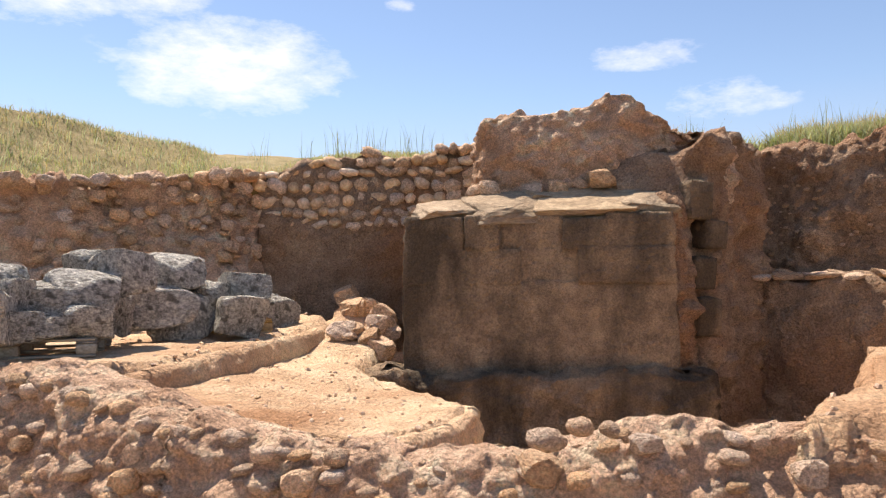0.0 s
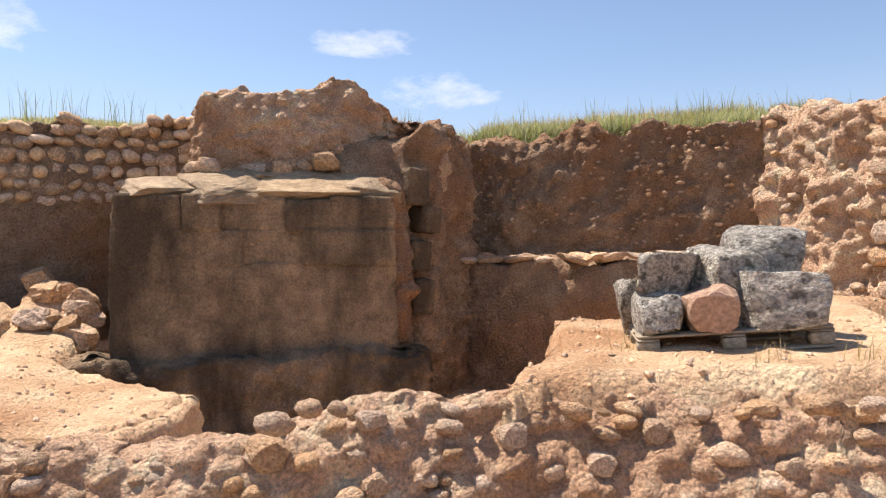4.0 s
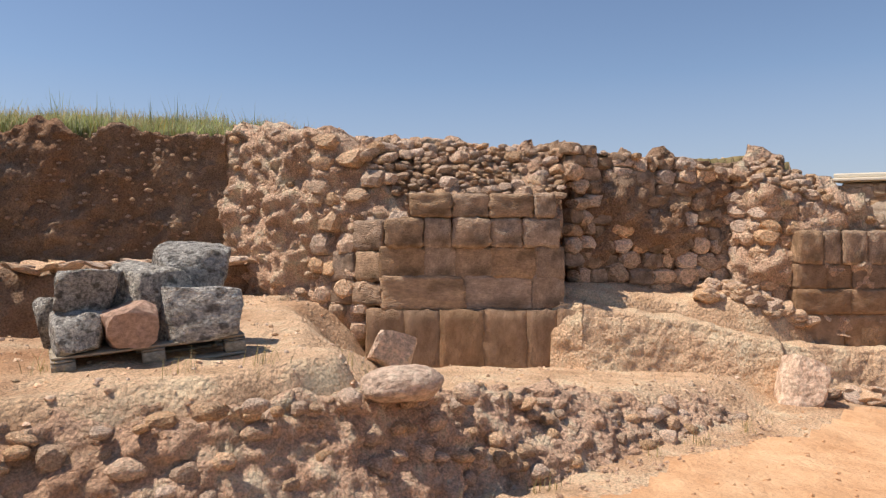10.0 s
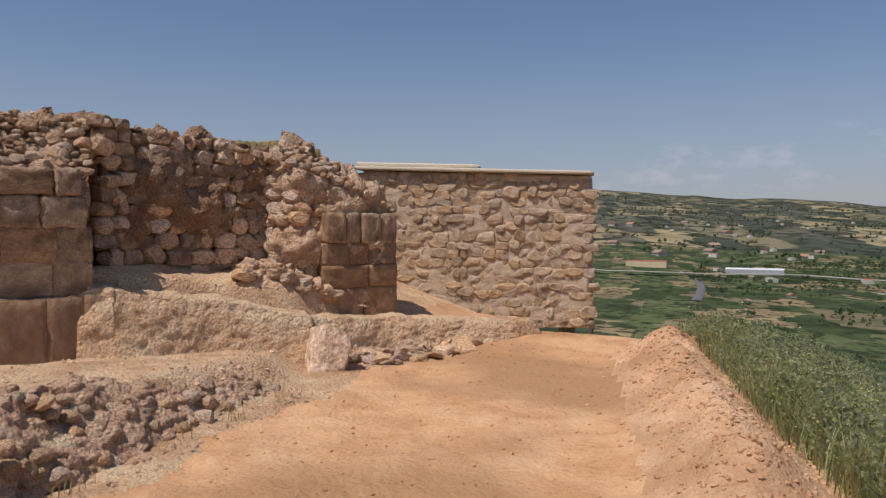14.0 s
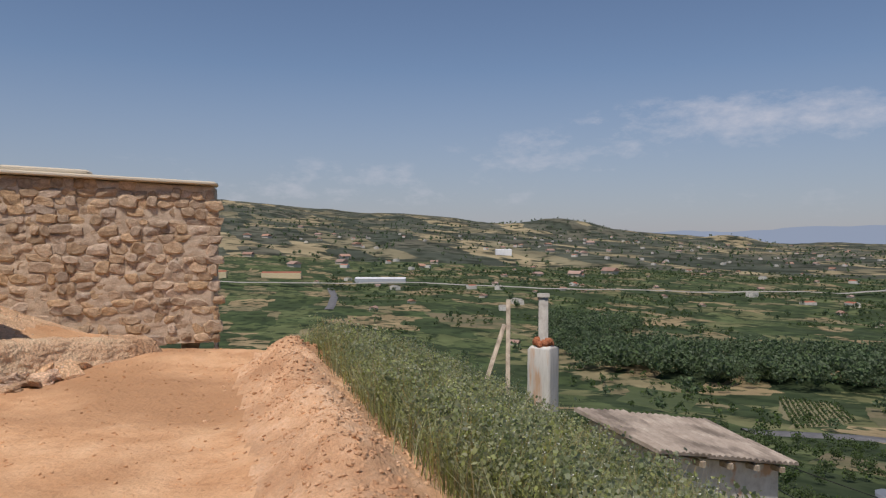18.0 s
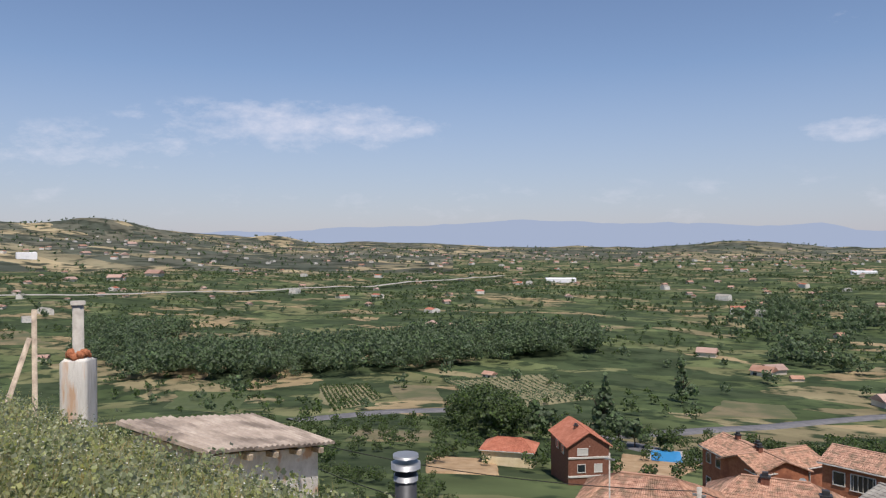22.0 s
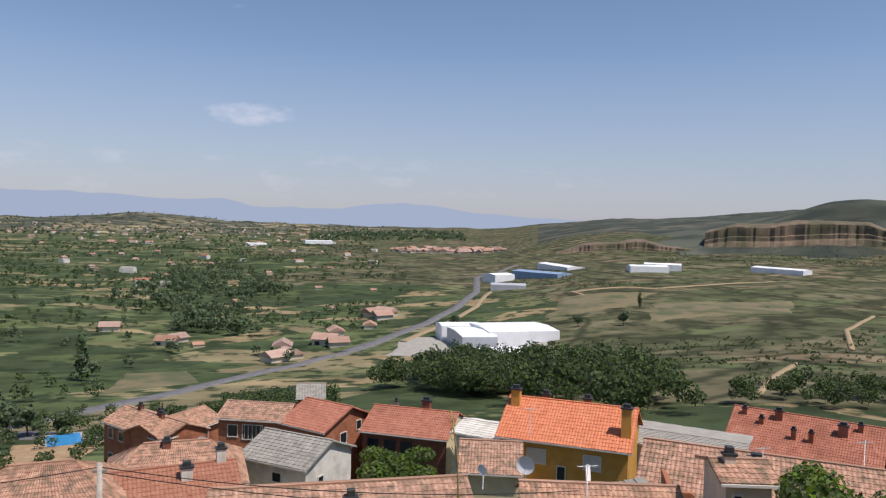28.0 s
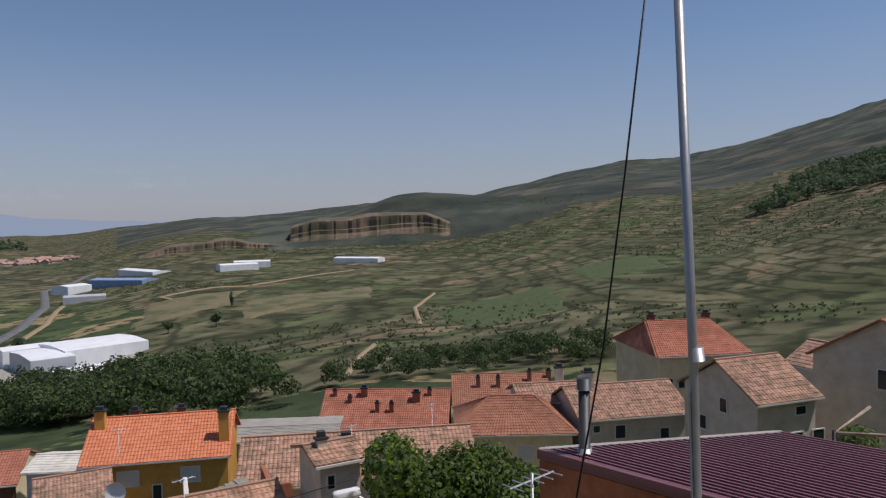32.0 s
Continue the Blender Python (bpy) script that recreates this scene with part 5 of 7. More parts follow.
wood("riverside_wood", "dense dark poplar wood along the river", scatter([(290, -209), (207, -257), (177, -312), (134, -380), (154, -436), (235, -386), (285, -300), (341, -246)], 620, 301), 14, DARKLEAF, 301, 210, "round", 0.034)
wood("riverside_wood", "dark trees along the river below the shed", scatter([(333, -220), (266, -223), (290, -209), (360, -225), (520, -330), (400, -340)], 200, 302), 12, DARKLEAF, 302, 160, "round", 0.04)
wood("village_wood", "dense green wood between the village and the factory", scatter([(-18, -205), (-37, -215), (-51, -166), (-66, -128), (-80, -128), (-95, -172), (-92, -215), (-62, -250)], 210, 303), 11, LEAF, 303, 420, "round", 0.027)
wood("village_wood", "leafy trees along the road below the brick houses", scatter([(12, -150), (-12, -150), (-14, -175), (13, -170)], 60, 316), 6, LEAF, 316, 420, "round", 0.027)
wood("village_wood", "green trees behind the terraced houses", scatter([(-94, -138), (-122, -112), (-137, -90), (-165, -112), (-150, -130), (-112, -147)], 70, 304), 7, LEAF, 304, 400, "round", 0.028)
wood("garden_trees", "cluster of green trees on the village edge", scatter([(77, -128), (67, -138), (92, -195), (118, -200)], 30, 305), 11, LEAF, 305, 800, "round", 0.022)
wood("garden_trees", "trees and shrubs in the gardens below the village", scatter([(20, -122), (60, -100), (95, -75), (150, -80), (170, -130), (125, -160), (60, -185), (0, -190)], 420, 306), 3.4, LEAF, 306, 150, "round", 0.045)
wood("garden_trees", "low shrubs and hedges on the slope under the shed", scatter([(22, -18), (60, -30), (95, -75), (60, -95), (30, -60)], 180, 315), 2.4, LEAF, 315, 240, "round", 0.035)
wood("far_wood", "dark woods in the far valley", scatter([(109, -512), (56, -463), (-11, -600), (40, -900), (110, -800)], 150, 307), 11, DARKLEAF, 307, 60, "round", 0.075)
wood("far_wood", "grove of dark trees in the fields", scatter([(52, -404), (11, -377), (21, -470), (60, -480)], 40, 308), 11, DARKLEAF, 308, 100, "round", 0.06)
wood("far_wood", "dark woods near the horizon", scatter([(-280, -2900), (-700, -2850), (-480, -1800), (-60, -2000)], 420, 309), 15, DARKLEAF, 309, 24, "round", 0.12)


def hedges(x, y):
    return fractal(x * 0.012, y * 0.012, octaves=3, seed=91) > 0.1


VALLEY = [(120, -150), (420, -150), (950, -250), (1300, -900), (700, -1600), (-200, -1600), (-120, -640), (-40, -330), (30, -220)]
wood("orchard_trees", "rows and thickets of orchard trees over the valley floor", scatter(VALLEY, 7500, 310, hedges), 4.0, LEAF, 310, 26, "round", 0.1)
wood("hedge_trees", "dark hedgerow trees scattered between the fields", scatter(VALLEY, 900, 311), 7.5, DARKLEAF, 311, 60, "round", 0.075)
wood("far_hedges", "far hedges and copses across the plain", scatter([(950, -250), (3800, -300), (3000, -2300), (1500, -3800), (-600, -4200), (-200, -1600), (700, -1600), (1300, -900)], 2200, 312), 11, DARKLEAF, 312, 12, "round", 0.17)
SLOPE = [(-100, -230), (-150, -150), (-180, -60), (-700, -150), (-1100, -800), (-650, -1000), (-260, -760), (-130, -480), (-110, -320)]
wood("hill_scrub", "scattered scrub and low trees on the terraced hillside", scatter(SLOPE, 7000, 313, lambda x, y: fractal(x * 0.012, y * 0.005, octaves=3, seed=93) > 0.05), 1.7, LEAF, 313, 18, "round", 0.13)
wood("pine_wood", "dark pine wood on the spur of the hill", scatter([(-682, -296), (-805, -318), (-946, -334), (-1060, -292), (-900, -150), (-690, -160), (-725, -251)], 460, 314), 14, DARKLEAF, 314, 60, "round", 0.075)


# ---- vineyard rows, roads, tracks and bare fields ----
def draped(name, line, width, mat, label, lift=0.35, kind="structure", category="road"):
    """A road laid on the ground, with a raised edge."""
    p, length = resample(line, max(2.0, width * 0.5))
    n = normals(p)
    V = []
    for s, up in ((-0.56, -0.6), (-0.5, 0), (0, 0.06), (0.5, 0), (0.56, -0.6)):
        q = p[:, :2] + n * width * s
        V.append(np.stack([q[:, 0], q[:, 1], ground_height(p[:, 0], p[:, 1]) + lift + up], 1))
    return tagged(grid_object(name, np.array(V), mat), label, category, kind=kind)


ASPHALT = material("asphalt", [rgb("5c5c5e"), rgb("6c6c6d"), rgb("7a7979")], scale=0.4, bump=0)
TRACK = material("pale_track", [rgb("8f7f63"), rgb("a39073")], scale=0.4, bump=0)
CONCRETE = material("pale_concrete", [rgb("8f8c84"), rgb("a9a69c")], scale=0.5, bump=0.1)
draped("road", [(140, -151), (130, -182), (109, -205)], 6, ASPHALT, "grey asphalt lane along the valley")
draped("road", [(-60, -110), (0, -125), (60, -160), (52, -176), (40, -200), (22, -241), (4, -277), (-19, -310), (-44, -336)], 5, ASPHALT, "grey asphalt road leaving the village", 0.4)
draped("road", [(-30, -322), (-44, -338), (-83, -412), (-118, -475), (-161, -587), (-184, -670), (-200, -730), (-240, -800), (-300, -900)], 5.5, ASPHALT, "wide grey highway curving past the factory", 0.6)
draped("road_verge", [(-58, -338), (-95, -410), (-130, -473), (-172, -583)], 3, TRACK, "pale gravel verge beside the highway", 0.7)
draped("road", [(70, -560), (35, -470), (20, -430)], 5, TRACK, "pale farm track between the fields", 0.5)
draped("track", [(-105, -145), (-132, -174), (-158, -198)], 1.6, TRACK, "worn earth track up the hillside", 0.4)
draped("track", [(-212, -236), (-255, -288), (-318, -340)], 2.0, TRACK, "worn pale track on the terraces", 0.4)
draped("track", [(-203, -437), (-204, -489), (-295, -514), (-420, -560)], 2.6, TRACK, "pale track crossing the hillside", 0.5)
draped("viaduct", [(900, -60), (870, -150), (856, -364), (656, -517), (569, -1135)], 8, CONCRETE, "pale concrete motorway across the valley", 4.5)
draped("road", [(600, -170), (720, -210), (840, -240)], 7, ASPHALT, "grey road towards the motorway", 0.5)

VINE_SOIL = material("vineyard_soil", [rgb("6f6d50"), rgb("7f7a5c"), rgb("8a8366")], scale=0.6, bump=0)
STUBBLE = material("dry_stubble_field", [rgb("6a634a"), rgb("7a7056"), rgb("626046")], scale=0.25, bump=0, second=(rgb("585c40"), 0.06, 0.45, 0.6))
GREENFIELD = material("green_meadow", [rgb("414c30"), rgb("4d5838"), rgb("596241")], scale=0.3, bump=0)


def field(name, poly, mat, label, lift=0.25):
    """A plot of land laid on the ground between four corners."""
    a, b, c, d = (np.array(p, float) for p in poly)
    u = np.linspace(0, 1, 24)
    U, W = np.meshgrid(u, u, indexing="ij")
    P = ((1 - U) * (1 - W))[..., None] * a + (U * (1 - W))[..., None] * b + (U * W)[..., None] * c + ((1 - U) * W)[..., None] * d
    wob = 0.03 * np.linalg.norm(c - a)
    P = P + wob * np.stack([fractal(P[..., 0] * .05, P[..., 1] * .05, seed=71), fractal(P[..., 0] * .05, P[..., 1] * .05, seed=72)], -1)
    z = ground_height(P[..., 0], P[..., 1]) + lift
    z[0], z[-1], z[:, 0], z[:, -1] = z[0] - 1, z[-1] - 1, z[:, 0] - 1, z[:, -1] - 1
    return tagged(grid_object(name, np.concatenate([P, z[..., None]], -1), mat), label, "field", kind="structure")


def vine_rows(poly, rows, mat, label, seed, tall=1.3):
    """Vines in straight rows over a plot, each row a line of leaf clumps."""
    a, b, c, d = (np.array(p, float) for p in poly)
    spots = []
    for k in range(rows):
        f = (k + 0.5) / rows
        s, e = a * (1 - f) + b * f, d * (1 - f) + c * f
        m = int(np.linalg.norm(e - s) / 1.6)
        spots += [s + (e - s) * (j + 0.5) / m for j in range(m)]
    return wood("vine_rows", label, spots, tall * 1.25, mat, seed, 12, "round", 0.13)


VINE = [(168, -274), (134, -308), (86, -246), (108, -211)]
field("vineyard", VINE, VINE_SOIL, "large vineyard plot with soil between the vines", 0.7)
vine_rows(VINE, 16, DARKLEAF, "green vines in long straight rows", 321, 1.3)
VINE_B = [(208, -240), (187, -247), (157, -216), (143, -172)]
field("vineyard", VINE_B, VINE_SOIL, "small vineyard plot beside dry fields", 0.6)
vine_rows(VINE_B, 12, LEAF, "bright green young vines in rows", 322)
field("dry_field", [(51, -222), (24, -252), (30, -282), (52, -280)], STUBBLE, "dry tan stubble field beside the road")
field("dry_field", [(215, -166), (170, -158), (226, -220), (256, -205)], GREENFIELD, "mown green meadow below the shed")
field("dry_field", [(178, -249), (158, -255), (132, -217), (148, -211)], STUBBLE, "dry tan field beside the vineyard")
field("dry_field", [(270, -300), (330, -340), (420, -330), (330, -280)], STUBBLE, "tan fallow field beyond the wood", 0.6)
field("dry_field", [(430, -260), (520, -290), (560, -240), (470, -220)], STUBBLE, "pale fallow field in the valley", 0.6)
field("dry_field", [(-150, -395), (-205, -400), (-260, -470), (-190, -470)], STUBBLE, "dry field on the hillside", 0.6)
field("dry_field", [(-190, -350), (-290, -360), (-330, -420), (-230, -420)], STUBBLE, "broad tan field on the hillside terraces", 0.6)

SOIL = material("bare_garden_soil", [rgb("8a7256"), rgb("9f8767"), rgb("b09a7c")], scale=0.4, bump=0)
field("bare_plot", [(62, -96), (52, -104), (60, -118), (72, -112)], SOIL, "bare earth garden plot beside the villa")
field("bare_plot", [(40, -118), (30, -122), (28, -140), (46, -142)], SOIL, "pale earth yard round the villa")
field("bare_plot", [(0, -128), (-14, -122), (-20, -140), (-2, -146)], STUBBLE, "dry grass field behind the brick houses")
field("bare_plot", [(96, -118), (80, -126), (92, -150), (110, -142)], STUBBLE, "dry meadow beside the lane")
field("terrace_field", [(-200, -200), (-260, -190), (-330, -260), (-250, -270)], GREENFIELD, "green terrace field on the hillside", 0.6)
field("terrace_field", [(-330, -230), (-390, -220), (-470, -280), (-390, -290)], GREENFIELD, "green terrace field high on the hillside", 0.6)

# ---- cliffs and blue mountains ----
CLIFF = material("red_clay_cliff", [rgb("665a4c"), rgb("776857"), rgb("877564")], scale=0.08, bump=0, second=(rgb("5c5845"), 0.03, 0.42, 0.58), space="World")
cliff = empty("cliff")
tagged(cliff, "eroded red clay cliffs below the ridge", "cliff", kind="structure")


def bluff(name, line, mat, seed, depth=90, flute=9.0, talus=35, parent=None):
    """An eroded clay cliff along (x, y, base z, top z): talus at its foot, fluted upright face, top running back."""
    p, length = resample(line, 3.0)
    n = normals(p)
    s = np.linspace(0, length, len(p))
    cut = flute * (np.abs(value_noise(s / 16, 0 * s, seed=seed)) + 0.6 * np.abs(value_noise(s / 6, 0 * s, seed=seed + 1)) + 1.2 * value_noise(s / 60, 0 * s, seed=seed + 2))
    h = p[:, 3] - p[:, 2] + 3.0 * value_noise(s / 40, 0 * s, seed=seed + 3)
    V = []
    for out, f in ((talus, -0.5), (talus * 0.55, -0.12), (5, 0.2), (1.5, 0.3), (0.5, 0.48), (-2.0, 0.52), (-3, 0.8), (-4, 0.95), (-9, 1.0), (-depth * 0.4, 1.1), (-depth, 1.15), (-depth - 20, 0.2)):
        k = 1.0 if -5 < out < 6 else 0.4
        q = p[:, :2] + n * (out + cut * k)[:, None]
        V.append(np.c_[q, p[:, 2] + h * f + (0.6 * value_noise(s / 5, 0 * s + f * 9, seed=seed + 4) if f > 0.1 else 0)])
    return grid_object(name, np.array(V), mat, parent=parent, smooth=False)


bluff("cliff_face", [(-588, -935, -30, -4), (-616, -912, -26, 5), (-677, -867, -24, 7), (-715, -836, -18, 8), (-745, -810, -16, 9), (-770, -786, -16, -6)], CLIFF, 331, 70, 5, 22, parent=cliff)
bluff("cliff_face", [(-400, -1020, -46, -40), (-440, -1002, -42, -26), (-500, -972, -40, -24), (-545, -950, -38, -28), (-580, -925, -38, -32)], CLIFF, 332, 50, 6, 16, parent=cliff)
# unlit emissive backdrop: mountains glow evenly, the air's haze is put into their blue
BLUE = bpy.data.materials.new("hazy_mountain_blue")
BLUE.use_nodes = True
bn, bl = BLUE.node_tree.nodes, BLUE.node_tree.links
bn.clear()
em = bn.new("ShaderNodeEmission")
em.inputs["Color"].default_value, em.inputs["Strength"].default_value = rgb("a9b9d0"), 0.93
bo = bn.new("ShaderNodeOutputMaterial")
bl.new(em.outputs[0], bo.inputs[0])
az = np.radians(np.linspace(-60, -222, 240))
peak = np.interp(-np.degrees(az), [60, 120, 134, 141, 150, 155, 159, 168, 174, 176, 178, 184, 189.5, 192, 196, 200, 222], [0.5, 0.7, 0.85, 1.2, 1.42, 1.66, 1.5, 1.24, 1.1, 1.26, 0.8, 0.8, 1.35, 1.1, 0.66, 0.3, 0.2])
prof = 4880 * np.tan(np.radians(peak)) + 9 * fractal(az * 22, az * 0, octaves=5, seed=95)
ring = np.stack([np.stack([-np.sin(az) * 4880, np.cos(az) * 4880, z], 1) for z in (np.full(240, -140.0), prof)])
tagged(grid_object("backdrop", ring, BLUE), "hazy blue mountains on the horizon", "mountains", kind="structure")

# ---- village houses ----
TILE_NEW = material("new_orange_tile", [rgb("b86a48"), rgb("cc7d58"), rgb("d58c68")], scale=2, bump=0.2, vary=0.05)
TILE_RED = material("terracotta_tile", [rgb("955c49"), rgb("a96d57"), rgb("b67e68")], scale=1.5, bump=0.2, vary=0.05, second=(rgb("95604c"), 0.4, 0.5, 0.7))
TILE_OLD = material("old_mixed_tile", [rgb("8a6a5a"), rgb("b08a74"), rgb("cba890")], scale=3, bump=0.3, second=(rgb("7d6a58"), 1.6, 0.45, 0.65), vary=0.05)
TILE_BROWN = material("brown_tile", [rgb("8a5c4a"), rgb("9c6d58"), rgb("aa7c66")], scale=1.5, bump=0.2)
OCHRE = material("ochre_render", [rgb("b9873f"), rgb("c8954a"), rgb("d3a258")], scale=0.8, bump=0.1)
CREAM = material("cream_render", [rgb("c9b78f"), rgb("d8c8a2"), rgb("e2d4b2")], scale=0.8, bump=0.1)
WHITE = material("white_limewash", [rgb("c4c0b6"), rgb("d6d2c8"), rgb("e4e0d6")], scale=0.9, bump=0.2, second=(rgb("b0aba0"), 0.6, 0.5, 0.7))
GREYR = material("grey_render", [rgb("b3a898"), rgb("c4b9a8"), rgb("d2c8b8")], scale=0.9, bump=0.2)
BRICK = material("orange_brick", [rgb("8f5b42"), rgb("a56c50"), rgb("b37a5c")], scale=3, bump=0.3, second=(rgb("855440"), 0.7, 0.5, 0.7))
BROWNBRICK = material("brown_brick", [rgb("6a4636"), rgb("7b5343"), rgb("8a6150")], scale=3, bump=0.3)
SLATE = material("fibre_cement_roof", [rgb("7d7a72"), rgb("939087"), rgb("a5a298")], scale=1.2, bump=0.2)
GLASS = material("dark_window_glass", [rgb("1d2226"), rgb("2b3238")], scale=1, rough=0.1, spec=0.5, bump=0)
FRAMEW = plain("white_frame", rgb("d8d5cc"))
BROWNW = plain("brown_frame", rgb("5a4334"))
SHUTTER = plain("pale_roller_shutter", rgb("c9c6bd"))
METAL = plain("galvanised_metal", rgb("a3a6a8"), 0.45, 0.6)
BLACK = plain("black_cable", rgb("1c1b1a"), 0.5)
DARKM = plain("dark_stove_pipe", rgb("4a4c4e"), 0.5, 0.5)
MAROON = material("maroon_metal_sheet", [rgb("6a434a"), rgb("775056"), rgb("835d62")], scale=1.2, rough=0.45, bump=0.1, spec=0.4)
UNIT = {}


def box_mesh(mat, bevel=0.03):
    """A unit box with slightly eased edges, one for each material."""
    if mat.name not in UNIT:
        bm = bmesh.new()
        bmesh.ops.create_cube(bm, size=1.0)
        bmesh.ops.bevel(bm, geom=bm.edges[:], offset=bevel, segments=1, affect="EDGES")
        me = bpy.data.meshes.new("part")
        bm.to_mesh(me)
        bm.free()
        me.materials.append(mat)
        UNIT[mat.name] = me
    return UNIT[mat.name]


def box_part(name, mat, parent, at, size, turn=(0, 0, 0), label=""):
    ob = piece(name, box_mesh(mat), parent, at, size, turn)
    if label:
        tagged(ob, label)
    return ob


def tiled_slope(name, parent, mat, a, b, c, d, pitch=0.26, course=0.38, wave=0.05, thick=0.1):
    """A tiled slope between eave a-b and ridge d-c, with rounded tile rows running down and stepped courses."""
    a, b, c, d = (np.array(p, float) for p in (a, b, c, d))
    wide, run = np.linalg.norm(b - a), np.linalg.norm(d - a)
    nu = int(min(420, max(8, wide / pitch * 4)))
    nv = int(min(60, max(2, run / course))) * 2
    u = np.linspace(0, 1, nu + 1)
    v = np.repeat(np.arange(nv // 2 + 1) / (nv // 2), 2)[1:-1]
    U, W = np.meshgrid(u, v, indexing="ij")
    P = ((1 - U) * (1 - W))[..., None] * a + (U * (1 - W))[..., None] * b + (U * W)[..., None] * c + ((1 - U) * W)[..., None] * d
    up = np.cross(b - a, d - a)
    up /= np.linalg.norm(up)
    if up[2] < 0:
        up = -up
    lift = wave * np.abs(np.sin(U * wide / pitch * math.pi)) + 0.03 * (np.arange(len(v)) % 2 == 0)[None, :] + 0.012 * fractal(U * wide * 1.2, W * run * 1.2, seed=int(abs(a[0] * 10)) % 97, octaves=2)
    top = P + (lift[..., None] + thick) * up
    low = P.copy()
    V = np.concatenate([low[:1] - 0 * up, top, low[-1:]], 0)
    V = np.concatenate([V[:, :1] - thick * 0 * up, V, V[:, -1:]], 1)
    V[:, 0] = np.concatenate([low[:1, 0], P[:, 0], low[-1:, 0]])
    V[:, -1] = np.concatenate([low[:1, -1], P[:, -1], low[-1:, -1]])
    return grid_object(name, V, mat, parent=parent, smooth=False)


def house(name, label, A, B, depth, eave, rise, wall, roof, base=None, over=0.35, front=(), right=(), left=(), chimneys=(), ridge_part=0.5, hip=0.0, gable_mat=None,
          category="house", pitch=0.26, frame=None, across=False, group="village houses"):
    """A house with its front from A to B and a tiled roof; openings as (along, sill height under the eave, width, height, kind)."""
    A, B = Vector(A), Vector(B)
    ex = (B - A)
    L = ex.length
    ex.normalize()
    yaw = math.atan2(ex.y, ex.x)
    mid = A + ex * (L / 2) + Vector((-ex.y, ex.x)) * depth / 2
    z0 = (gz(mid.x, mid.y) - 1.5) if base is None else base
    ob = empty(name, A.x, A.y, z0)
    ob.rotation_euler = (0, 0, yaw)
    tagged(ob, label, category, group)
    h = eave - z0
    D = depth
    rx = D * ridge_part
    if across:
        g = L / 2
        wv = [(0, 0, 0), (L, 0, 0), (L, D, 0), (0, D, 0), (0, 0, h), (L, 0, h), (L, D, h), (0, D, h), (g, 0, h + rise), (g, D, h + rise)]
        wf = [(0, 3, 2, 1), (0, 1, 5, 8, 4), (1, 2, 6, 5), (2, 3, 7, 9, 6), (3, 0, 4, 7), (4, 8, 9, 7), (5, 6, 9, 8)]
    else:
        wv = [(0, 0, 0), (L, 0, 0), (L, D, 0), (0, D, 0), (0, 0, h), (L, 0, h), (L, D, h), (0, D, h), (hip * L, rx, h + rise), (L - hip * L, rx, h + rise)]
        wf = [(0, 3, 2, 1), (0, 1, 5, 4), (1, 2, 6, 9, 5), (2, 3, 7, 6), (3, 0, 4, 8, 7), (4, 5, 9, 8), (6, 7, 8, 9)]
    mesh_object("wall", wv, wf, wall, ob)
    o = over
    if across:
        s = rise / (L / 2)
        tiled_slope("roof_slope", ob, roof, (-o, D + o, h - o * s), (-o, -o, h - o * s), (L / 2, -o, h + rise), (L / 2, D + o, h + rise), pitch)
        tiled_slope("roof_slope", ob, roof, (L + o, -o, h - o * s), (L + o, D + o, h - o * s), (L / 2, D + o, h + rise), (L / 2, -o, h + rise), pitch)
    else:
        s, s2 = rise / rx, rise / (D - rx)
        k = hip * L
        tiled_slope("roof_slope", ob, roof, (-o, -o, h - o * s), (L + o, -o, h - o * s), (L + o * (not hip) - k, rx, h + rise), (-o * (not hip) + k, rx, h + rise), pitch)
        tiled_slope("roof_slope", ob, roof, (L + o, D + o, h - o * s2), (-o, D + o, h - o * s2), (-o * (not hip) + k, rx, h + rise), (L + o * (not hip) - k, rx, h + rise), pitch)
        if hip:
            tiled_slope("roof_hip", ob, roof, (L + o, -o, h - o * s), (L + o, D + o, h - o * s2), (L - k, rx + .01, h + rise), (L - k, rx - .01, h + rise), pitch)
            tiled_slope("roof_hip", ob, roof, (-o, D + o, h - o * s2), (-o, -o, h - o * s), (k, rx - .01, h + rise), (k, rx + .01, h + rise), pitch)
        box_part("ridge_cap", roof, ob, (L / 2, rx, h + rise + 0.12), (L - 2 * k + 2 * o * (not hip), 0.26, 0.14))
    box_part("gutter", frame or FRAMEW, ob, (L / 2, -o - 0.03, h - o * (0 if across else rise / rx) + 0.02), (L + 2 * o if not across else 0.1, 0.12, 0.12))

    def opening(px, py, turn, w, hh, z, kind):
        m = {"shutter": SHUTTER, "door": BROWNW, "green": TARP}.get(kind, GLASS)
        win = box_part("door" if kind == "door" else "window", m, ob, (px, py, z + hh / 2), (w, 0.06, hh), (0, 0, turn))
        fm = frame or (FRAMEW if kind != "brown" else BROWNW)
        for dx, dz, sx, sz in ((-0.5, 0, 0.08, 1), (0.5, 0, 0.08, 1), (0, 0.5, 1, 0.08), (0, -0.5, 1.1, 0.1)):
            fr = box_part("frame" if dz >= 0 else "sill", fm, win, (dx, -0.4, dz), (sx if sx >= 1 else sx / w, 1.6, sz if sz >= 1 else sz / hh))
        if kind == "bars":
            for j in range(5):
                box_part("mullion", fm, win, (-0.4 + j * 0.2, -0.5, 0), (0.05 / w, 1.2, 1))
    for x, dz, w, hh, kind in front:
        opening(x, -0.02, 0, w, hh, h - dz, kind)
    for y, dz, w, hh, kind in right:
        opening(L + 0.02, y, math.pi / 2, w, hh, h - dz, kind)
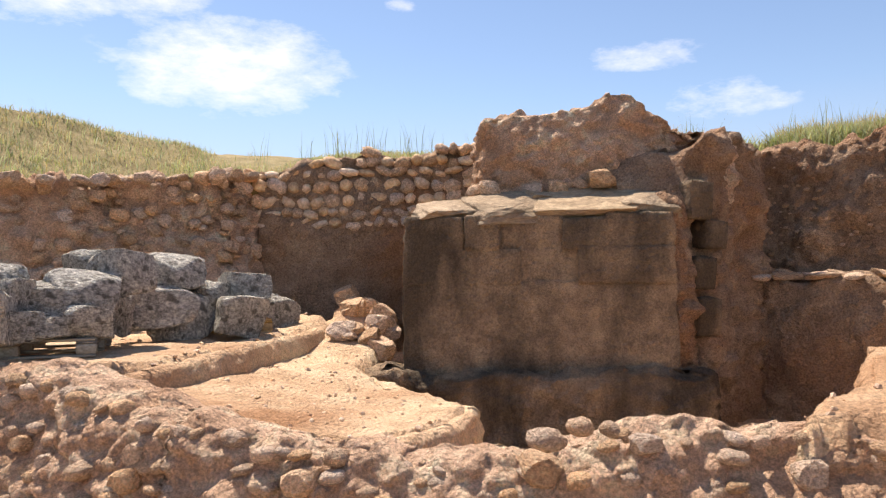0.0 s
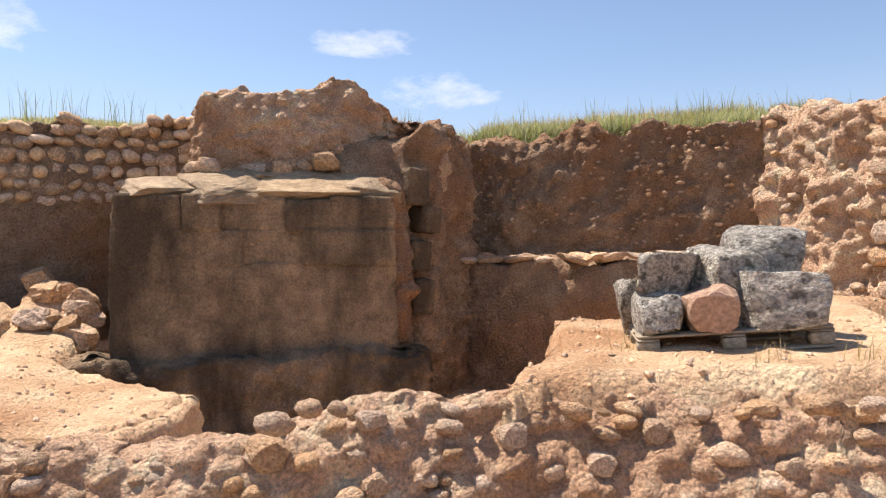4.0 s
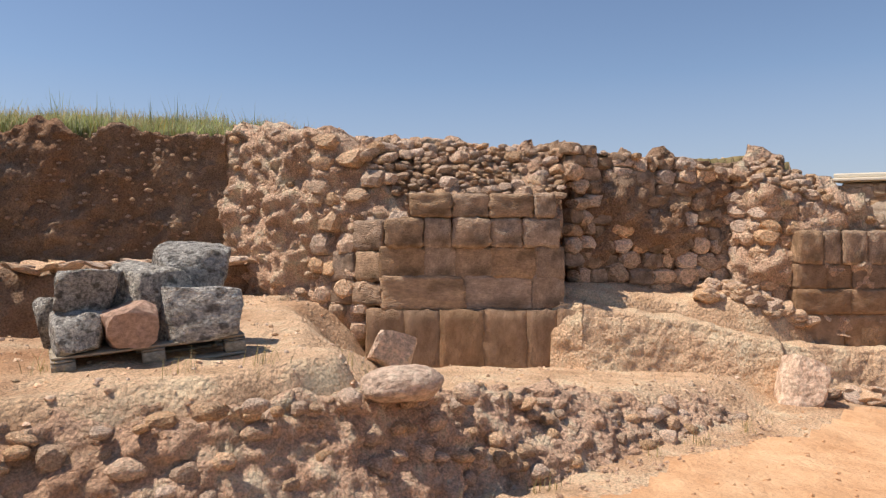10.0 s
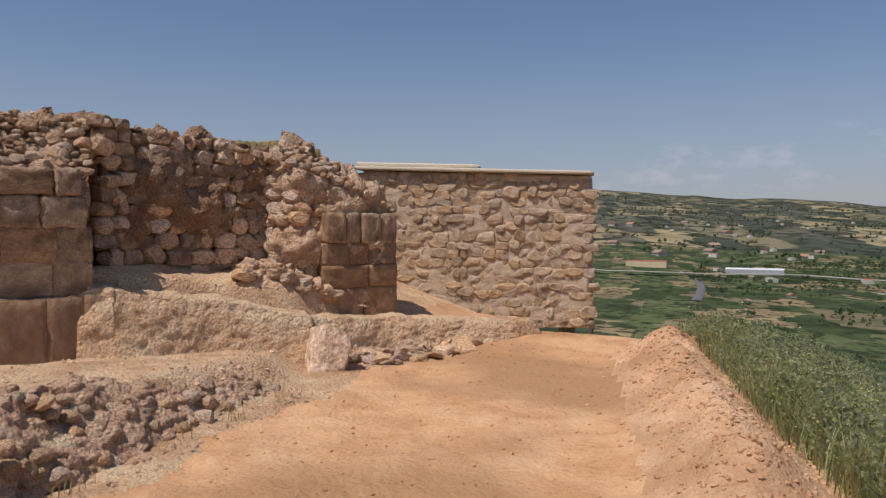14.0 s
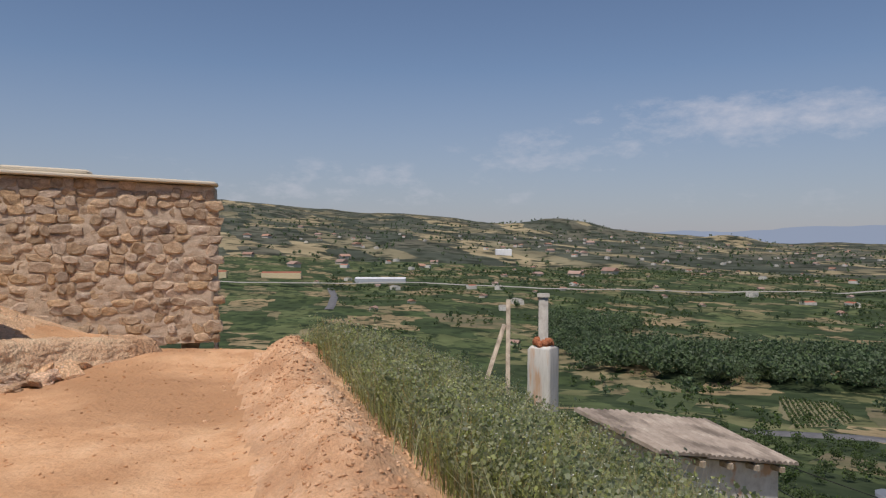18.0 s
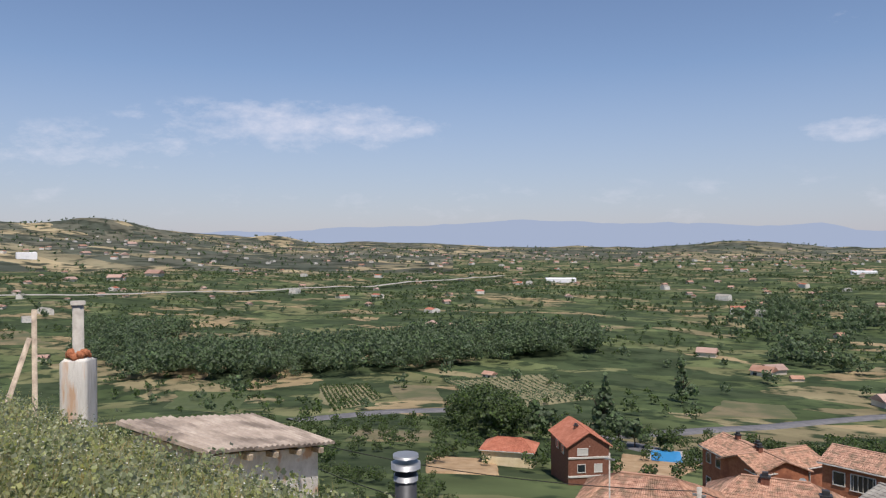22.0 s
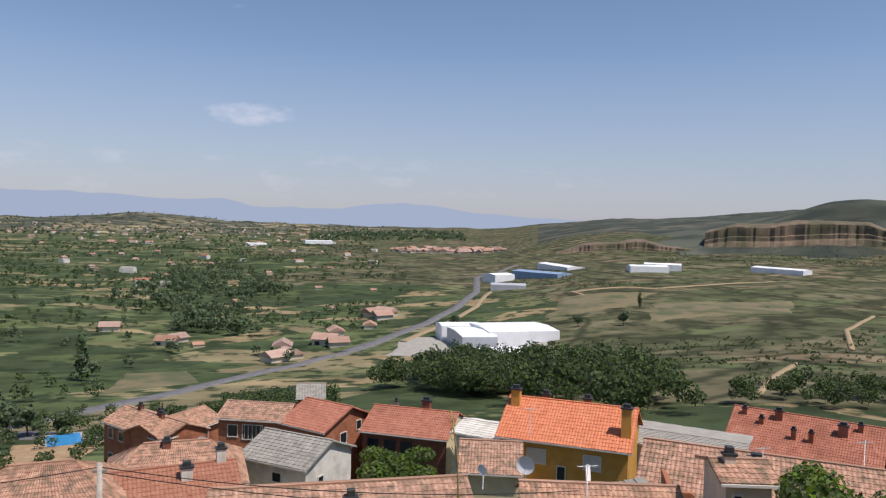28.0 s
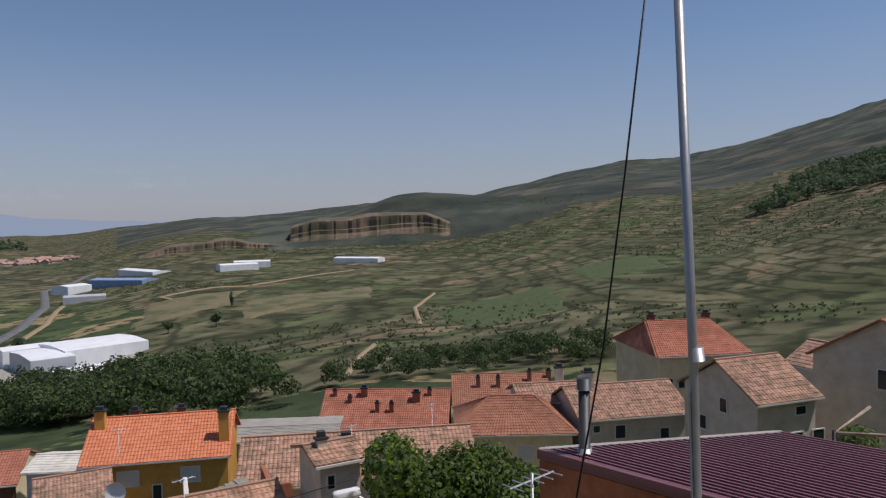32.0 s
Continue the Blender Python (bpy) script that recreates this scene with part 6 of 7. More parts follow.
    for y, dz, w, hh, kind in left:
        opening(-0.02, y, -math.pi / 2, w, hh, h - dz, kind)
    for x, y, w, tall, m in chimneys:
        zr = h + rise * (1 - abs(y - rx) / max(rx, D - rx)) if not across else h + rise * (1 - abs(x - L / 2) / (L / 2))
        ch = box_part("chimney", m, ob, (x, y, zr + tall / 2 - 0.4), (w, w * 0.8, tall + 0.8))
        box_part("chimney_cap", DARKM, ch, (0, 0, 0.5), (1.25, 1.25, 0.12 / (tall + 0.8)))
        box_part("flue", DARKM, ch, (0, 0, 0.5 + 0.2 / (tall + 0.8)), (0.7, 0.7, 0.3 / (tall + 0.8)))
    return ob


TARP = plain("dark_green_door", rgb("3b4a42"))
W1 = "glass"
house("house", "ochre rendered house under a bright orange tile roof", (-18.6, -59.7), (-27.5, -53.9), 8.5, -16.4, 2.3, OCHRE, TILE_NEW,
      front=[(1.0, 2.0, 1.1, 1.5, W1), (3.2, 2.0, 1.6, 1.2, "shutter"), (5.3, 3.2, 0.7, 1.2, W1), (7.8, 2.0, 1.4, 1.2, "shutter"), (8.6, 5.2, 1.2, 1.4, W1), (2.2, 5.0, 1.2, 1.4, W1)],
      chimneys=[(0.5, 3.3, 0.8, 1.5, OCHRE), (10.3, 1.3, 0.8, 2.4, OCHRE), (2.8, 5.0, 0.7, 0.8, BROWNBRICK), (6.5, 5.0, 0.7, 0.8, BROWNBRICK)])
house("house", "brown brick house with a cream gable and red tile roof", (-8.9, -76), (-16.7, -71.7), 8, -20.3, 1.6, BROWNBRICK, TILE_RED,
      front=[(1.2, 2.1, 1.3, 1.4, "brown"), (3.0, 2.1, 1.3, 1.4, "brown"), (4.8, 2.1, 1.3, 1.4, "brown")], chimneys=[(5.5, 4.4, 0.9, 1.2, BROWNBRICK), (2.0, 4.6, 0.4, 0.8, METAL)])
mesh_object("gable_render", [(9.02, -0.02, -8), (9.02, 8.02, -8), (9.02, 8.02, 0), (9.02, 4, 1.6), (9.02, -0.02, 0), (9.06, -0.02, -8), (9.06, 8.02, -8), (9.06, 8.02, 0), (9.06, 4, 1.6), (9.06, -0.02, 0)],
            [(5, 6, 7, 8, 9), (0, 4, 3, 2, 1), (0, 1, 6, 5), (1, 2, 7, 6), (2, 3, 8, 7), (3, 4, 9, 8), (4, 0, 5, 9)], CREAM, None)
gr = bpy.data.objects["gable_render"]
hb = [o for o in bpy.data.objects if o.get("label") == "brown brick house with a cream gable and red tile roof"][0]
gr.parent = hb
gr.location = (0, 0, -20.3 - hb.location.z)
house("outbuilding", "white walled store under a grey fibre-cement roof", (2.6, -62.5), (-2.4, -58.5), 6.5, -18.1, 1.3, WHITE, SLATE, front=[(3.6, 1.6, 0.9, 0.8, W1)], right=[(2.0, 2.0, 0.7, 0.8, W1)], pitch=0.5)
house("apartment_house", "orange brick apartment house with a barred white bay", (5.9, -82.3), (-0.8, -79.9), 6, -20.15, 1.0, BRICK, TILE_OLD,
      front=[(1.6, 2.0, 1.1, 1.3, W1), (3.8, 2.2, 2.2, 1.6, "bars"), (3.6, 5.4, 2.2, 1.5, "bars"), (6.2, 2.0, 1.0, 1.2, W1), (1.6, 5.2, 1.1, 1.3, W1), (1.4, 8.6, 2.4, 2.4, "green")])
house("apartment_house", "orange brick house with a pinkish tile roof", (-0.8, -79.9), (-4.9, -75.7), 8, -20.21, 1.7, BRICK, TILE_RED,
      front=[(1.4, 2.2, 1.6, 1.3, "brown"), (3.9, 2.2, 1.6, 1.3, "brown")], right=[(3, 2.0, 1.0, 1.2, W1), (5.5, 1.0, 0.8, 1.0, W1)], over=0.4)
house("brick_block", "brick block wing with weathered tile roof and satellite dishes", (20.3, -96.4), (12.4, -87.5), 6, -23.87, 1.2, BRICK, TILE_OLD,
      front=[(1.5 + 2.2 * i, 1.8, 1.0, 1.2, W1) for i in range(5)] + [(1.5 + 2.2 * i, 4.8, 1.0, 1.2, W1) for i in range(5)], chimneys=[(3, 3, 0.6, 0.7, BROWNBRICK), (7, 3, 0.6, 0.7, BROWNBRICK)])
house("brick_block", "brick wing with small square windows and a tile roof", (12.4, -87.5), (6.5, -95.3), 6, -23.87, 1.2, BRICK, TILE_OLD,
      front=[(1.2 + 1.9 * i, 1.8, 0.9, 1.1, W1) for i in range(4)] + [(1.2 + 1.9 * i, 4.6, 0.9, 1.1, W1) for i in range(4)], chimneys=[(3, 3, 0.6, 0.7, BROWNBRICK)])
house("house", "low house under a broad faded orange tile roof", (17.0, -43.0), (8.6, -44.5), 9, -15.6, 2.0, GREYR, TILE_OLD, hip=0.3)
house("house", "village house with a faded hipped tile roof and yellow wall", (11.5, -54.5), (2.2, -55.5), 8, -17.8, 2.0, CREAM, TILE_OLD, hip=0.25, chimneys=[(4, 3.5, 0.6, 0.6, BROWNBRICK)], right=[(3, 2.2, 1.2, 1.2, W1)])
house("house", "low house with a brown tile roof and white chimneys", (9.5, -47.0), (2.2, -48.6), 6, -16.3, 1.3, GREYR, TILE_BROWN, chimneys=[(4.5, 1.8, 0.7, 0.9, WHITE), (6.8, 3.0, 0.6, 1.0, WHITE)])
house("villa", "brown brick villa with white bands and a red tile roof", (41.4, -104.5), (36.4, -108.4), 10, -29.0, 2.0, BROWNBRICK, TILE_RED, across=True,
      front=[(2.2, 1.4, 1.6, 1.0, "shutter"), (2.0, 4.0, 1.2, 1.2, W1), (4.6, 4.0, 1.2, 1.2, "shutter")], left=[(3, 1.8, 1.2, 1.2, W1), (6, 1.8, 1.2, 1.2, W1)], chimneys=[(2.4, 4, 0.6, 0.6, BROWNBRICK)])
villa = [o for o in bpy.data.objects if o.name.startswith("villa")][0]
for dz in (-1.8, -4.6):
    box_part("white_band", WHITE, villa, (3.2, -0.05, -29.0 - villa.location.z + dz), (6.5, 0.14, 0.28))
house("terraced_houses", "long terrace with a terracotta roof and many small chimneys", (-47.6, -71.1), (-57.5, -60.3), 12, -22.4, 3.4, BROWNBRICK, TILE_RED,
      front=[(1.2 + 2.2 * i, 2.2, 1.5, 1.6, "shutter" if i % 2 else "brown") for i in range(6)],
      chimneys=[(1, 5, 0.5, 0.8, TILE_RED), (3, 4.0, 0.5, 0.8, TILE_RED), (4.6, 5, 0.8, 1.1, TILE_RED), (6.5, 2.6, 0.5, 1.2, TILE_RED), (8.2, 2.6, 0.5, 1.2, TILE_RED), (11, 4.2, 0.9, 1.2, TILE_RED), (12.5, 5, 0.5, 0.9, TILE_RED)])
house("terraced_houses", "second terrace with a brownish tile roof and tall flues", (-61.9, -63.2), (-70.2, -55.2), 11, -20.82, 2.6, CREAM, TILE_BROWN,
      front=[(1.5 + 2.6 * i, 2.0, 1.9, 1.4, "shutter") for i in range(5)], chimneys=[(3, 3, 0.5, 1.4, TILE_BROWN), (5.5, 3, 0.5, 1.4, TILE_BROWN), (9.5, 4, 0.5, 1.4, TILE_BROWN), (12, 4.6, 0.6, 1.0, TILE_BROWN)])
house("old_house", "old white house under a long uneven mixed tile roof", (-20.9, -39.5), (-32.2, -31.3), 7, -13.7, 1.8, WHITE, TILE_OLD, front=[(3.8, 1.3, 0.5, 0.5, W1), (9.5, 1.4, 0.6, 0.6, W1)], left=[(3.5, 2.2, 0.9, 1.2, W1)],
      chimneys=[(6.2, 2.2, 0.9, 0.8, BROWNBRICK), (4.0, 0.9, 0.2, 0.5, BROWNBRICK)])
house("old_house", "near low roof of old curved clay tiles", (-11.4, -32.0), (-18.3, -30.2), 5, -12.3, 1.1, GREYR, TILE_OLD)
house("old_house", "low roof of curved pinkish clay tiles below the terrace", (2.5, -31.4), (-8.5, -31.4), 4.5, -11.5, 1.0, GREYR, TILE_OLD, chimneys=[(5.8, 1.2, 0.5, 0.3, BROWNBRICK)])
house("outbuilding", "narrow beige rendered outbuilding between the old roofs", (-19.2, -28.7), (-21.1, -28.2), 3, -9.43, 0.4, GREYR, TILE_OLD, front=[(0.5, 1.3, 0.4, 0.7, W1)], chimneys=[(0.5, 1.2, 0.5, 0.5, GREYR)])
house("old_house", "narrow lean-to with weathered clay tiles", (-14.6, -57.0), (-19.0, -55.6), 5, -18.3, 1.6, CREAM, TILE_OLD)
house("flat_roof_building", "white flat-roofed annexe behind the ochre house", (-27.8, -64.0), (-38.5, -55.0), 7, -17.9, 0.25, WHITE, CONCRETE, pitch=2.0)
house("flat_roof_building", "small pale annexe between the roofs", (-17.0, -69.0), (-20.5, -66.0), 5, -18.8, 0.6, WHITE, WHITE, pitch=2.0)
house("house", "big cream house with a hipped terracotta roof", (-62.6, -36.2), (-69.8, -31.0), 11, -11.58, 2.4, CREAM, TILE_RED, hip=0.12, front=[(0.9, 3.2, 0.8, 1.0, W1), (2.2, 3.2, 0.8, 1.0, W1), (6.0, 1.8, 1.3, 1.5, "shutter"), (8.6, 1.8, 1.2, 1.5, "shutter")],
      chimneys=[(2, 6.5, 0.7, 1.0, BROWNBRICK), (8, 6.5, 0.7, 1.0, BROWNBRICK)])
house("house", "grey rendered house with old clay tiles", (-46.2, -20.0), (-50.6, -18.1), 7, -10.2, 2.0, GREYR, TILE_OLD, front=[(3.5, 1.2, 0.9, 0.6, W1), (3.2, 3.6, 1.0, 1.3, W1), (5.0, 3.6, 1.0, 1.3, W1)], left=[(3.0, 1.4, 0.7, 1.0, W1), (5, 3.0, 0.7, 1.0, W1)])
house("house", "tall grey gabled house with red tiles", (-57.0, -20.5), (-56.0, -11.0), 9, -8.6, 2.8, GREYR, TILE_RED, across=True, front=[(4.8, 2.0, 0.8, 1.4, W1), (7.5, 4.0, 1.0, 1.3, W1)])
house("house", "grey house with patched clay tiles beside the tall gable", (-61.8, -24.1), (-60.0, -20.0), 5, -10.47, 1.5, GREYR, TILE_OLD)
house("house", "old stuccoed house with weathered brown tiles", (-47.3, -34.2), (-54.9, -29.4), 7, -14.1, 1.7, GREYR, TILE_OLD, front=[(1.2, 1.2, 0.6, 0.6, W1), (3.2, 1.8, 0.9, 1.1, W1), (7, 2.4, 0.8, 1.2, W1)], chimneys=[(2, 3.5, 0.8, 1.2, WHITE)])
house("house", "cream house with a broad hipped brown tile roof", (-39.7, -40.1), (-45.9, -34.1), 8, -14.77, 1.8, CREAM, TILE_BROWN, hip=0.3, front=[(2, 2.2, 1.0, 1.2, W1), (5, 2.2, 1.2, 1.2, "shutter"), (8, 2.2, 1.1, 1.2, W1)])
house("house", "small whitewashed house with a tall stove pipe", (-47.5, -40.4), (-53.2, -36.0), 5, -13.85, 0.9, WHITE, TILE_OLD, chimneys=[(4, 3, 0.7, 1.5, WHITE)])
house("cottage", "small cottage with a grey roof below the village", (-4.0, -135.4), (-8.7, -135.2), 6, -31.2, 1.8, BROWNBRICK, SLATE, front=[(1.2, 2, 1, 1.3, W1), (3.2, 2, 1, 1.3, W1)], pitch=0.5)
house("garden_store", "low store with a weathered roof in the field", (-10.5, -131.0), (-15.5, -130.0), 4, -34.6, 0.8, GREYR, SLATE, pitch=0.5)
house("garden_house", "low garden house with an orange tile roof", (60.5, -112.5), (52.0, -115.0), 6, -34.0, 1.4, CREAM, TILE_RED, hip=0.25)

# ---- slope below the path: weeds, chimney, shed, poles ----
STRAW = leafy("dry_straw_grass", [rgb("988b5e"), rgb("b2a375"), rgb("c8ba8e")], 0.25, 0.5)
WEED = leafy("green_weeds", [rgb("858c5c"), rgb("a4aa78"), rgb("bfc296")], 0.3, 0.5)
HERB = leafy("grey_green_herbs", [rgb("727d5a"), rgb("929b76"), rgb("adb38e")], 0.3, 0.5)
FLOWER = material("white_flowers", [rgb("cfcfc0"), rgb("e4e4d8")], scale=3, bump=0)


def blades(name, label, spots, tall, mat, seed, per=9, spread=0.07, wide=0.008, z=None, lean=0.4):
    """Grass and weeds: thin tapering blades in tufts, one mesh."""
    g = np.random.default_rng(seed)
    spots = np.repeat(np.asarray(spots, float), per, 0)
    n = len(spots)
    p = spots + g.normal(0, spread, (n, 2))
    zz = ground_height(p[:, 0], p[:, 1]) - 0.03
    t = tall * g.uniform(0.4, 1.3, n)
    a = g.uniform(0, 6.28, n)
    d = np.stack([np.cos(a), np.sin(a)], 1)
    w = np.stack([-d[:, 1], d[:, 0]], 1) * wide * g.uniform(0.7, 1.5, (n, 1))
    k = (lean * g.uniform(0.2, 1, n) * t)[:, None]
    b0, b1 = np.c_[p - w, zz], np.c_[p + w, zz]
    m0, m1 = np.c_[p + d * k * 0.35 - w * 0.8, zz + t * 0.6], np.c_[p + d * k * 0.35 + w * 0.8, zz + t * 0.6]
    tip = np.c_[p + d * k, zz + t]
    V = np.stack([b0, b1, m1, m0, tip], 1).reshape(-1, 3)
    i = np.arange(n)[:, None] * 5
    F = (i + np.array([0, 1, 2, 3])).tolist() + (i + np.array([3, 2, 4])).tolist()
    me = bpy.data.meshes.new(name)
    me.from_pydata(V.tolist(), [], F)
    me.materials.append(mat)
    return tagged(new(name, me), label, "grass", kind="stuff")


def edge_spots(line, count, seed, across=(0, 1)):
    """Random spots on the left-hand side of a line."""
    g = np.random.default_rng(seed)
    p, length = resample(line, 0.05)
    n = normals(p)
    i = g.integers(0, len(p), count)
    return p[i, :2] - n[i] * g.uniform(*across, (count, 1))


BANK_TOP = [(1.8, 9.9), (3.4, 10.2), (5.0, 9.1), (6.4, 8.0), (7.0, 7.2)]
blades("grass_fringe", "dry grass and weeds along the top of the bank", edge_spots(BANK_TOP, 700, 401, (0.1, 1.8)), 0.3, STRAW, 401, 8, 0.1, 0.005, lean=0.7)
blades("grass_fringe", "green weeds growing over the edge of the bank", edge_spots(BANK_TOP, 1500, 402, (-0.1, 1.7)), 0.22, WEED, 402, 14, 0.1, 0.007, lean=0.9)
LEFT_TOP = [(-8.5, 6.2), (-5.4, 8.4), (-3.3, 9.9), (0.4, 10.0)]
blades("grass_slope", "dry yellow grass on the hill behind the wall", edge_spots(LEFT_TOP, 2600, 403, (0.2, 6.0)), 0.11, STRAW, 403, 7, 0.12, 0.004, lean=1.2)
blades("grass_slope", "green weeds among the dry grass", edge_spots(LEFT_TOP, 1700, 404, (0.1, 5.0)), 0.13, WEED, 404, 8, 0.14, 0.005, lean=1.0)
blades("tall_stalks", "thin tall weed stalks standing over the grass", np.concatenate([edge_spots(LEFT_TOP, 46, 430, (0.4, 3.0)), edge_spots(BANK_TOP, 40, 431, (0.2, 1.5))]), 0.5, HERB, 432, 7, 0.08, 0.004, lean=0.5)
g4 = np.random.default_rng(406)
sx = g4.uniform(-3.5, 15, 11000)
sy = -2.3 - 0.12 * np.clip(sx, -1, 12) + 0.7 * np.clip(-sx - 1, 0, 8) - g4.uniform(0, 1, 11000) ** 1.3 * 4.6
blades("weed_slope", "dense green weeds on the slope below the path", np.c_[sx, sy], 0.38, WEED, 407, 11, 0.11, 0.004, lean=0.9)
blades("weed_slope", "dry straw grass among the weeds of the slope", np.c_[sx, sy][:3600] + 0.05, 0.52, STRAW, 408, 5, 0.1, 0.003, lean=0.6)
wood("weed_bushes", "leafy green weeds crowding the slope below the path", np.c_[sx, sy][2000:3300], 0.62, WEED, 415, 220, "round", 0.018)
wood("weed_bushes", "grey-green herbs in full leaf on the slope", np.c_[sx, sy][3700:4800], 0.64, HERB, 416, 220, "round", 0.017)
fx, fy = np.tile(sx[2000:4000], 3) + g4.normal(0, 0.1, 6000), np.tile(sy[2000:4000], 3) + g4.normal(0, 0.1, 6000)
fz = ground_height(fx, fy) + g4.uniform(0.32, 0.58, 6000)
FV, FF = [], []
for k, (x, y, z) in enumerate(zip(fx, fy, fz)):
    s = 0.004 + 0.006 * ((k * 7) % 10) / 10
    o = len(FV)
    FV += [(x - s, y, z), (x, y - s, z + s * .4), (x + s, y, z), (x, y + s, z + s * .4), (x, y, z - s)]
    FF += [(o, o + 1, o + 2, o + 3), (o, o + 4, o + 1), (o + 1, o + 4, o + 2), (o + 2, o + 4, o + 3), (o + 3, o + 4, o)]
tagged(mesh_object("wild_flowers", FV, FF, FLOWER), "small white wild flowers on the weedy slope", "flowers", kind="stuff")
blades("path_weeds", "small dry weeds at the foot of the low wall", edge_spots([(a, b - 0.05) for a, b, *_ in NEAR[3:]][::-1], 60, 410, (0.0, 0.15)), 0.14, STRAW, 410, 9, 0.04, 0.003)
blades("path_weeds", "sparse dry weeds on the earth ledges", np.array([(3.0, 3.6), (2.5, 4.3), (3.4, 3.3), (4.4, 3.5), (4.1, 3.0), (2.9, 5.0), (4.3, 2.9)]), 0.16, STRAW, 411, 26, 0.07, 0.002, lean=0.9)


def tube(name, points, radius, mat, parent=None, label="", sides=10):
    """A round bar or cable along points."""
    P = np.array(points, float)
    d = np.gradient(P, axis=0)
    d /= np.linalg.norm(d, axis=1, keepdims=True)
    ref = np.array([0.0, 0.0, 1.0]) if abs(d[0, 2]) < 0.9 else np.array([1.0, 0.0, 0.0])
    u = np.cross(d, ref)
    u /= np.linalg.norm(u, axis=1, keepdims=True)
    v = np.cross(d, u)
    a = np.linspace(0, 2 * math.pi, sides, endpoint=False)
    ring = P[:, None] + radius * (np.cos(a)[None, :, None] * u[:, None] + np.sin(a)[None, :, None] * v[:, None])
    ring = np.concatenate([np.repeat(P[:1, None], sides, 1), ring[:1], ring, ring[-1:], np.repeat(P[-1:, None], sides, 1)], 0)
    ob = grid_object(name, ring, mat, parent=parent, wrap=True, smooth=True)
    return tagged(ob, label) if label else ob


def sag(a, b, drop, n=14):
    return [tuple(Vector(a).lerp(Vector(b), i / n) - Vector((0, 0, drop * 4 * (i / n) * (1 - i / n)))) for i in range(n + 1)]


WPAINT = material("flaking_white_paint", [rgb("bdb8ac"), rgb("d4d0c6"), rgb("e0ddd4")], scale=5, bump=0.4, bump_scale=30, second=(rgb("c9a98c"), 2.5, 0.58, 0.66))
RUST = material("broken_brick", [rgb("8c5038"), rgb("b0704f"), rgb("c98f6a")], scale=9, bump=0.7)
FIBRE = material("fibre_cement_pipe", [rgb("8f8b82"), rgb("a5a198"), rgb("b4b0a6")], scale=5, bump=0.2)
stack = empty("chimney_stack", 11.2, -7.65, -3.2)
tagged(stack, "whitewashed chimney stack with a grey pipe rising from the slope", "chimney")
piece("shaft", block_mesh("shaft", 180, WPAINT, 0.015, 6, 0.04), stack, (0, 0, 1.52), (0.42, 0.42, 3.04), (0, 0, 0.6))
for k in range(9):
    a = k * 0.7
    piece("broken_brick", pebble_mesh("broken_brick", 190 + k % 3, RUST, 1, box=0.7) if k < 3 else bpy.data.meshes["broken_brick"], stack, (0.12 * math.cos(a), 0.12 * math.sin(a), 3.08 + 0.03 * (k % 3)), (0.16, 0.12, 0.16), (0.3 * k, 0.2, a))
tube("pipe", [(0, 0, 3.0), (0, 0, 3.92)], 0.085, FIBRE, stack)
tube("pipe_cap", [(0, 0, 3.9), (0, 0, 3.96)], 0.11, FIBRE, stack)

# shed with a corrugated roof
shed = empty("shed", 0, 0, 0)
tagged(shed, "whitewashed shed with a weathered corrugated roof on the slope", "shed")
SH = [(13.1, -10.0), (11.1, -10.15), (11.3, -13.5), (13.4, -13.5)]
mesh_object("wall", [(x, y, -9) for x, y in SH] + [(13.1, -10.0, -2.1), (11.1, -10.15, -2.33), (11.3, -13.5, -3.0), (13.4, -13.5, -2.75)],
            [(0, 1, 5, 4), (1, 2, 6, 5), (2, 3, 7, 6), (3, 0, 4, 7), (4, 5, 6, 7), (3, 2, 1, 0)], WPAINT, shed)
OLDROOF = material("weathered_corrugated_roof", [rgb("8b7f72"), rgb("a5988a"), rgb("b9ad9e")], scale=2.5, bump=0.3, second=(rgb("746a60"), 1.2, 0.48, 0.65))
for k, (f0, f1, dz) in enumerate([(0, 0.36, 0.05), (0.33, 0.69, 0.02), (0.66, 1.0, 0.0)]):
    a, b, c, d = (Vector(p) for p in ((13.3, -9.75, -2.0), (10.85, -9.9, -2.28), (11.05, -13.8, -2.98), (13.65, -13.8, -2.68)))
    lo, hi = a.lerp(d, f0), a.lerp(d, f1)
    lo2, hi2 = b.lerp(c, f0), b.lerp(c, f1)
    up = Vector((0, 0, dz + 0.02))
    tiled_slope("roof_sheet", shed, OLDROOF, hi + up, lo + up, lo2 + up, hi2 + up, 0.18, 3.0, 0.05, 0.03)
for k in range(5):
    box_part("rafter_end", GREYWOOD, shed, (10.98 + 0.04 * k, -10.3 - 0.75 * k, -2.42 - 0.14 * k), (0.3, 0.09, 0.11))

# wooden poles and wires
post = empty("utility_pole", 19.34, -11.58, -8)
tagged(post, "old timber utility pole with a leaning brace", "pole")
tube("pole", [(0, 0, 0), (0, 0, 7.95)], 0.065, GREYWOOD, post)
tube("brace", [(0.9, 0.95, 3.5), (0.05, 0.1, 7.2)], 0.065, GREYWOOD, post)
cap = empty("stove_chimney", 6.31, -9.74, -4.6)
tagged(cap, "dark round stove chimney with a wide zinc cap", "chimney")
tube("flue", [(0, 0, 0), (0, 0, 2.9)], 0.17, DARKM, cap)
tube("collar", [(0, 0, 2.72), (0, 0, 2.8)], 0.19, METAL, cap)
tube("cowl", [(0, 0, 2.9), (0, 0, 2.98)], 0.23, METAL, cap)
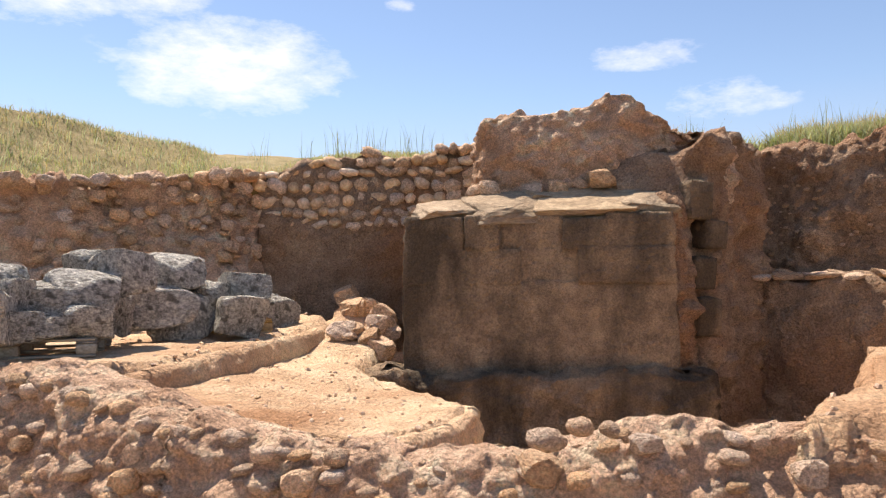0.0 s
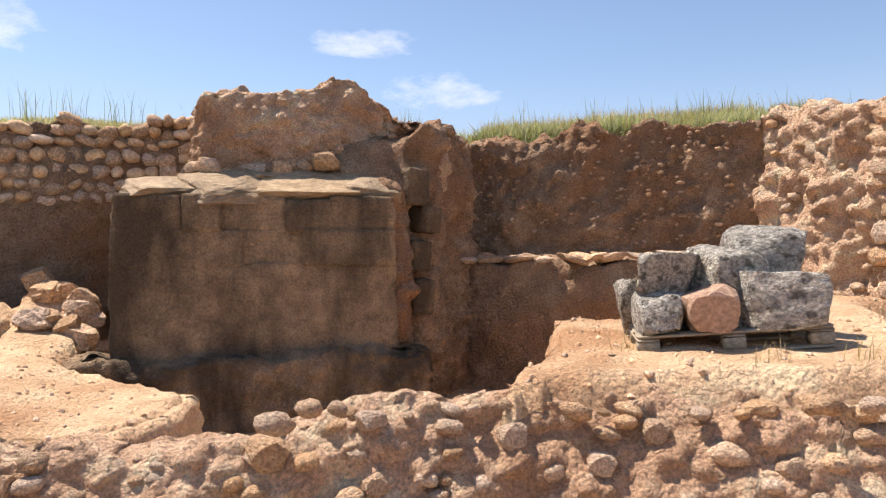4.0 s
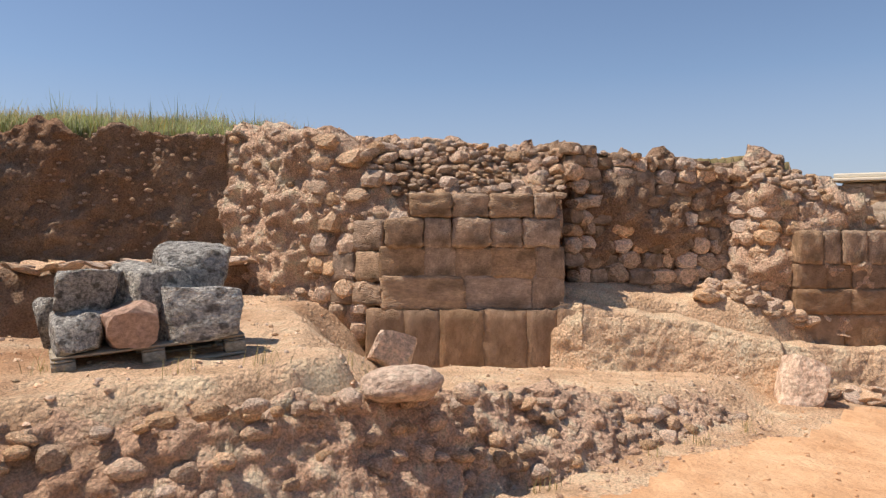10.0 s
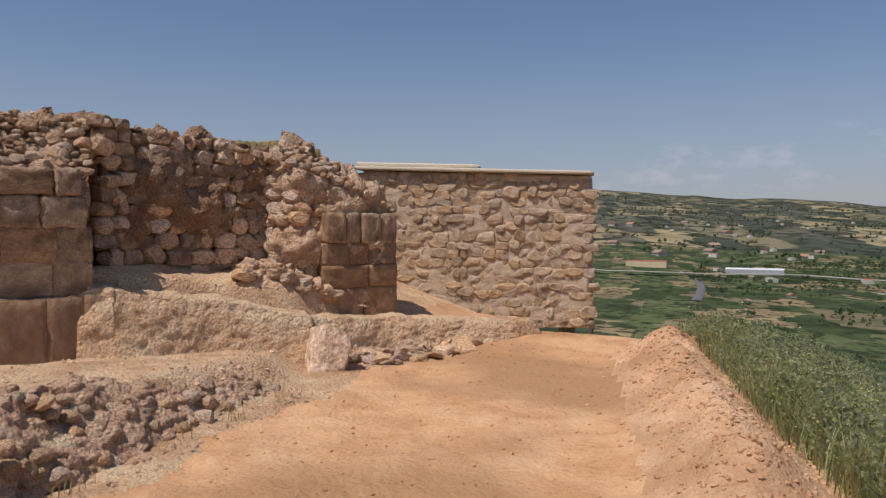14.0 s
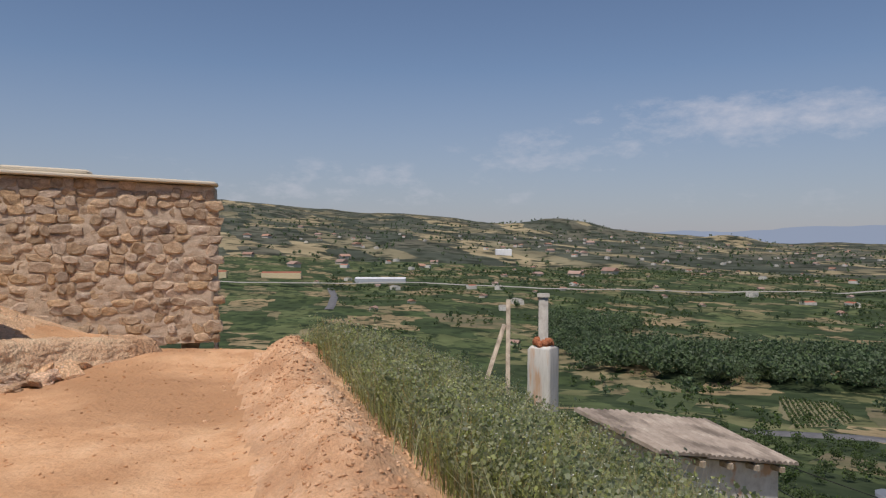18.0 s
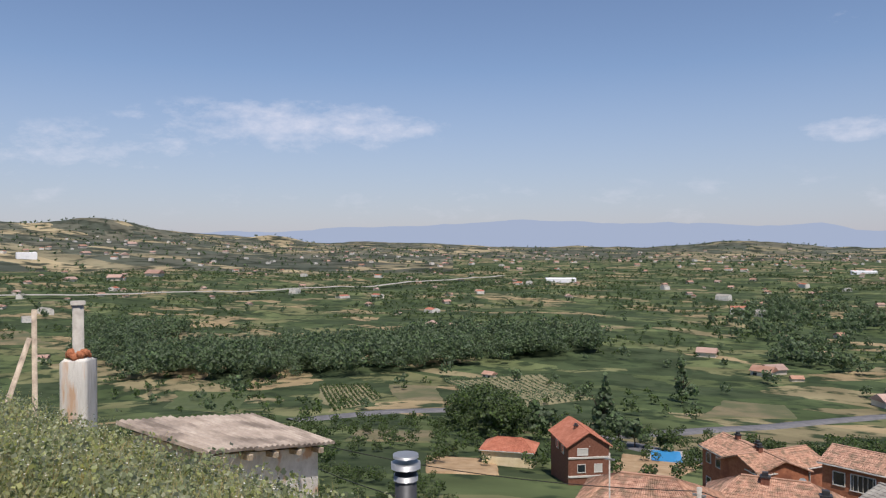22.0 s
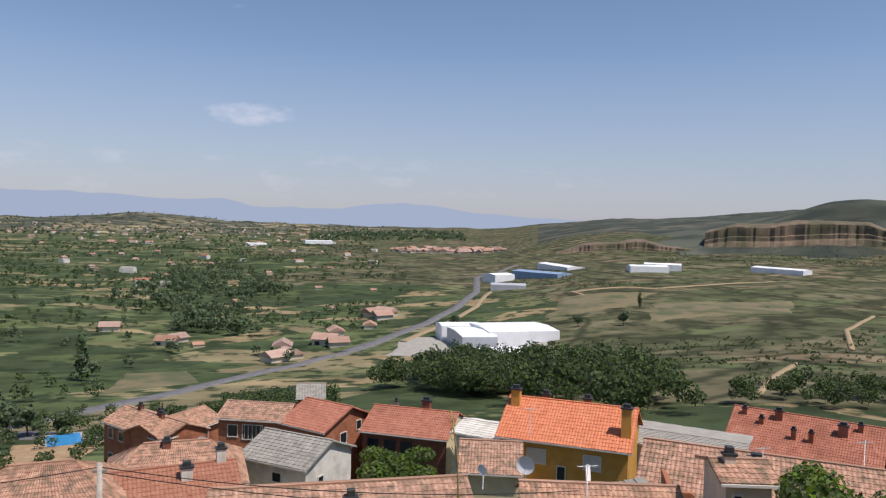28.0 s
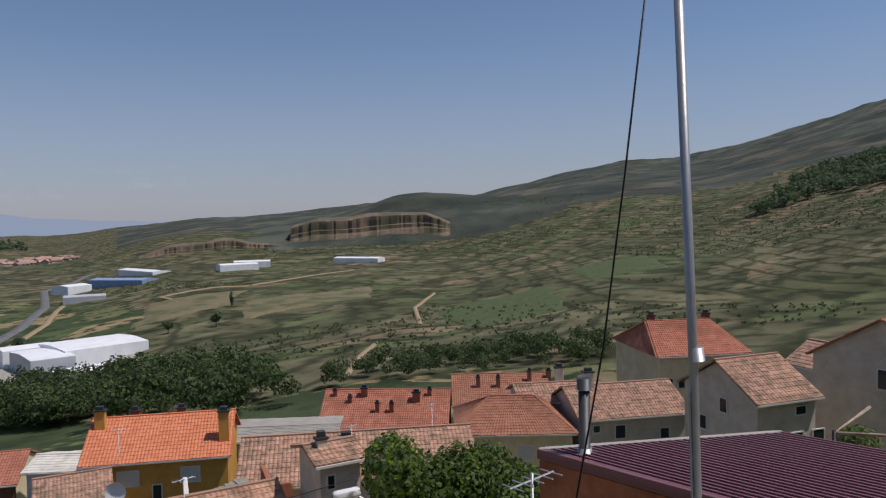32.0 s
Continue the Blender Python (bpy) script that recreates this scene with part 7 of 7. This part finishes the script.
tube("cap_plate", [(0, 0, 3.06), (0, 0, 3.1)], 0.2, METAL, cap)

# lamp pole and cable by the maroon roof
lamp = empty("steel_pole", -8.29, -4.51, -5)
tagged(lamp, "tall galvanised steel pole with a clamp", "pole")
tube("shaft", [(0, 0, 0), (0.06, -0.08, 5.0), (0.16, -0.2, 9.8)], 0.055, METAL, lamp)
tube("clamp", [(0.03, -0.03, 5.0), (0.04, -0.05, 5.16)], 0.08, METAL, lamp)
tube("conduit", [(0.1, -0.02, 0), (0.12, -0.1, 4.6), (0.06, -0.08, 5.05)], 0.014, METAL, lamp)
cable = tube("cable", [(-9.7, -7.7, -4.5), (-9.86, -7.48, -2.84), (-10.1, -7.1, -0.4), (-10.32, -6.8, 2.4), (-10.6, -6.4, 6.4)], 0.016, BLACK)
tagged(cable, "black overhead cable running up from a roof", "cable")

barn = empty("metal_roof_building", -12, -8, -8)
tagged(barn, "brick outbuilding under a ribbed maroon metal roof", "building")
MR = [(-11.51, -9.57, -3.00), (-15.00, -6.22, -2.75), (-14.17, 1.33, -2.44), (-10.69, -2.02, -2.69)]
off = Vector((12, 8, 8))
a, b, c, d = (Vector(p) + off for p in MR)
mesh_object("wall", [(*v.xy, 0) for v in (a, b, c, d)] + [v - Vector((0, 0, 0.1)) for v in (a, b, c, d)], [(0, 1, 5, 4), (1, 2, 6, 5), (2, 3, 7, 6), (3, 0, 4, 7), (4, 5, 6, 7), (3, 2, 1, 0)], BRICK, barn)
mesh_object("roof_sheet", [v + Vector((0, 0, e)) for e in (-0.05, 0.05) for v in (a, b, c, d)], [(3, 2, 1, 0), (4, 5, 6, 7), (0, 1, 5, 4), (1, 2, 6, 5), (2, 3, 7, 6), (3, 0, 4, 7)], MAROON, barn)
for k in range(30):
    f = (k + 0.5) / 30
    p, q = a.lerp(b, f), d.lerp(c, f)
    v = q - p
    piece("rib", box_mesh(MAROON), barn, (p + q) / 2 + Vector((0, 0, 0.09)), (v.length, 0.05, 0.1), v.to_track_quat("X", "Z").to_euler())
for p, q in ((a, b), (d, a)):
    v = q - p
    piece("edge_trim", box_mesh(MAROON if p is d else FIBRE), barn, (p + q) / 2 + Vector((0, 0, 0.04)), (v.length, 0.14, 0.2), v.to_track_quat("X", "Z").to_euler())
flue = empty("stove_pipe", -11.82, -8.70, -2.98)
tagged(flue, "dark stove pipe with a rain cowl on the maroon roof", "chimney")
tube("pipe", [(0, 0, 0), (0, 0, 1.35)], 0.11, DARKM, flue)
tube("base_collar", [(0, 0, 0.1), (0, 0, 0.25)], 0.14, METAL, flue)
tube("cowl", [(0, 0, 1.38), (0, 0, 1.6)], 0.14, DARKM, flue)


# ---- pebbles and clods strewn over the earth ----
def pebbles(name, label, spots, size, mat, seed):
    g = np.random.default_rng(seed)
    t = (1 + 5 ** 0.5) / 2
    ico = np.array([(-1, t, 0), (1, t, 0), (-1, -t, 0), (1, -t, 0), (0, -1, t), (0, 1, t), (0, -1, -t), (0, 1, -t), (t, 0, -1), (t, 0, 1), (-t, 0, -1), (-t, 0, 1)]) / 1.9
    tri = np.array([(0, 11, 5), (0, 5, 1), (0, 1, 7), (0, 7, 10), (0, 10, 11), (1, 5, 9), (5, 11, 4), (11, 10, 2), (10, 7, 6), (7, 1, 8), (3, 9, 4), (3, 4, 2), (3, 2, 6), (3, 6, 8), (3, 8, 9), (4, 9, 5), (2, 4, 11), (6, 2, 10), (8, 6, 7), (9, 8, 1)])
    spots = np.asarray(spots, float)
    n = len(spots)
    z = ground_height(spots[:, 0], spots[:, 1])
    s = size * g.uniform(0.35, 1.0, (n, 1, 1)) ** 1.5 * g.uniform(0.7, 1.3, (n, 1, 3)) * np.array([1, 1, 0.7])
    V = ico[None] * (1 + 0.2 * g.normal(size=(n, 12, 1))) * s + np.concatenate([spots, z[:, None] + size * 0.1], 1)[:, None]
    F = (tri[None] + np.arange(n)[:, None, None] * 12).reshape(-1, 3)
    me = bpy.data.meshes.new(name)
    me.from_pydata(V.reshape(-1, 3).tolist(), [], F.tolist())
    me.materials.append(mat)
    return tagged(new(name, me), label, "pebbles", kind="stuff")


g6 = np.random.default_rng(420)
pebbles("gravel", "small stones and clods on the ochre path", np.c_[g6.uniform(2, 12.5, 900), g6.uniform(-2.4, 1.2, 900)], 0.022, PATHM, 421)
BP, _ = resample(BERM, 0.02)
bi = g6.integers(0, len(BP), 3200)
pebbles("gravel", "reddish gravel and clods on the spoil berm", BP[bi] + g6.normal(0, 0.3, (3200, 2)), 0.026, GRAVEL, 422)
pebbles("gravel", "small stones strewn over the pallet ledge", scatter(LEDGE_RIGHT, 300, 423), 0.026, DUSTY, 423)
pebbles("gravel", "stones and clods on the dug floor beside the pier", np.concatenate([scatter(FLOOR_LEFT, 220, 424), scatter(LEDGE_LEFT, 160, 425), scatter(FLOOR_RIGHT, 300, 426), scatter(LEDGE_FAR, 400, 427)]), 0.024, DUSTY, 424)
pebbles("gravel", "crumbled clods at the foot of the low wall", edge_spots([(a, b - 0.08) for a, b, *_ in NEAR[3:]][::-1], 240, 428, (0.0, 0.35)), 0.03, MORTAR, 428)

# ---- factory, industrial sheds and far houses ----
FACW = material("white_factory_sheet", [rgb("dcdee0"), rgb("e8eaeb"), rgb("eef0f0")], scale=0.2, bump=0, rough=0.5)
FACG = material("pale_grey_sheet", [rgb("a9adb2"), rgb("b9bdc0")], scale=0.2, bump=0, rough=0.5)
BLUEM = material("blue_sheet", [rgb("7d93b0"), rgb("90a5bd")], scale=0.2, bump=0, rough=0.5)
factory = empty("factory", -99, -293, -58)
tagged(factory, "white industrial factory with low flat roofs beside the highway", "factory")
fy = math.atan2(-2.4, -47)


def hall(parent, mat, roofm, at, size, turn, rise=0.8, name="hall"):
    x, y, z = at
    w, d, h = size
    c, s = math.cos(turn), math.sin(turn)
    V = [(x + c * u - s * v, y + s * u + c * v, z + k) for k in (0, h) for u, v in ((0, 0), (w, 0), (w, d), (0, d))]
    V += [(x + c * u - s * v, y + s * u + c * v, z + h + rise) for u, v in ((0, d / 2), (w, d / 2))]
    ob = mesh_object(name, V, [(0, 1, 5, 4), (1, 2, 6, 9, 5), (2, 3, 7, 6), (3, 0, 4, 8, 7), (3, 2, 1, 0)], mat, parent)
    rf = mesh_object("roof", [Vector(V[i]) + Vector((0, 0, 0.25)) for i in (4, 5, 9, 8, 6, 7)] + [Vector(V[i]) for i in (4, 5, 9, 8, 6, 7)],
                     [(0, 1, 2, 3), (3, 2, 4, 5), (7, 6, 9, 8), (8, 9, 11, 10), (0, 6, 7, 1), (5, 4, 10, 11), (1, 7, 8, 2), (2, 8, 10, 4), (3, 9, 6, 0), (5, 11, 9, 3)], roofm, ob)
    return ob


hall(factory, FACG, FACW, (20, -16, 0), (16, 30, 9), math.pi + 0.0)
hall(factory, FACW, FACW, (6, -22, 0), (34, 30, 10), math.pi + 0.05)
hall(factory, FACG, FACW, (14, 12, 0), (24, 24, 5), math.pi + 0.05)
hall(factory, FACG, FACW, (-14, 22, -0.5), (14, 12, 4.5), math.pi + 0.05)
hall(factory, FACW, FACW, (22, -48, 0), (20, 14, 9), math.pi)
for k in range(5):
    box_part("vent_unit", FACG, factory, (-20 - 3.4 * k, 6 + 2 * (k % 2), 3), (2.6, 3, 6), (0, 0, 0))
tube("silo", [(-38, 12, 0), (-38, 12, 8)], 1.5, FACG, factory)
field("factory_yard", [(-45, -305), (-60, -360), (-125, -330), (-105, -250)], CONCRETE, "pale concrete yard round the factory", 0.3)


def far_hall(label, A, B, depth, h, mat, roofm, name="industrial_hall"):
    A, B = Vector(A), Vector(B)
    turn = math.atan2(B.y - A.y, B.x - A.x)
    z = min(gz(*A), gz(*B)) - 1
    ob = empty(name, A.x, A.y, z)
    tagged(ob, label, "hall", "industrial halls")
    hall(ob, mat, roofm, (0, 0, 0), ((B - A).length, depth, h + 1), turn, 1.2)
    return ob


far_hall("long blue metal hall beside the highway", (-231, -710), (-262, -663), 25, 8, BLUEM, BLUEM)
far_hall("white hall beside the blue one", (-205, -680), (-228, -690), 20, 7, FACW, FACW)
far_hall("long white farm hall on the slope", (-291, -800), (-296, -722), 20, 7, FACW, FACW)
far_hall("white hall with a flat roof on the hillside", (-330, -648), (-366, -640), 16, 6, FACW, FACW)
far_hall("white hall with a red front on the hillside", (-366, -690), (-398, -672), 16, 6, FACW, FACW)
far_hall("bright white greenhouse hall below the cliffs", (-455, -641), (-473, -589), 14, 5, FACW, FACW)
far_hall("grey hall near the bend of the road", (-177, -600), (-205, -590), 14, 5, FACG, FACG)
far_hall("red-roofed hall near the motorway", (1000, -190), (985, -240), 25, 8, CREAM, TILE_RED)
far_hall("red-roofed building near the motorway", (1010, -120), (1005, -145), 20, 8, CREAM, TILE_RED)
far_hall("white office building on the far slope", (1545, -845), (1530, -880), 20, 14, FACW, FACW)
far_hall("pale depot beside the motorway", (905, -290), (880, -350), 30, 6, FACG, FACW)
far_hall("long white warehouse in the plain", (440, -1020), (400, -1040), 20, 6, FACW, FACW)
far_hall("white warehouse near the far town", (60, -1500), (20, -1505), 20, 6, FACW, FACW)
far_hall("white warehouses near the far town", (-60, -1650), (-120, -1655), 25, 7, FACW, FACW)

HW = bpy.data.meshes.new("cottage_wall")
HW.from_pydata([(-.5, -.5, -.3), (.5, -.5, -.3), (.5, .5, -.3), (-.5, .5, -.3), (-.5, -.5, .5), (.5, -.5, .5), (.5, .5, .5), (-.5, .5, .5), (-.5, 0, .8), (.5, 0, .8)], [],
               [(0, 1, 5, 4), (1, 2, 6, 9, 5), (2, 3, 7, 6), (3, 0, 4, 8, 7)])
FARWALL = material("far_pale_walls", [rgb("b9ae9c"), rgb("cfc6b6"), rgb("dcd5c8")], scale=0.5, bump=0, vary=0.14)
FARROOF = material("far_tile_roofs", [rgb("94705f"), rgb("a98c7c"), rgb("b3a598")], scale=0.5, bump=0, vary=0.2)
HW.materials.append(FARWALL)
HR = bpy.data.meshes.new("cottage_roof")
HR.from_pydata([(-.56, -.6, .46), (.56, -.6, .46), (.56, 0, .86), (-.56, 0, .86), (.56, .6, .46), (-.56, .6, .46), (-.56, -.6, .42), (.56, -.6, .42), (.56, .6, .42), (-.56, .6, .42)], [],
               [(0, 1, 2, 3), (3, 2, 4, 5), (0, 6, 7, 1), (4, 8, 9, 5), (1, 7, 8, 4, 2), (3, 5, 9, 6, 0)])
HR.materials.append(FARROOF)
HWIN = bpy.data.meshes.new("cottage_window")
HWIN.from_pydata([(-.1, -.53, .0), (.1, -.53, .0), (.1, -.53, .3), (-.1, -.53, .3), (-.1, -.5, .0), (.1, -.5, .0), (.1, -.5, .3), (-.1, -.5, .3)], [], [(0, 1, 2, 3), (1, 5, 6, 2), (4, 0, 3, 7), (3, 2, 6, 7), (0, 4, 5, 1)])
HWIN.materials.append(GLASS)


def cottage(x, y, w, turn, white=False):
    ob = empty("far_house", x, y, gz(x, y))
    ob.rotation_euler, ob.scale = (0, 0, turn), (w * 1.3, w, w * 0.75)
    tagged(ob, "small pale house with a tile roof in the valley", "house", "houses of the valley")
    new("wall", HW).parent = ob
    new("roof", HR).parent = ob
    for dx in (-.28, .22):
        wi = new("window", HWIN)
        wi.parent, wi.location = ob, (dx, 0, 0)
    return ob


rnd = random.Random(500)
for x, y in scatter(VALLEY, 110, 501):
    if not -60 < x < 60 or y < -330:
        cottage(x, y, rnd.uniform(3.5, 6.5), rnd.uniform(0, 3.1))
for x, y in [(-62, -440), (-66, -450), (-58, -452), (0, -310), (-6, -318), (-3, -338), (-23, -349), (-28, -340), (82, -400), (49, -358), (46, -366), (250, -420), (262, -415), (270, -430), (240, -428), (-50, -400), (-30, -380)]:
    cottage(x, y, rnd.uniform(6, 9), rnd.uniform(0, 3.1))
for k in range(90):
    cottage(-215 - 190 * rnd.random(), -1400 + 110 * rnd.random(), rnd.uniform(8, 12), rnd.uniform(0, 3.1))
for k in range(110):
    a, r = radians(rnd.uniform(128, 188)), rnd.uniform(1500, 3800)
    cottage(math.sin(a) * r, math.cos(a) * r, rnd.uniform(6, 12), rnd.uniform(0, 3.1))
for k in range(26):
    a, r = radians(rnd.uniform(98, 128)), rnd.uniform(1200, 2600)
    cottage(math.sin(a) * r, math.cos(a) * r, rnd.uniform(9, 18), rnd.uniform(0, 3.1))

# ---- village trees, pool, poles ----
for k, (x, y, h, kind) in enumerate([(58.4, -170, 15, "conifer"), (61.5, -260, 15, "poplar"), (-9.3, -60.5, 5.2, "bright"), (-12.2, -61.5, 4.6, "bright"), (22, -93, 5, "round"), (27, -96, 5, "round"), (24, -77, 4.6, "round"),
                                     (-23.2, -23.1, 6.6, "bright"), (-23.4, -19.9, 7.0, "bright"), (-23.8, -25.6, 5.6, "bright"), (-26.4, -22.6, 6.4, "bright"), (-36, -12.0, 6.0, "bright"), (-21.0, -21.5, 5.5, "bright"), (-120, -55, 6, "dark"), (-100, -60, 6, "round"),
                                     (45, -150, 7, "dark"), (50, -155, 8, "dark"), (38, -148, 6, "round"), (66, -150, 9, "dark"), (72, -140, 8, "round"), (-170, -340, 8, "dark"), (-150, -350, 7, "dark"), (-210, -400, 9, "poplar"), (-95, -390, 9, "dark")]):
    tree(x, y, h, kind, k + 3)
WATER = plain("blue_pool_water", rgb("3f8fc4"), 0.1)
pool = empty("swimming_pool", 36, -140, gz(36, -140) + 0.4)
tagged(pool, "small blue swimming pool in a villa garden", "pool")
box_part("water", WATER, pool, (0, 0, 0), (5.5, 10, 0.3), (0, 0, 0.3))
box_part("coping", CONCRETE, pool, (0, 0, -0.12), (7, 11.5, 0.3), (0, 0, 0.3))
for x, y, z, h in ((6.36, -29.75, -7.76, 6), (12.0, -36, -8.8, 8), (-20.5, -24.5, -8.3, 7)):
    p = empty("utility_pole", x, y, z - h)
    tagged(p, "grey concrete pole carrying village wires", "pole", "village poles")
    tube("pole", [(0, 0, 0), (0, 0, h)], 0.1 if h < 8 else 0.04, FIBRE, p)
    box_part("crossarm", METAL, p, (0, 0, h - 0.3), (0.5, 0.08, 0.08))
for a, b, d in (((6.36, -29.75, -7.9), (25, -25, -6.8), 0.6), ((6.36, -29.75, -7.9), (-12, -28, -9.2), 0.5), ((6.36, -29.75, -8.1), (-20, -25, -9.0), 0.8), ((12.0, -20, -6.5), (30, -30, -8.8), 0.5)):
    w = tube("wire", sag(a, b, d), 0.018, BLACK)
    tagged(w, "thin black overhead wire between village poles", "wire")


def antenna(x, y, z, h):
    ob = empty("tv_antenna", x, y, z)
    tagged(ob, "thin rooftop television antenna with short rods", "antenna", "roof antennas")
    tube("mast", [(0, 0, 0), (0, 0, h)], 0.025, METAL, ob)
    tube("boom", [(-0.5, 0, h - 0.1), (0.5, 0, h - 0.1)], 0.015, METAL, ob)
    for k in range(5):
        tube("rod", [(-0.45 + k * 0.22, -0.2, h - 0.1), (-0.45 + k * 0.22, 0.2, h - 0.1)], 0.01, METAL, ob)


def dish(x, y, z, turn, r=0.45):
    ob = empty("satellite_dish", x, y, z)
    ob.rotation_euler = (0, 0, turn)
    tagged(ob, "white round satellite dish on a bracket", "dish", "satellite dishes")
    n = 16
    V = [(0, 0, 0.5)] + [(r * f * math.cos(i * 2 * math.pi / n), -0.25 * f * f * r, 0.5 + r * f * math.sin(i * 2 * math.pi / n)) for f in (0.5, 1) for i in range(n)]
    V += [(v[0], v[1] + 0.03, v[2]) for v in V]
    F = [(0, 1 + (i + 1) % n, 1 + i) for i in range(n)] + [(1 + i, 1 + (i + 1) % n, 1 + n + (i + 1) % n, 1 + n + i) for i in range(n)]
    F += [tuple(reversed([j + 2 * n + 1 for j in f])) for f in F]
    mesh_object("reflector", V, F, FACW, ob, smooth=True)
    tube("bracket", [(0, 0.05, -0.8), (0, 0.05, 0.5)], 0.03, METAL, ob)
    tube("feed_arm", [(0, 0, 0.1), (0, -0.4, 0.45)], 0.015, METAL, ob)


antenna(-20.5, -57.5, -16.0, 2.4)
antenna(-13.5, -30.5, -11.2, 2.2)
antenna(-33.5, -36.5, -13.2, 2.6)
antenna(-27.5, -37.5, -13.4, 2.4)
antenna(-8.4, -7.2, -4.0, 2.0)
dish(-15.6, -44.5, -14.3, 2.6, 0.6)
dish(-13.2, -46.0, -15.0, 2.2, 0.35)
dish(11.0, -83.6, -24, 3.0)
dish(8.0, -85.6, -24, 3.6)


# ---- roof clutter among the nearer houses ----
yard = empty("walled_yard", -16.5, -36.5, -15.6)
tagged(yard, "roofless walled yard with a white parapet and grey sheeting", "yard")
for x, y, w, d, h, m in ((0, 0, 0.25, 4.2, 3.6, WHITE), (2.3, 2.2, 4.6, 0.25, 3.6, BRICK), (4.6, 0.2, 0.25, 4.0, 3.2, BRICK)):
    box_part("wall", m, yard, (-x, y - 0.5, h / 2), (w, d, h), (0, 0, -0.4))
for k in range(9):
    box_part("roof_sheet", SLATE, yard, (-1.2 - 0.36 * k, -0.9 - 0.12 * k, 2.6 + 0.03 * (k % 2)), (0.34, 2.6, 0.06), (0.15, 0, -0.3))
lampost = empty("street_lamp", -17.6, -21.6, -13.5)
tagged(lampost, "white street lamp head on a curved arm over the roofs", "street lamp")
tube("post", [(0, 0, 0), (0, 0, 4.6)], 0.09, FIBRE, lampost)
tube("arm", [(0, 0, 4.2), (0.5, -0.3, 4.5), (1.1, -0.6, 5.0)], 0.05, METAL, lampost)
piece("lamp_head", block_mesh("lamp_head", 310, FACW, 0.03, 4, 0.2), lampost, (1.5, -0.8, 5.15), (1.0, 0.45, 0.3), (0.1, 0.1, -0.5))
rail = empty("pipe_rail", -16.0, -5.6, -4.2)
tagged(rail, "weathered pipe rail standing over the maroon roof", "rail")
tube("post", [(0, 0, 0), (0, 0, 1.5)], 0.04, BLACK, rail)
tube("rail_bar", [(-1.2, 0.3, 1.8), (0, 0, 1.45), (-1.0, 2.0, 1.5), (-1.6, 4.0, 1.9)], 0.035, GREYWOOD, rail)
for k, (x, y, z, h, wide) in enumerate([(-18.3, -20.6, -13.2, 7.8, 0.95), (-20.9, -18.9, -13.2, 7.2, 0.95), (-23.2, -17.6, -13.5, 6.2, 0.9)]):
    tree(x, y, h, "bright", 70 + k, z, wide)
tree(-8.5, -52.0, 5.3, "bush", 75, -19.4, 1.35)


# ---- hamlets and farmhouses across the plain, too small to count ----
def hamlets(name, label, spots, mat_wall, mat_roof, seed):
    g = np.random.default_rng(seed)
    V, F, M = [], [], []
    for x, y in spots:
        w, d, h, r, a = g.uniform(7, 15), g.uniform(6, 9), g.uniform(3, 5.5), g.uniform(1.2, 2.0), g.uniform(0, 3.1)
        z = gz(x, y) - 0.5
        c, s = math.cos(a), math.sin(a)
        o = len(V)
        for u, v, k in ((-w, -d, 0), (w, -d, 0), (w, d, 0), (-w, d, 0), (-w, -d, h), (w, -d, h), (w, d, h), (-w, d, h), (-w, 0, h + r), (w, 0, h + r)):
            V.append((x + (c * u - s * v) / 2, y + (s * u + c * v) / 2, z + k))
        F += [tuple(o + i for i in f) for f in ((0, 1, 5, 4), (1, 2, 6, 9, 5), (2, 3, 7, 6), (3, 0, 4, 8, 7), (4, 5, 9, 8), (6, 7, 8, 9))]
        M += [0, 0, 0, 0, 1, 1]
    ob = mesh_object(name, V, F, mat_wall)
    ob.data.materials.append(mat_roof)
    ob.data.polygons.foreach_set("material_index", M)
    return tagged(ob, label, "houses", kind="stuff")


PLAIN = [(250, -350), (700, -250), (2200, -500), (2600, -1700), (1200, -3300), (-350, -3300), (-180, -1300), (-60, -600)]
hamlets("far_houses", "pale farmhouses with tile roofs scattered over the plain", scatter(PLAIN, 90, 501), WHITE, TILE_RED, 501)
hamlets("far_houses", "white sheds and greenhouses scattered over the plain", scatter(PLAIN, 80, 502), WHITE, SLATE, 502)
stalk = empty("dry_grass_stalk", -0.78, -3.7, gz(-0.78, -3.7))
tagged(stalk, "single dry straw-coloured grass stalk with a seed head", "grass")
zs = 0.75 - stalk.location.z
tube("stem", [(0, 0, 0), (0.0, 0.0, zs * 0.6), (0.02, 0, zs * 0.85), (0.05, 0, zs)], 0.004, STRAW, stalk, sides=6)
SEED = pebble_mesh("seed_husk", 510, STRAW, 1, (0.35, 0.35, 1.0))
for k in range(16):
    a, f = k * 2.4, k / 16
    piece("seed_husk", SEED, stalk, (0.02 + 0.03 * f + 0.012 * math.cos(a), 0.012 * math.sin(a), zs * (0.8 + 0.2 * f)), (0.014, 0.014, 0.03), (0.5 * math.sin(a), 0.5 * math.cos(a), a))
